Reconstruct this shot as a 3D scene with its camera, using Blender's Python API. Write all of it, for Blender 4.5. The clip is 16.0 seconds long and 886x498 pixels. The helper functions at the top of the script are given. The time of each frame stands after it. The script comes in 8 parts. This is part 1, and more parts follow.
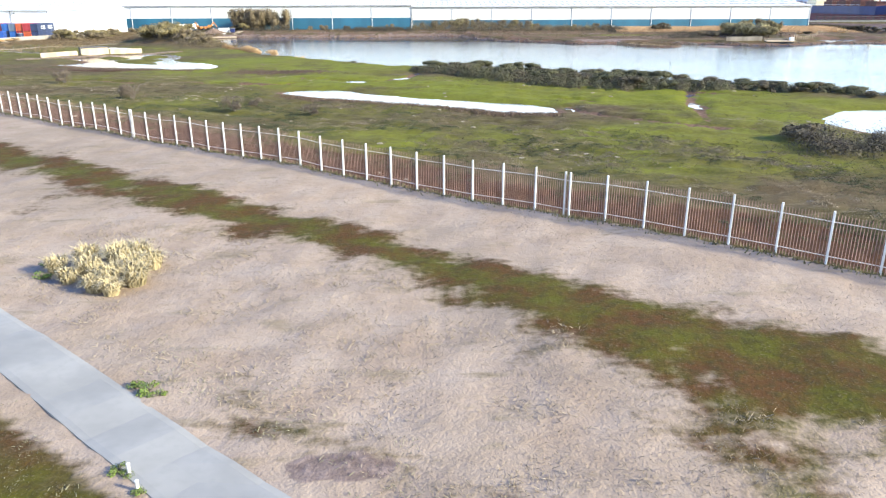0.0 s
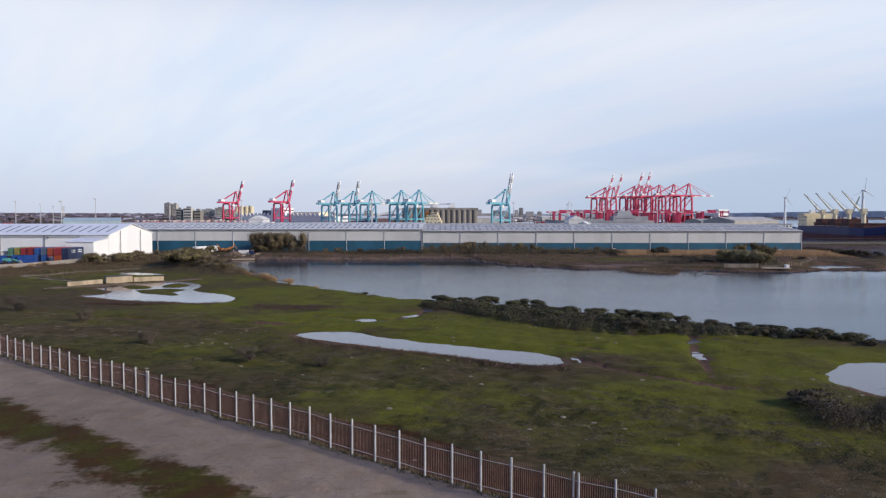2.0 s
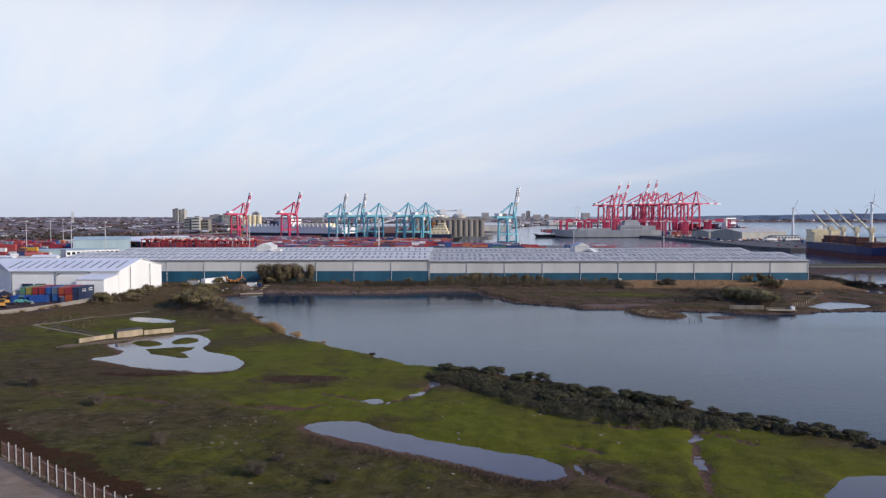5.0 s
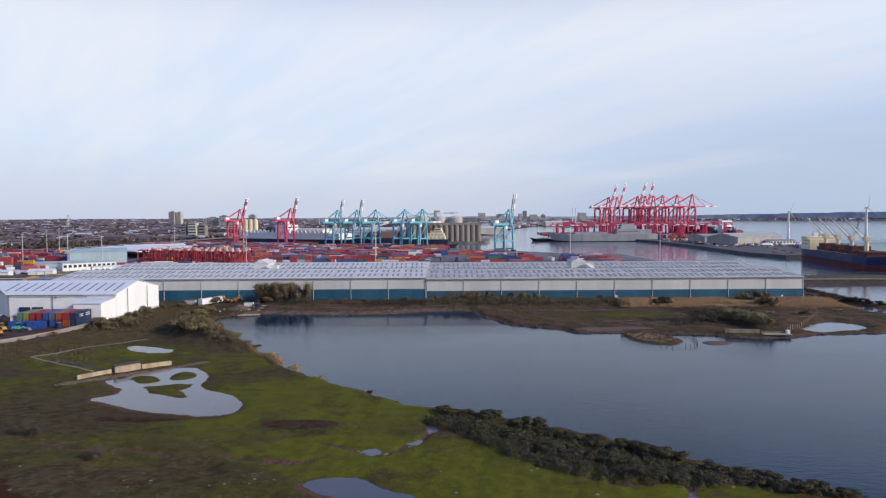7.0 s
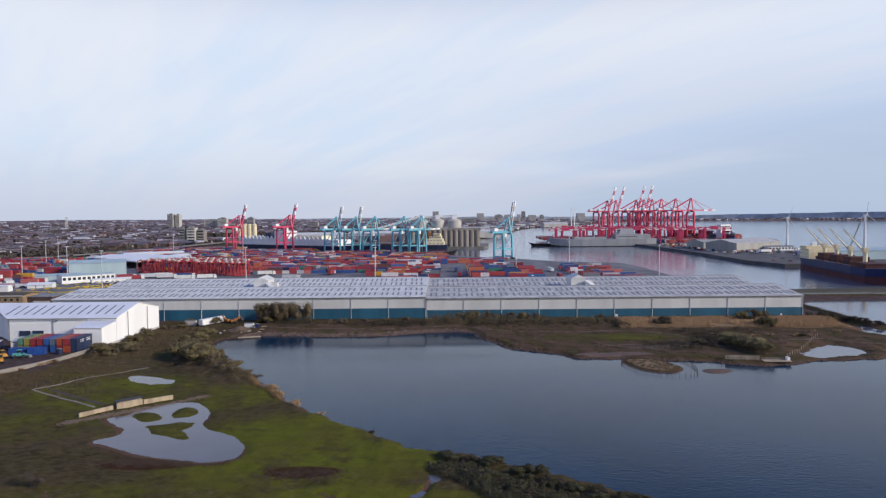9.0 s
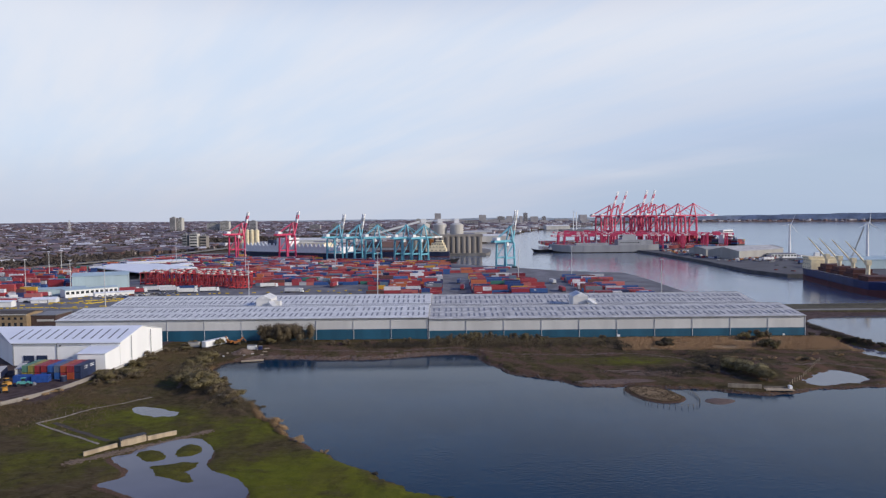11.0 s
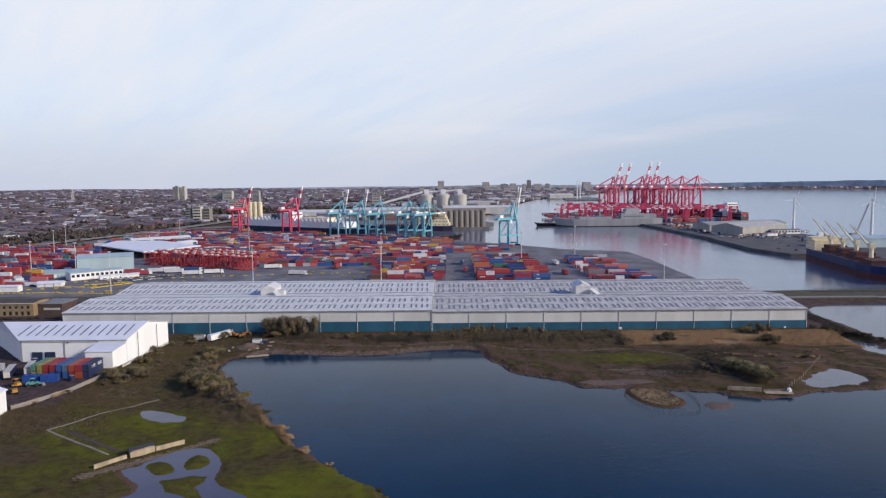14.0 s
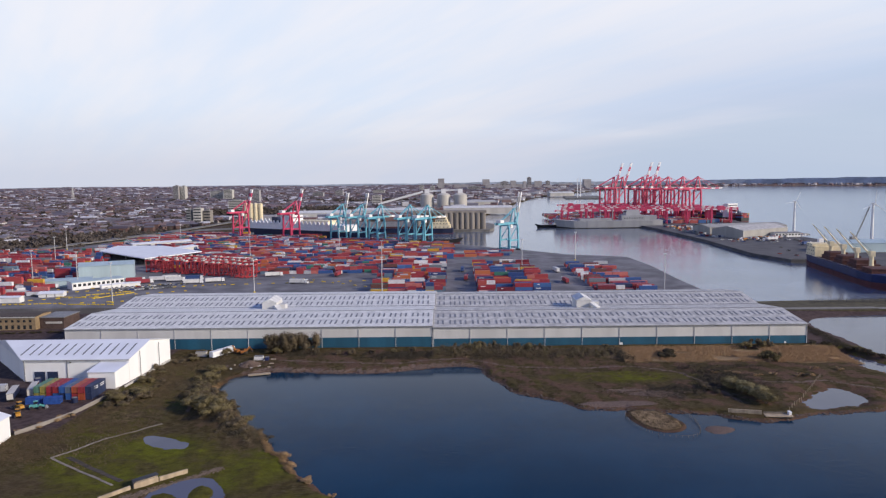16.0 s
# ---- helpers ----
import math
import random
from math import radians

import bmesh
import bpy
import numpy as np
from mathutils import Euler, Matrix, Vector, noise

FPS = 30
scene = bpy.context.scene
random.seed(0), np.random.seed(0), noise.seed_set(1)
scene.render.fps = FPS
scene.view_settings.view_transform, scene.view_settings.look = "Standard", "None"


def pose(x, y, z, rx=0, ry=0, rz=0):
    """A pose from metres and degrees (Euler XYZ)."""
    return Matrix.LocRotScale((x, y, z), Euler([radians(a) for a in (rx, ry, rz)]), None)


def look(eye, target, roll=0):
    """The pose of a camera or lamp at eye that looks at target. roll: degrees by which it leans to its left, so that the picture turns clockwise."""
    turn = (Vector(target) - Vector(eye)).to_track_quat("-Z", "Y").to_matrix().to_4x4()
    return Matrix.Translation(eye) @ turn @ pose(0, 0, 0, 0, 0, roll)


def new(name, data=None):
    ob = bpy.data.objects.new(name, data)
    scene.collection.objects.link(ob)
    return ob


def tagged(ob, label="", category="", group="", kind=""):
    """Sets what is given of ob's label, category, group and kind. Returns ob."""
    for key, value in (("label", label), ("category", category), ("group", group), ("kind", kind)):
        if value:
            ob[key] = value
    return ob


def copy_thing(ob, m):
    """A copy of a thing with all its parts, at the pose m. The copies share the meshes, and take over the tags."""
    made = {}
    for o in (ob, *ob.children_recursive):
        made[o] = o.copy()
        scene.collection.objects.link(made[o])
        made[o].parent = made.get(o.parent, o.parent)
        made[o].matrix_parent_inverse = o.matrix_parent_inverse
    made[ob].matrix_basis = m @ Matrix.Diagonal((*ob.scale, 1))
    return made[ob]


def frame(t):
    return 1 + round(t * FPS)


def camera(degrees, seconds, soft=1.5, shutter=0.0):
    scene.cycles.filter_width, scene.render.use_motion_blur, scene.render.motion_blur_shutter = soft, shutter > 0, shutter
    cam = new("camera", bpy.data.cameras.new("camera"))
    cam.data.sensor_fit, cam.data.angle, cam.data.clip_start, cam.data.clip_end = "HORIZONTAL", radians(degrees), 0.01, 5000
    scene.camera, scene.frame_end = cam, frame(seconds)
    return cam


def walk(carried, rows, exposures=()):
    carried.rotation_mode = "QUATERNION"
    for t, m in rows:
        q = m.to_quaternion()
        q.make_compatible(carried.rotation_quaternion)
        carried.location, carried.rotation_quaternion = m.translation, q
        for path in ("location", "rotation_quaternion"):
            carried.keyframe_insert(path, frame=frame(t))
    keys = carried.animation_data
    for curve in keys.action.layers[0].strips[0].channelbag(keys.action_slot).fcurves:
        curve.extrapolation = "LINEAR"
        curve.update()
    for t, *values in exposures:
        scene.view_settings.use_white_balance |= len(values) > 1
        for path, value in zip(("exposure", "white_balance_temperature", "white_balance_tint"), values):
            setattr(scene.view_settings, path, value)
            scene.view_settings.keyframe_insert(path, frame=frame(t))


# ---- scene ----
cam = camera(64.1, 16.0, 1.3)
PATH = [
    (0, (0.154, 1.178, 11.801), (0.178, 3.067, 11.144), -0.2),
    (0.5, (0.164, 1.09, 12.677), (0.181, 3.034, 12.204), -0.1),
    (1, (0.166, 0.904, 13.618), (0.177, 2.883, 13.329), -0.1),
    (1.5, (0.162, 0.876, 15.019), (0.168, 2.873, 14.912), -0.1),
    (2, (0.141, 0.766, 17.353), (0.144, 2.764, 17.26), -0.0),
    (2.5, (0.098, 0.644, 19.652), (0.1, 2.642, 19.562), -0.0),
    (3, (0.162, 0.32, 22.052), (0.158, 2.318, 21.962), -0.0),
    (3.5, (0.291, 0.269, 24.318), (0.279, 2.267, 24.228), -0.1),
    (4, (0.348, 0.133, 26.715), (0.33, 2.131, 26.625), -0.1),
    (6.5, (0.483, -0.696, 38.805), (0.472, 1.302, 38.712), -0.3),
    (7, (0.446, -0.64, 41.015), (0.438, 1.358, 40.921), -0.4),
    (7.5, (0.325, -0.745, 43.477), (0.319, 1.253, 43.382), -0.4),
    (8, (0.16, -0.487, 45.882), (0.154, 1.51, 45.786), -0.4),
    (8.5, (0.044, -0.441, 48.269), (0.039, 1.557, 48.173), -0.4),
    (9, (-0.155, -0.486, 50.89), (-0.159, 1.512, 50.793), -0.5),
    (11.5, (-0.157, -0.493, 63.356), (-0.169, 1.505, 63.259), -0.6),
    (12, (0.045, -0.385, 65.641), (0.031, 1.612, 65.542), -0.6),
    (12.5, (0.008, -0.36, 67.907), (-0.007, 1.636, 67.793), -0.6),
    (13, (0.137, -0.367, 70.25), (0.12, 1.628, 70.108), -0.6),
    (13.5, (0.055, -0.342, 72.264), (0.036, 1.651, 72.097), -0.6),
    (14, (0.005, -0.252, 74.661), (-0.015, 1.738, 74.466), -0.6),
    (14.5, (0.044, -0.251, 76.943), (0.024, 1.739, 76.737), -0.6),
    (15, (0.117, -0.177, 79.265), (0.097, 1.812, 79.059), -0.7),
    (15.5, (0.059, 0.024, 81.961), (0.038, 2.013, 81.754), -0.7),
    (16, (-0.194, 0.023, 84.609), (-0.215, 2.012, 84.402), -0.7),
]
EXPOSE = [(0.0, 2.04, 6750, -2), (0.5, 1.70, 6750, 0), (1.0, 1.12, 6650, 4), (1.5, 0.36, 6550, 9), (2.0, 0.03, 6500, 10), (3.0, 0.02, 6500, 10), (7.0, 0.02, 6450, 10), (9.0, -0.02, 6450, 10),
          (11.5, -0.07, 6450, 10), (13.0, -0.05, 6500, 10), (14.5, 0.04, 6650, 11), (16.0, 0.08, 6750, 12)]
walk(cam, [(t, look(eye, target, roll)) for t, eye, target, roll in PATH], EXPOSE)

from mathutils import Quaternion

# ---- world, sun ----
SUN_EL, SUN_AZ = radians(24), radians(112)          # low sun on the right, a little behind the camera
world = bpy.data.worlds.new("world")
scene.world = world
world.use_nodes = True


class Nodes:
    """Short hand for building node trees."""

    def __init__(self, tree):
        self.t = tree
        tree.nodes.clear()

    def n(self, kind, **sets):
        node = self.t.nodes.new(kind)
        for key, value in sets.items():
            if key == "attribute_name":
                node.attribute_name = value
            else:
                self.put(node.inputs[key.replace("_", " ")], value)
        return node

    def put(self, socket, value):
        if isinstance(value, bpy.types.NodeSocket):
            self.t.links.new(value, socket)
        else:
            socket.default_value = value

    def mix(self, fac, a, b, blend="MIX"):
        node = self.t.nodes.new("ShaderNodeMix")
        node.data_type, node.blend_type = "RGBA", blend
        node.clamp_factor = True
        self.put(node.inputs[0], fac)
        self.put(node.inputs[6], a)
        self.put(node.inputs[7], b)
        return node.outputs[2]

    def math(self, op, a, b=0.0, clamp=False):
        node = self.t.nodes.new("ShaderNodeMath")
        node.operation, node.use_clamp = op, clamp
        self.put(node.inputs[0], a)
        self.put(node.inputs[1], b)
        return node.outputs[0]

    def noise(self, vec, scale, detail=4.0, rough=0.55):
        node = self.n("ShaderNodeTexNoise", Scale=scale, Detail=detail, Roughness=rough)
        if vec is not None:
            self.put(node.inputs["Vector"], vec)
        return node.outputs["Fac"]

    def ramp(self, fac, stops, constant=False):
        node = self.t.nodes.new("ShaderNodeValToRGB")
        el = node.color_ramp.elements
        node.color_ramp.interpolation = "CONSTANT" if constant else "LINEAR"
        for i, (pos, col) in enumerate(stops):
            e = el[i] if i < 2 else el.new(pos)
            e.position, e.color = pos, (*col, 1) if len(col) == 3 else col
        self.put(node.inputs[0], fac)
        return node.outputs[0]

    def step(self, fac, lo, hi):
        node = self.t.nodes.new("ShaderNodeMapRange")
        node.interpolation_type = "SMOOTHSTEP"
        for i, v in enumerate((fac, lo, hi, 0.0, 1.0)):
            self.put(node.inputs[i], v)
        return node.outputs[0]

    def scaled(self, vec, sx, sy, sz):
        node = self.t.nodes.new("ShaderNodeMapping")
        node.inputs["Scale"].default_value = (sx, sy, sz)
        self.put(node.inputs["Vector"], vec)
        return node.outputs[0]


def build_world():
    k = Nodes(world.node_tree)
    out = k.n("ShaderNodeOutputWorld")
    bg = k.n("ShaderNodeBackground", Strength=0.1)
    sky = k.n("ShaderNodeTexSky")
    sky.sky_type, sky.sun_disc, sky.sun_elevation, sky.sun_rotation = "NISHITA", False, SUN_EL, SUN_AZ
    sky.air_density, sky.dust_density, sky.ozone_density = 1.2, 2.0, 1.5
    co = k.n("ShaderNodeTexCoord").outputs["Generated"]
    sep = k.n("ShaderNodeSeparateXYZ", Vector=co)
    # thin high cloud in a veil: directions flattened on a far ceiling, so that it streaks towards the horizon
    up = k.math("ADD", k.math("MAXIMUM", sep.outputs[2], 0.0), 0.16)
    flat = k.n("ShaderNodeCombineXYZ", X=k.math("DIVIDE", sep.outputs[0], up), Y=k.math("DIVIDE", sep.outputs[1], up), Z=0.0).outputs[0]
    turned = k.t.nodes.new("ShaderNodeMapping")
    turned.inputs["Rotation"].default_value, turned.inputs["Location"].default_value = (0, 0, 0.95), (2.3, 1.35, 0)
    k.put(turned.inputs["Vector"], flat)
    along = k.scaled(turned.outputs[0], 0.26, 1.05, 1)
    veil = k.math("ADD", k.math("MULTIPLY", k.noise(along, 0.9, 5.0, 0.55), 0.75), k.math("MULTIPLY", k.noise(k.scaled(turned.outputs[0], 0.5, 2.6, 1), 1.6, 5.0, 0.6), 0.25))
    bank = k.noise(k.scaled(flat, 0.16, 0.6, 1), 0.8, 4.0, 0.5)
    cloud = k.mix(k.step(veil, 0.38, 0.60), CLOUD_DIM, CLOUD_LIT)
    east = k.step(sep.outputs[0], -0.15, 0.55)
    low = k.step(sep.outputs[2], 0.26, 0.02)
    cloud = k.mix(k.math("MULTIPLY", k.math("MULTIPLY", k.step(bank, 0.28, 0.56), low), k.math("ADD", k.math("MULTIPLY", east, 0.85), 0.15)), cloud, CLOUD_BANK)
    cloud = k.mix(k.math("MULTIPLY", k.step(sep.outputs[2], 0.11, 0.0), 0.75), cloud, CLOUD_LOW)
    rim = k.math("ADD", k.math("SUBTRACT", sep.outputs[2], k.math("MULTIPLY", sep.outputs[0], 0.20)), k.math("MULTIPLY", k.math("SUBTRACT", veil, 0.5), 0.12))
    cloud = k.mix(k.math("MULTIPLY", k.math("MULTIPLY", k.step(rim, 0.03, -0.035), k.step(sep.outputs[0], -0.02, 0.30)), 0.8), cloud, CLOUD_WEDGE)
    cloud = k.mix(k.step(sep.outputs[2], 0.23, 0.46), cloud, CLOUD_HIGH)
    col = k.mix(0.88, sky.outputs[0], cloud)
    k.put(bg.inputs["Color"], col)
    k.t.links.new(bg.outputs[0], out.inputs[0])


CLOUD_LIT, CLOUD_DIM, CLOUD_HIGH = (8.7, 9.0, 9.9, 1), (7.3, 8.4, 10.2, 1), (0.45, 1.25, 4.5, 1)
CLOUD_BANK, CLOUD_LOW, CLOUD_WEDGE = (4.3, 5.5, 8.0, 1), (6.0, 6.6, 8.1, 1), (4.9, 6.1, 8.0, 1)
build_world()
sun_data = bpy.data.lights.new("sun", "SUN")
sun_data.energy, sun_data.angle, sun_data.color = 3.5, radians(6), (1.0, 0.91, 0.79)
sun_lamp = new("sun", sun_data)
sun_way = Vector((math.sin(SUN_AZ) * math.cos(SUN_EL), math.cos(SUN_AZ) * math.cos(SUN_EL), math.sin(SUN_EL)))
sun_lamp.matrix_world = look((0, 0, 200), Vector((0, 0, 200)) - sun_way)


# ---- materials ----
def material(name, rough=0.8, metal=0.0):
    m = bpy.data.materials.new(name)
    m.use_nodes = True
    k = Nodes(m.node_tree)
    out = k.n("ShaderNodeOutputMaterial")
    b = k.n("ShaderNodeBsdfPrincipled", Roughness=rough, Metallic=metal)
    k.t.links.new(b.outputs[0], out.inputs[0])
    return m, k, b


def c4(c):
    return (*c, 1.0)


def surface(name, col, rough=0.8, metal=0.0, vary=0.25, scale=0.6, bump=0.0, streak=False, tint=0.0):
    """A worn surface: a base colour with stains and grain at two scales."""
    m, k, b = material(name, rough, metal)
    p = k.n("ShaderNodeNewGeometry").outputs["Position"]
    q = k.scaled(p, 1, 1, 0.12) if streak else p
    big, fine = k.noise(q, scale, 4.0), k.noise(p, scale * 9, 3.0)
    dark = tuple(c * (1 - vary) for c in col)
    lite = tuple(min(1, c * (1 + vary * 0.7)) for c in col)
    c = k.mix(k.step(big, 0.3, 0.7), c4(dark), c4(lite))
    c = k.mix(k.math("MULTIPLY", k.step(fine, 0.45, 0.75), 0.35), c, c4(dark))
    if tint:
        r = k.n("ShaderNodeObjectInfo").outputs["Random"]
        c = k.mix(k.math("MULTIPLY", r, tint), c, c4(tuple(v * 0.45 for v in col)))
    k.put(b.inputs["Base Color"], c)
    if bump:
        bp = k.n("ShaderNodeBump", Strength=0.5, Distance=bump, Height=fine)
        k.put(b.inputs["Normal"], bp.outputs[0])
    return m


def palette(name, cols, rough=0.6, island=False, scale=0.5):
    """Paint picked at random for each object, or for each loose piece of one mesh."""
    m, k, b = material(name, rough)
    r = (k.n("ShaderNodeNewGeometry").outputs["Random Per Island"] if island else k.n("ShaderNodeObjectInfo").outputs["Random"])
    c = k.ramp(r, [(i / len(cols), col) for i, col in enumerate(cols)], True)
    p = k.n("ShaderNodeNewGeometry").outputs["Position"]
    c = k.mix(k.math("MULTIPLY", k.step(k.noise(p, scale, 5.0), 0.45, 0.75), 0.28), c, (0.12, 0.10, 0.095, 1))
    k.put(b.inputs["Base Color"], c)
    return m


def leafy(name, a, b_, rough=0.85):
    m, k, b = material(name, rough)
    r = k.n("ShaderNodeNewGeometry").outputs["Random Per Island"]
    o = k.n("ShaderNodeObjectInfo").outputs["Random"]
    c = k.mix(r, c4(a), c4(b_))
    c = k.mix(k.math("MULTIPLY", o, 0.45), c, c4(tuple(v * 0.5 for v in a)))
    k.put(b.inputs["Base Color"], c)
    return m


def water_material(name, body, ripple, scale, rough=0.06, ior=1.33, lee=None, reflection_tint=(0.65, 0.86, 1.0)):
    m, k, b = material(name, rough)
    p = k.n("ShaderNodeNewGeometry").outputs["Position"]
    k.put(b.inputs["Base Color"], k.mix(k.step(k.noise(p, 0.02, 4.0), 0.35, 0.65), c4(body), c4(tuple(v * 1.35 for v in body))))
    b.inputs["IOR"].default_value = ior
    # blue is put into the reflections by a specular tint
    b.inputs["Specular Tint"].default_value = c4(reflection_tint)
    calm = k.step(k.noise(k.scaled(p, 0.006, 0.02, 1), 1.0, 4.0), 0.36, 0.6)
    w = k.math("ADD", k.noise(k.scaled(p, 0.8, 1.4, 1), scale, 4.0, 0.6), k.math("MULTIPLY", k.noise(p, scale * 4, 2.0), 0.4))
    bp = k.n("ShaderNodeBump", Distance=ripple, Height=w)
    wind = k.math("ADD", k.math("MULTIPLY", calm, 0.25), 0.55)
    if lee:                                                            # smooth water in the lee of the far bank
        at = k.n("ShaderNodeSeparateXYZ", Vector=p)
        edge = k.math("ADD", k.math("ADD", at.outputs[1], k.math("MULTIPLY", at.outputs[0], 0.28)), k.math("MULTIPLY", k.math("SUBTRACT", k.noise(k.scaled(p, 0.012, 0.03, 1), 1.0, 4.0), 0.5), 60))
        wind = k.math("MULTIPLY", wind, k.math("SUBTRACT", 1.0, k.math("MULTIPLY", k.step(edge, lee[0], lee[1]), 0.8)))
    k.put(bp.inputs["Strength"], wind)
    k.put(b.inputs["Normal"], bp.outputs[0])
    return m


def ground_material():
    m, k, b = material("ground_cover", 0.95)
    p = k.n("ShaderNodeNewGeometry").outputs["Position"]
    z1 = k.n("ShaderNodeAttribute", attribute_name="cover")
    z2 = k.n("ShaderNodeAttribute", attribute_name="cover_wet")
    a1, a2 = k.n("ShaderNodeSeparateColor", Color=z1.outputs["Color"]), k.n("ShaderNodeSeparateColor", Color=z2.outputs["Color"])
    lush, rust, sand, moss = a1.outputs[0], a1.outputs[1], a1.outputs[2], z1.outputs["Alpha"]
    reed, mud, yard, beach = a2.outputs[0], a2.outputs[1], a2.outputs[2], z2.outputs["Alpha"]
    n_big, n_mid, n_fine, n_tiny = k.noise(p, 0.05, 5.0), k.noise(p, 0.35, 5.0, 0.6), k.noise(p, 2.2, 4.0, 0.65), k.noise(p, 11.0, 3.0)
    n_mix = k.math("ADD", k.math("MULTIPLY", n_mid, 0.5), k.math("MULTIPLY", n_fine, 0.5))
    n_str = k.noise(k.scaled(p, 1.0, 3.2, 1), 0.22, 5.0, 0.62)

    def cover(mask, sharp, wob):
        f = k.math("ADD", mask, k.math("MULTIPLY", k.math("SUBTRACT", wob, 0.5), sharp))
        return k.step(f, 0.40, 0.60)

    # rough grazing: dull olive and grey-brown with straw
    c = k.mix(k.step(n_mix, 0.36, 0.62), (0.036, 0.026, 0.009, 1), (0.076, 0.056, 0.021, 1))
    c = k.mix(k.math("MULTIPLY", k.step(n_str, 0.46, 0.66), 0.5), c, (0.062, 0.056, 0.014, 1))
    c = k.mix(k.math("MULTIPLY", k.step(n_big, 0.46, 0.62), 0.6), c, (0.082, 0.056, 0.031, 1))
    c = k.mix(k.math("MULTIPLY", k.step(n_fine, 0.50, 0.70), 0.5), c, (0.036, 0.024, 0.012, 1))
    c = k.mix(k.math("MULTIPLY", k.math("MULTIPLY", k.step(n_tiny, 0.50, 0.68), k.step(n_mid, 0.42, 0.58)), 0.6), c, (0.150, 0.118, 0.068, 1))
    n_straw = k.noise(k.scaled(p, 0.55, 1.7, 1), 0.85, 5.0, 0.68)
    c = k.mix(k.math("MULTIPLY", k.step(n_straw, 0.53, 0.66), 0.55), c, (0.135, 0.108, 0.066, 1))
    c = k.mix(k.math("MULTIPLY", k.step(n_straw, 0.42, 0.34), 0.6), c, (0.026, 0.022, 0.008, 1))
    # lush lawn
    g = k.mix(k.step(n_mix, 0.34, 0.64), (0.080, 0.086, 0.007, 1), (0.130, 0.137, 0.012, 1))
    g = k.mix(k.math("MULTIPLY", k.step(n_str, 0.50, 0.70), 0.4), g, (0.070, 0.058, 0.014, 1))
    g = k.mix(k.math("MULTIPLY", k.step(n_big, 0.44, 0.66), 0.35), g, (0.086, 0.064, 0.018, 1))
    g = k.mix(k.math("MULTIPLY", k.step(n_tiny, 0.50, 0.72), 0.45), g, (0.042, 0.042, 0.010, 1))
    g = k.mix(k.math("MULTIPLY", k.step(n_straw, 0.55, 0.68), 0.40), g, (0.105, 0.086, 0.030, 1))
    olive = k.mix(k.step(n_mix, 0.34, 0.64), (0.050, 0.045, 0.009, 1), (0.092, 0.080, 0.018, 1))
    olive = k.mix(k.math("MULTIPLY", k.step(n_straw, 0.53, 0.67), 0.5), olive, (0.118, 0.096, 0.050, 1))
    c = k.mix(k.step(k.math("ADD", lush, k.math("MULTIPLY", k.math("SUBTRACT", n_mix, 0.5), 0.9)), 0.12, 0.5), c, olive)
    c = k.mix(k.step(k.math("ADD", lush, k.math("MULTIPLY", k.math("SUBTRACT", n_mix, 0.5), 0.8)), 0.40, 0.80), c, g)
    # rusty brown moss
    r = k.mix(k.step(n_fine, 0.34, 0.68), (0.034, 0.013, 0.006, 1), (0.060, 0.024, 0.010, 1))
    c = k.mix(k.math("MULTIPLY", cover(rust, 0.9, n_mix), 0.92), c, r)
    # dry trodden grass over sand
    s = k.mix(k.step(n_mid, 0.28, 0.72), (0.244, 0.180, 0.130, 1), (0.304, 0.238, 0.182, 1))
    s = k.mix(k.math("MULTIPLY", k.step(n_fine, 0.46, 0.70), 0.30), s, (0.172, 0.128, 0.086, 1))
    s = k.mix(k.math("MULTIPLY", k.step(n_tiny, 0.50, 0.78), 0.18), s, (0.160, 0.113, 0.077, 1))
    s = k.mix(k.math("MULTIPLY", k.step(n_big, 0.46, 0.64), 0.55), s, (0.172, 0.134, 0.098, 1))
    s = k.mix(k.math("MULTIPLY", k.step(n_str, 0.56, 0.70), 0.45), s, (0.140, 0.114, 0.062, 1))
    c = k.mix(cover(sand, 0.5, n_fine), c, s)
    # moss strip
    o = k.mix(k.step(n_mid, 0.36, 0.62), (0.058, 0.055, 0.006, 1), (0.062, 0.028, 0.009, 1))
    o = k.mix(k.math("MULTIPLY", k.step(n_fine, 0.44, 0.66), 0.65), o, (0.034, 0.028, 0.008, 1))
    o = k.mix(k.math("MULTIPLY", k.step(n_tiny, 0.56, 0.74), 0.45), o, (0.15, 0.118, 0.078, 1))
    n_moss = k.math("ADD", k.math("MULTIPLY", n_mix, 0.6), k.math("MULTIPLY", n_str, 0.4))
    c = k.mix(k.step(k.math("ADD", moss, k.math("MULTIPLY", k.math("SUBTRACT", n_moss, 0.5), 2.4)), 0.20, 0.72), c, o)
    # reed bed, mud, tarmac yard, pink-grey beach
    d = k.mix(k.step(n_str, 0.36, 0.64), (0.230, 0.158, 0.086, 1), (0.310, 0.222, 0.130, 1))
    c = k.mix(cover(reed, 0.7, n_mix), c, d)
    e = k.mix(k.step(n_fine, 0.35, 0.7), (0.078, 0.045, 0.031, 1), (0.152, 0.093, 0.062, 1))
    c = k.mix(cover(mud, 0.8, n_mix), c, e)
    y = k.mix(k.step(n_mid, 0.35, 0.7), (0.062, 0.043, 0.041, 1), (0.108, 0.078, 0.072, 1))
    c = k.mix(cover(yard, 0.2, n_mid), c, y)
    h = k.mix(k.step(n_fine, 0.35, 0.7), (0.115, 0.082, 0.068, 1), (0.20, 0.148, 0.125, 1))
    c = k.mix(cover(beach, 1.5, n_mix), c, h)
    k.put(b.inputs["Base Color"], c)
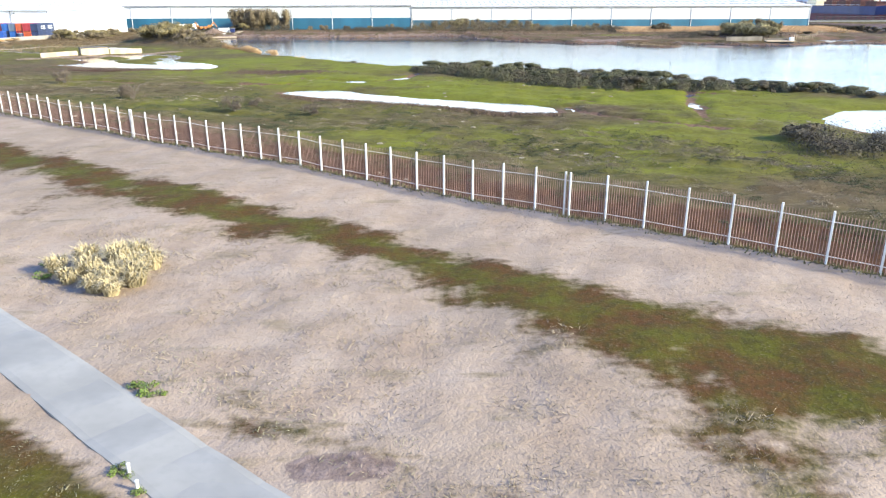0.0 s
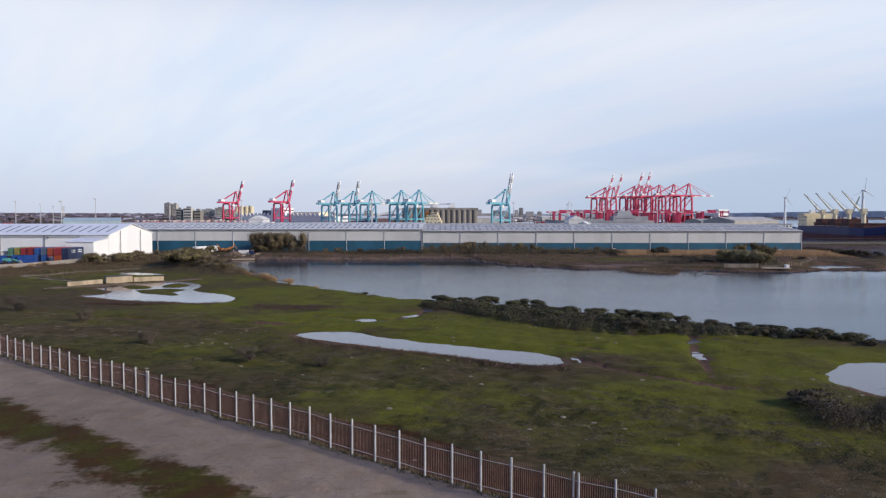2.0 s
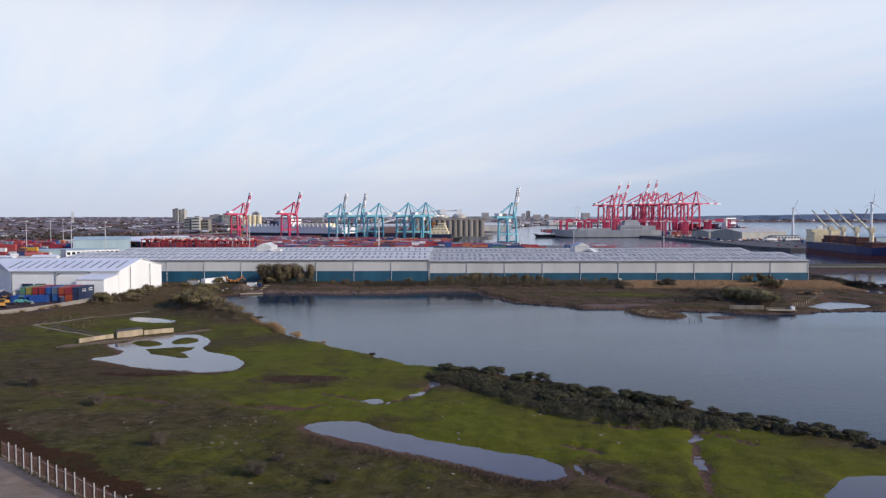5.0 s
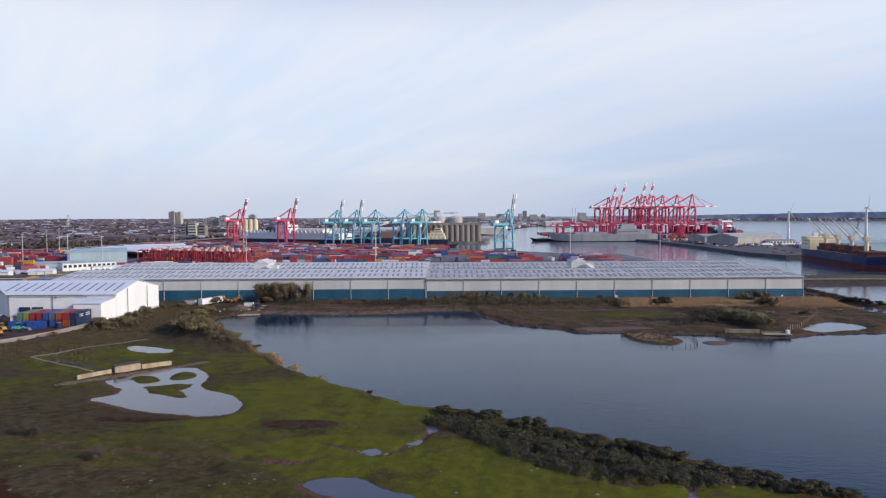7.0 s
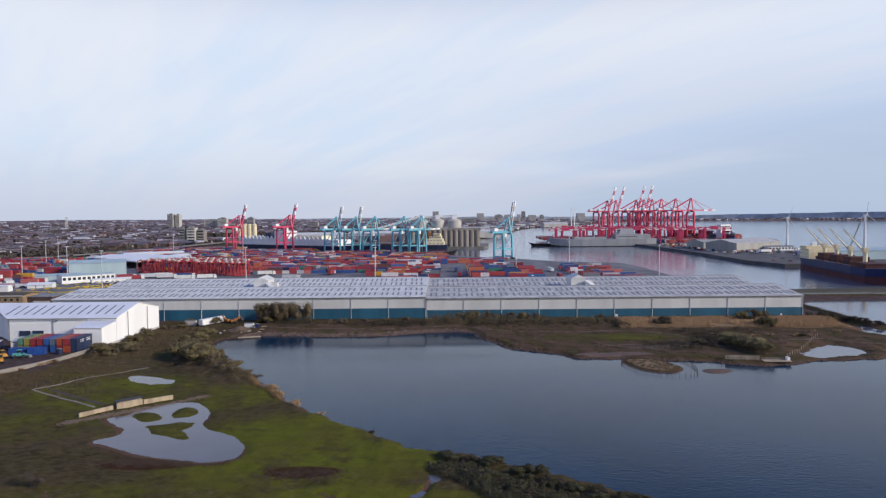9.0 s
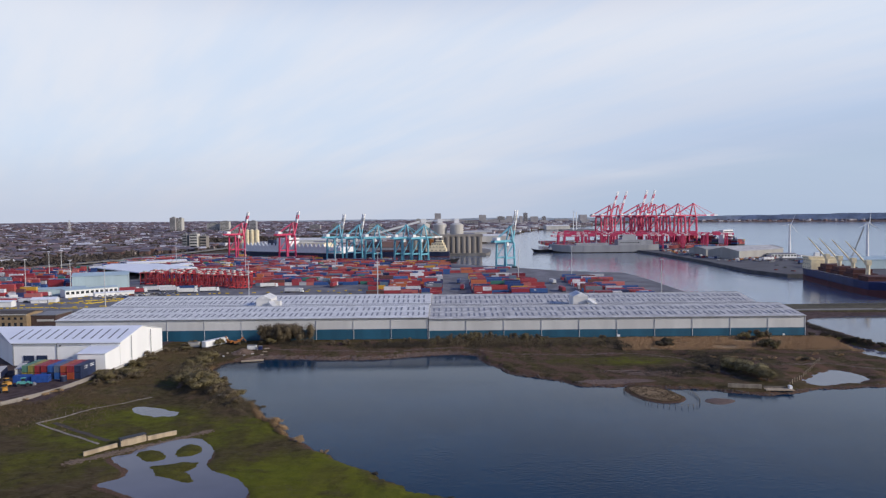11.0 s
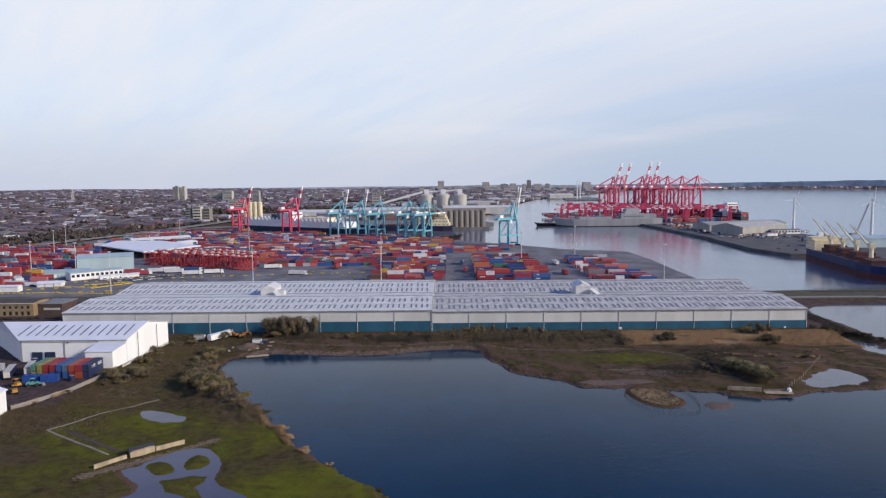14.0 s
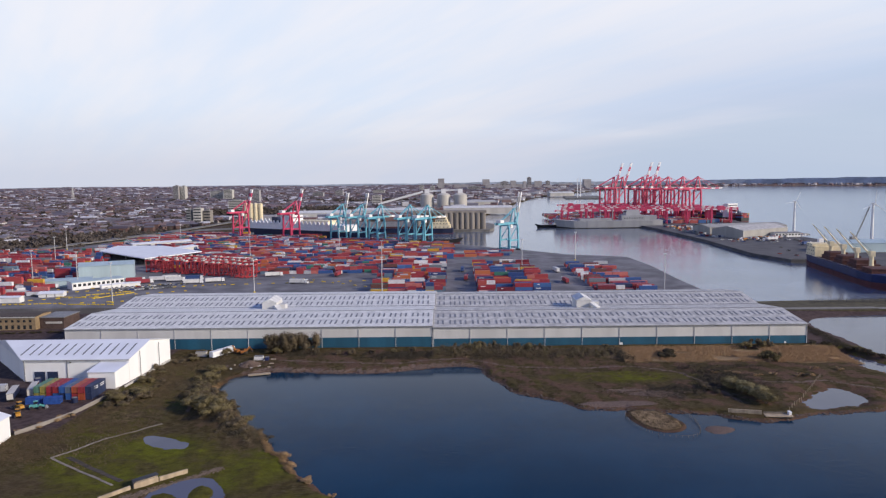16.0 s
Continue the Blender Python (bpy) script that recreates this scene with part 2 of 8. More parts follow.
    hgt = k.math("ADD", k.math("MULTIPLY", n_fine, 0.7), k.math("MULTIPLY", n_tiny, 0.3))
    bp = k.n("ShaderNodeBump", Strength=0.7, Distance=0.14, Height=hgt)
    k.put(b.inputs["Normal"], bp.outputs[0])
    b.inputs["Specular IOR Level"].default_value = 0.1
    return m


GROUND = ground_material()
# lake colour and specular tint include the blue of reflected sky
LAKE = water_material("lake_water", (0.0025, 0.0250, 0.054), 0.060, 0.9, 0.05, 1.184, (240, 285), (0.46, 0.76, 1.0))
POOL = water_material("pool_water", (0.075, 0.078, 0.105), 0.015, 1.5)
SEA = water_material("dock_water", (0.120, 0.146, 0.190), 0.07, 0.5, 0.10)
PATHWAY = surface("pale_concrete_road", (0.226, 0.215, 0.193), 0.85, vary=0.16, scale=0.35, bump=0.004)
TARMAC = surface("port_tarmac", (0.168, 0.162, 0.170), 0.85, vary=0.38, scale=0.05)
TERMINAL = surface("terminal_tarmac", (0.100, 0.096, 0.098), 0.85, vary=0.3, scale=0.05)
QUAY = surface("quay_concrete", (0.19, 0.18, 0.165), 0.9, vary=0.35, scale=0.12, streak=True)
GALV = surface("galvanised_steel", (0.57, 0.57, 0.57), 0.55, 0.15, vary=0.16, scale=1.2)
PALE_STEEL = surface("weathered_pale_steel", (0.285, 0.175, 0.145), 0.6, 0.1, vary=0.35, scale=1.5)
WHITE_CLAD = surface("white_cladding", (0.62, 0.61, 0.585), 0.55, vary=0.10, scale=0.10, streak=True)
SHED_CLAD = surface("bright_white_cladding", (0.88, 0.88, 0.87), 0.5, vary=0.05, scale=0.10, streak=True)
TEAL_CLAD = surface("teal_cladding", (0.018, 0.100, 0.165), 0.5, vary=0.22, scale=0.12, streak=True)
NAVY = surface("navy_door_paint", (0.020, 0.035, 0.085), 0.5, vary=0.2)
ROOF = surface("corrugated_roof", (0.69, 0.685, 0.655), 0.6, vary=0.16, scale=0.25, streak=False)
ROOF_DULL = surface("weathered_roof", (0.51, 0.498, 0.470), 0.65, vary=0.26, scale=0.25)
SHED_ROOF = surface("white_sheet_roof", (0.78, 0.80, 0.84), 0.45, vary=0.06, scale=0.1)
SKYLIGHT = surface("dirty_rooflight", (0.17, 0.175, 0.19), 0.4, vary=0.25, scale=0.3)
GUTTER = surface("grey_gutter", (0.22, 0.222, 0.225), 0.6, vary=0.15)
CONC = surface("old_concrete", (0.41, 0.325, 0.225), 0.9, vary=0.28, scale=0.5, streak=True, bump=0.02)
STONE = surface("rubble_stone", (0.30, 0.25, 0.19), 0.95, vary=0.35, scale=1.2, tint=0.7)
ROCK_DARK = surface("wet_shore_stone", (0.13, 0.10, 0.082), 0.9, vary=0.4, scale=1.2, tint=0.8)
DITCH = surface("wet_ditch_earth", (0.060, 0.046, 0.036), 0.95, vary=0.35, scale=0.8)
ROCK_PINK = surface("pinkish_shore_rubble", (0.235, 0.165, 0.125), 0.95, vary=0.35, scale=1.2, tint=0.7)
WOOD = surface("grey_timber", (0.15, 0.13, 0.11), 0.9, vary=0.35, scale=1.5)
BARK = surface("bare_twigs", (0.12, 0.10, 0.085), 0.95, vary=0.3, scale=2)
LEAF_OLIVE = leafy("olive_foliage", (0.140, 0.112, 0.046), (0.225, 0.180, 0.082))
LEAF_BRAMBLE = leafy("brown_bramble", (0.106, 0.080, 0.044), (0.190, 0.144, 0.082))
LEAF_DARK = leafy("dark_scrub", (0.050, 0.041, 0.022), (0.088, 0.068, 0.040))
LEAF_GREY = leafy("grey_green_scrub", (0.050, 0.050, 0.019), (0.086, 0.080, 0.034))
LEAF_TWIG = leafy("leafless_twigs", (0.066, 0.050, 0.036), (0.125, 0.096, 0.070))
LEAF_SALLOW = leafy("pale_sallow", (0.200, 0.168, 0.080), (0.300, 0.255, 0.130))
CLUMP = leafy("meadow_clump", (0.022, 0.027, 0.006), (0.048, 0.054, 0.012))
LEAF_GREEN = leafy("fresh_weed", (0.090, 0.140, 0.020), (0.150, 0.190, 0.040))
TOWN_TREE = leafy("bare_town_trees", (0.066, 0.054, 0.048), (0.120, 0.098, 0.086))
DOCK_SHED = palette("dock_buildings", [(0.45, 0.44, 0.46), (0.24, 0.23, 0.26), (0.60, 0.60, 0.63), (0.22, 0.15, 0.14), (0.30, 0.30, 0.35), (0.15, 0.14, 0.17), (0.18, 0.11, 0.11), (0.20, 0.20, 0.25)], 0.8, True, 0.05)
CARRIER_RED = surface("dull_red_paint", (0.44, 0.050, 0.060), 0.6, vary=0.2)
STRAW = leafy("dry_straw", (0.31, 0.25, 0.135), (0.46, 0.38, 0.225))
DRY = leafy("dry_grass", (0.190, 0.148, 0.104), (0.275, 0.225, 0.165))
SCRUB_PINK = leafy("brown_heath", (0.080, 0.060, 0.038), (0.140, 0.108, 0.072))
RUSH = leafy("red_brown_rush", (0.072, 0.046, 0.032), (0.130, 0.088, 0.062))
GOLD_REED = leafy("golden_reed_stems", (0.250, 0.150, 0.062), (0.380, 0.245, 0.115))
REED_BED = leafy("reed_bed_stems", (0.470, 0.300, 0.160), (0.590, 0.400, 0.225))
REED = leafy("reed_stems", (0.350, 0.222, 0.105), (0.490, 0.335, 0.178))
PALE_TUFT = leafy("grey_green_tufts", (0.150, 0.142, 0.088), (0.235, 0.220, 0.150))
BANK_TAN = leafy("bank_grass_tan", (0.140, 0.094, 0.056), (0.215, 0.150, 0.096))
TAN = leafy("tan_grass", (0.088, 0.059, 0.027), (0.148, 0.103, 0.052))
SCRUB = leafy("rough_grass", (0.072, 0.068, 0.022), (0.145, 0.128, 0.062))
CRANE_RED = surface("crane_red", (0.58, 0.050, 0.125), 0.5, vary=0.15, scale=0.2)
CRANE_BLUE = surface("crane_blue", (0.14, 0.42, 0.52), 0.5, vary=0.15, scale=0.2)
WHITE = surface("white_paint", (0.80, 0.80, 0.79), 0.5, vary=0.08, scale=0.3)
DARK = surface("dark_steel", (0.035, 0.035, 0.04), 0.6, vary=0.2)
HULL_NAVY = surface("navy_hull", (0.014, 0.022, 0.060), 0.5, vary=0.25, scale=0.1, streak=True)
HULL_BLUE = surface("blue_hull", (0.018, 0.030, 0.115), 0.5, vary=0.25, scale=0.1, streak=True)
HULL_RED = surface("antifouling_red", (0.095, 0.022, 0.028), 0.7, vary=0.3, scale=0.1, streak=True)
HULL_GREY = surface("warship_grey", (0.33, 0.335, 0.35), 0.6, vary=0.12, scale=0.1, streak=True)
HULL_BLACK = surface("black_hull", (0.022, 0.020, 0.022), 0.6, vary=0.3, scale=0.1)
CREAM = surface("cream_paint", (0.80, 0.69, 0.46), 0.55, vary=0.12, scale=0.3)
DECK = surface("rust_red_deck", (0.085, 0.030, 0.028), 0.8, vary=0.3, scale=0.2)
SILO = surface("silo_concrete", (0.27, 0.243, 0.215), 0.9, vary=0.25, scale=0.08, streak=True)
SILO_PALE = surface("pale_silo", (0.52, 0.50, 0.46), 0.85, vary=0.15, scale=0.08, streak=True)
GREY_SHED = surface("grey_shed_cladding", (0.36, 0.35, 0.325), 0.7, vary=0.15, scale=0.08, streak=True)
CAUSEWAY = surface("causeway_turf", (0.075, 0.064, 0.034), 0.95, vary=0.4, scale=0.25)
BANK_STONE = surface("pool_bank_rubble", (0.205, 0.148, 0.105), 0.95, vary=0.35, scale=1.2, tint=0.6)
GREYBLUE = surface("grey_blue_cladding", (0.40, 0.51, 0.55), 0.55, vary=0.12, scale=0.1, streak=True)
BUFF = surface("buff_brick", (0.30, 0.215, 0.125), 0.9, vary=0.2, scale=0.5)
YELLOW = surface("yellow_paint", (0.60, 0.42, 0.02), 0.6, vary=0.15)
ORANGE = surface("orange_plant", (0.36, 0.13, 0.025), 0.6, vary=0.2)
LOADER_YELLOW = surface("yellow_plant", (0.52, 0.24, 0.02), 0.55, vary=0.2)
TEAL_PLANT = surface("teal_plant", (0.10, 0.36, 0.34), 0.55, vary=0.2)
GLASS_DARK = surface("dark_window_glass", (0.030, 0.035, 0.042), 0.15, vary=0.2)
TOWER_WALL = surface("tower_block_wall", (0.36, 0.345, 0.35), 0.85, vary=0.15, scale=0.05)
BOX_COLS = [(0.38, 0.050, 0.060), (0.46, 0.080, 0.070), (0.26, 0.030, 0.045), (0.023, 0.065, 0.22), (0.42, 0.085, 0.075), (0.046, 0.125, 0.32), (0.52, 0.15, 0.06), (0.32, 0.036, 0.055),
            (0.74, 0.74, 0.75), (0.020, 0.030, 0.090), (0.42, 0.060, 0.062), (0.12, 0.19, 0.26), (0.03, 0.09, 0.27), (0.35, 0.045, 0.060), (0.60, 0.36, 0.04), (0.17, 0.015, 0.030),
            (0.045, 0.19, 0.14), (0.15, 0.060, 0.050), (0.48, 0.49, 0.52), (0.17, 0.20, 0.23), (0.03, 0.05, 0.16), (0.38, 0.055, 0.060), (0.30, 0.034, 0.050), (0.72, 0.70, 0.70), (0.52, 0.16, 0.14), (0.025, 0.06, 0.20), (0.34, 0.030, 0.050)]
BOX_PAINT = palette("container_paint", BOX_COLS)
BOX_PAINT_FAR = palette("container_paint_far", BOX_COLS, island=True)
ROOF_TOWN = palette("town_roofs", [(0.122, 0.104, 0.131), (0.155, 0.109, 0.115), (0.139, 0.12, 0.15), (0.185, 0.139, 0.149), (0.102, 0.092, 0.118), (0.172, 0.158, 0.179), (0.07, 0.053, 0.066), (0.126, 0.07, 0.066), (0.109, 0.1, 0.122), (0.5, 0.5, 0.54)], 0.85, True, 0.05)
WALL_TOWN = palette("town_walls", [(0.136, 0.077, 0.065), (0.167, 0.108, 0.096), (0.124, 0.071, 0.062), (0.62, 0.6, 0.6), (0.155, 0.093, 0.084), (0.112, 0.062, 0.056), (0.279, 0.248, 0.236)], 0.9, True, 0.05)
CAR_PAINT = palette("car_paint", [(0.6, 0.6, 0.6), (0.03, 0.03, 0.035), (0.3, 0.31, 0.33), (0.25, 0.02, 0.02), (0.02, 0.05, 0.2), (0.7, 0.7, 0.7), (0.10, 0.10, 0.11)], 0.35)

# distance haze is painted into the hills' base colour
HAZE = surface("haze_tinted_hills", (0.38, 0.44, 0.54), 1.0, vary=0.32, scale=0.012)

# ---- mesh tools ----
class Build:
    """Collects the faces of one mesh of one or more materials."""

    def __init__(self, *mats):
        self.v, self.f, self.i, self.mats = [], [], [], list(mats)

    def face(self, pts, mat=0):
        n = len(self.v)
        self.v.extend(tuple(p) for p in pts)
        self.f.append(tuple(range(n, n + len(pts))))
        self.i.append(mat)

    def solid(self, verts, faces, mat=0):
        n = len(self.v)
        self.v.extend(tuple(p) for p in verts)
        self.f.extend(tuple(n + a for a in fc) for fc in faces)
        self.i.extend([mat] * len(faces))
        return self

    def box(self, c, s, turn=0.0, mat=0):
        x, y, z = s[0] / 2, s[1] / 2, s[2] / 2
        ca, sa = math.cos(turn), math.sin(turn)
        vs = [(c[0] + ca * i * x - sa * j * y, c[1] + sa * i * x + ca * j * y, c[2] + k * z) for k in (-1, 1) for j in (-1, 1) for i in (-1, 1)]
        return self.solid(vs, [(0, 2, 3, 1), (4, 5, 7, 6), (0, 1, 5, 4), (1, 3, 7, 5), (3, 2, 6, 7), (2, 0, 4, 6)], mat)

    def span(self, a, b, mat=0):
        return self.box([(p + q) / 2 for p, q in zip(a, b)], [abs(q - p) for p, q in zip(a, b)], 0.0, mat)

    def beam(self, a, b, w, h=None, mat=0, w2=None):
        a, b = Vector(a), Vector(b)
        d = (b - a).normalized()
        side = d.cross(Vector((0, 0, 1)))
        side = side.normalized() if side.length > 1e-4 else Vector((1, 0, 0))
        top = side.cross(d)
        h = h or w
        k = (w2 or w) / w
        vs = [e + side * (i * w * s / 2) + top * (j * h * s / 2) for e, s in ((a, 1), (b, k)) for j in (-1, 1) for i in (-1, 1)]
        return self.solid(vs, [(0, 2, 3, 1), (4, 5, 7, 6), (0, 1, 5, 4), (1, 3, 7, 5), (3, 2, 6, 7), (2, 0, 4, 6)], mat)

    def tube(self, base, r, h, n=12, r2=None, mat=0):
        r2 = r if r2 is None else r2
        ring = [(math.cos(2 * math.pi * i / n), math.sin(2 * math.pi * i / n)) for i in range(n)]
        vs = [(base[0] + r * c, base[1] + r * s, base[2]) for c, s in ring] + [(base[0] + r2 * c, base[1] + r2 * s, base[2] + h) for c, s in ring]
        fs = [(i, (i + 1) % n, n + (i + 1) % n, n + i) for i in range(n)] + [tuple(range(n - 1, -1, -1)), tuple(range(n, 2 * n))]
        return self.solid(vs, fs, mat)

    def slab(self, pts, z0, z1, mat=0):
        n = len(pts)
        if sum(p[0] * q[1] - q[0] * p[1] for p, q in zip(pts, pts[1:] + pts[:1])) < 0:
            pts = pts[::-1]
        vs = [(x, y, z0) for x, y in pts] + [(x, y, z1) for x, y in pts]
        fs = [(i, (i + 1) % n, n + (i + 1) % n, n + i) for i in range(n)] + [tuple(range(n - 1, -1, -1)), tuple(range(n, 2 * n))]
        return self.solid(vs, fs, mat)

    def loft(self, rings, mat=0):
        """A closed skin over rings of equal length."""
        n = len(rings[0])
        vs = [p for r in rings for p in r]
        fs = [(j * n + i, j * n + (i + 1) % n, (j + 1) * n + (i + 1) % n, (j + 1) * n + i) for j in range(len(rings) - 1) for i in range(n)]
        fs += [tuple(range(n - 1, -1, -1)), tuple((len(rings) - 1) * n + i for i in range(n))]
        return self.solid(vs, fs, mat)

    def mesh(self, name):
        me = bpy.data.meshes.new(name)
        me.from_pydata(self.v, [], self.f)
        for mt in self.mats:
            me.materials.append(mt)
        if len(self.mats) > 1:
            me.polygons.foreach_set("material_index", self.i)
        me.update()
        return me


def thing(name, label, category, group="", at=None, kind=""):
    """An Empty that carries the parts of one thing."""
    ob = new(name)
    ob.empty_display_size = 0.5
    if at is not None:
        ob.matrix_world = at if isinstance(at, Matrix) else Matrix.Translation(at)
    return tagged(ob, label, category, group, kind)


def part(name, bm, parent=None, label="", shift=None):
    """One mesh object under a thing or a part. bm: a Build, or a mesh that alike parts share."""
    ob = new(name, bm.mesh(name) if isinstance(bm, Build) else bm)
    ob.parent = parent
    if shift is not None:
        ob.matrix_basis = shift if isinstance(shift, Matrix) else Matrix.Translation(shift)
    return tagged(ob, label)


def single(name, bm, label, category, group="", kind="", at=None):
    """A thing of one mesh."""
    ob = part(name, bm, None, label, at)
    return tagged(ob, label, category, group, kind)


# ---- ground and water ----
def smooth(pts, rounds=2):
    """Corner cutting of a closed outline."""
    for _ in range(rounds):
        pts = [(a[0] * w + b[0] * (1 - w), a[1] * w + b[1] * (1 - w)) for a, b in zip(pts, pts[1:] + pts[:1]) for w in (0.75, 0.25)]
    return pts


def away(X, Y, pts):
    """Signed distance to a closed outline, below zero inside."""
    d2, inside = np.full(X.shape, 1e12), np.zeros(X.shape, bool)
    for (ax, ay), (bx, by) in zip(pts, pts[1:] + pts[:1]):
        ex, ey = bx - ax, by - ay
        t = np.clip(((X - ax) * ex + (Y - ay) * ey) / (ex * ex + ey * ey + 1e-9), 0, 1)
        d2 = np.minimum(d2, (X - ax - t * ex) ** 2 + (Y - ay - t * ey) ** 2)
        if ay != by:
            inside ^= ((ay > Y) != (by > Y)) & (X < ex * (Y - ay) / ey + ax)
    return np.sqrt(d2) * np.where(inside, -1, 1)


def beside(X, Y, line):
    """Distance to an open line."""
    d2 = np.full(X.shape, 1e12)
    for (ax, ay), (bx, by) in zip(line, line[1:]):
        ex, ey = bx - ax, by - ay
        t = np.clip(((X - ax) * ex + (Y - ay) * ey) / (ex * ex + ey * ey), 0, 1)
        d2 = np.minimum(d2, (X - ax - t * ex) ** 2 + (Y - ay - t * ey) ** 2)
    return np.sqrt(d2)


def ease(v, lo, hi):
    t = np.clip((v - lo) / (hi - lo), 0, 1)
    return t * t * (3 - 2 * t)


def waves(X, Y, size, seed, octaves=3):
    """Soft noise between -1 and 1 from sums of sines in random directions."""
    rng = np.random.RandomState(seed)
    out = np.zeros(X.shape)
    for o in range(octaves):
        for _ in range(5):
            a, ph, k = rng.uniform(0, 6.283), rng.uniform(0, 6.283), rng.uniform(0.7, 1.4) * 6.283 / (size / 1.9**o)
            out += np.sin((X * math.cos(a) + Y * math.sin(a)) * k + ph) * 0.36 / 1.7**o
    return np.clip(out, -1, 1)


LAKE_Z, POOL_Z, SEA_Z, APRON = -1.5, -0.7, -2.0, 1.5
lake_north = [(-97, 281), (-95, 295), (-90, 303), (-81, 307), (-65, 305), (-45, 302), (-25, 304), (-10, 311), (8, 313), (13, 308), (15, 296), (20, 285), (25, 272), (33, 267), (40, 263),
              (44, 256), (51, 252), (62, 251), (76, 249), (90, 246), (99, 242), (107, 237), (116, 239), (125, 244), (136, 245), (156, 249), (200, 255)]
lake_south = [(200, 60), (120, 72), (85, 88), (64, 101), (58, 107), (52, 114), (45, 119), (37, 127), (28, 135), (16, 144), (7, 151), (-4, 153), (-10, 158), (-15, 163.5),
              (-27, 176.5), (-34, 183), (-43, 194.5), (-50, 206), (-58, 218), (-65, 230), (-76, 245), (-88, 263)]
lake_line = smooth(lake_north + lake_south, 2)
big_pool = smooth([(-83.0, 160.3), (-77.5, 164.8), (-78.3, 168.6), (-80.5, 171.5), (-87.7, 178.2), (-86.1, 180.7), (-83.4, 181.2), (-83.1, 184.5), (-81.3, 189.2), (-75.8, 194.0), (-69.7, 194.6), (-66.3, 190.2), (-62.4, 184.0),
                   (-61.0, 180.1), (-60.8, 172.8), (-59.3, 169.9), (-55.2, 167.0), (-51.2, 164.3), (-47.2, 159.6), (-45.1, 155.6), (-44.3, 150.6), (-45.4, 147.1), (-50.7, 145.1), (-55.2, 146.9), (-63.3, 149.2), (-68.8, 151.9), (-75.2, 156.2)], 1)
pool_isles = [smooth([(-82.0, 182.2), (-79.1, 184.2), (-74.0, 180.9), (-73.0, 177.2), (-75.8, 175.8), (-78.4, 177.2)], 1), smooth([(-71.4, 182.4), (-71.8, 187.4), (-69.5, 188.8), (-66.0, 185.2), (-65.3, 181.5), (-68.1, 179.4), (-70.2, 179.6)], 1),
              [(-73.6, 171.5), (-70.3, 173.0), (-67.0, 174.8), (-63.6, 174.0), (-63.0, 171.1), (-65.0, 168.0), (-62.6, 165.4), (-60.6, 161.7), (-64.0, 162.6), (-66.8, 164.3), (-70.3, 166.6)]]
small_pond = smooth([(-102.8, 224.2), (-102.3, 228.2), (-97.4, 227.0), (-91.0, 223.9), (-88.4, 221.9), (-85.5, 220.8), (-84.0, 215.3), (-88.8, 216.3), (-92.0, 215.5), (-98.1, 219.3)], 1)
long_pool = smooth([(-23, 107.9), (-20.3, 110.6), (-13.9, 110.6), (-11, 107.1), (-5.6, 103.2), (1, 99.2), (5.6, 97.1), (9.3, 94.7), (12.9, 93.3), (15.2, 90.8), (15.6, 87), (13.2, 85.3),
                    (9.8, 85.3), (6.6, 87.9), (0.9, 92.1), (-5.2, 95.5), (-11.8, 99.5), (-19.1, 104.2)], 2)
right_pool = smooth([(43, 79.6), (46.6, 84), (50.5, 87), (58, 87.5), (75, 82), (70, 70), (52, 66), (44, 70), (42.7, 75.5)], 2)
lagoon = smooth([(130, 257), (138, 266), (148, 275.4), (156, 273.7), (157, 261), (152.8, 256.4), (142, 252.2), (132, 249.5)], 2)
tidal = smooth([(209, 412), (262, 421), (300, 400), (300, 330), (215, 300), (199, 330), (202, 362), (199, 385)], 2)
tidal_low = smooth([(184, 330), (190, 322), (192, 306), (240, 270), (235, 262), (186, 290), (180, 312)], 2)
mud_pool = smooth([(162, 262), (172, 268), (186, 266), (205, 270), (205, 260), (185, 258), (170, 256)], 2)
puddles = [smooth(p, 2) for p in ([(-15, 122.9), (-12.9, 125), (-10.3, 122.9), (-12.4, 120.3)], [(-7.6, 127.4), (-4.3, 128.7), (-5.2, 125.7)], [(-4.2, 138.6), (-0.4, 135.2), (-2.8, 133.4)],
                                  [(35, 102), (37.6, 102.6), (37, 100.9), (35.6, 100.7)], [(34.3, 93.0), (33.4, 90.0), (32.4, 90.0), (33.2, 93)])]
creeks = [[(38, 105.6), (35.5, 100.8), (34.1, 94), (32.4, 87.6), (30.2, 78.4)], [(16.9, 90.4), (19.6, 84.5), (23.1, 80.1), (26.8, 76.1), (30.1, 73.9), (33.1, 73)], [(16.8, 98.4), (21.3, 95.5)],
          [(11.6, 122.4), (18.1, 117.2), (22.5, 109.6), (27.7, 106.2), (35, 107.2), (38.5, 104.5), (43.6, 98.4)], [(-37.3, 119.8), (-26, 116.2), (-21, 119.5)],
          [(-23.6, 128), (-19, 125.2), (-14.6, 122.1), (-10.5, 121.1), (-7.6, 124.2), (-4.6, 128.4), (-3, 135.4)], [(-75, 128), (-66, 124), (-58, 126), (-48, 121)]]
islet = smooth([(61.4, 247.5), (65, 252), (74.2, 251.5), (78, 244), (80.6, 234.4), (75.7, 228.6), (69.2, 228.6), (63.5, 235)], 2)
islet_low = smooth([(83.6, 231.5), (88.6, 235.5), (95.3, 233), (94.5, 229.5), (87.0, 225.6)], 2)


def fence_way(x, y):
    """Metres in front of the palisade fence, on the camera's side."""
    return (46.8 - 0.757 * x - y) * 0.797


def ticks(*spans):
    return np.unique(np.concatenate([np.arange(a, b, s) for a, b, s in spans]))


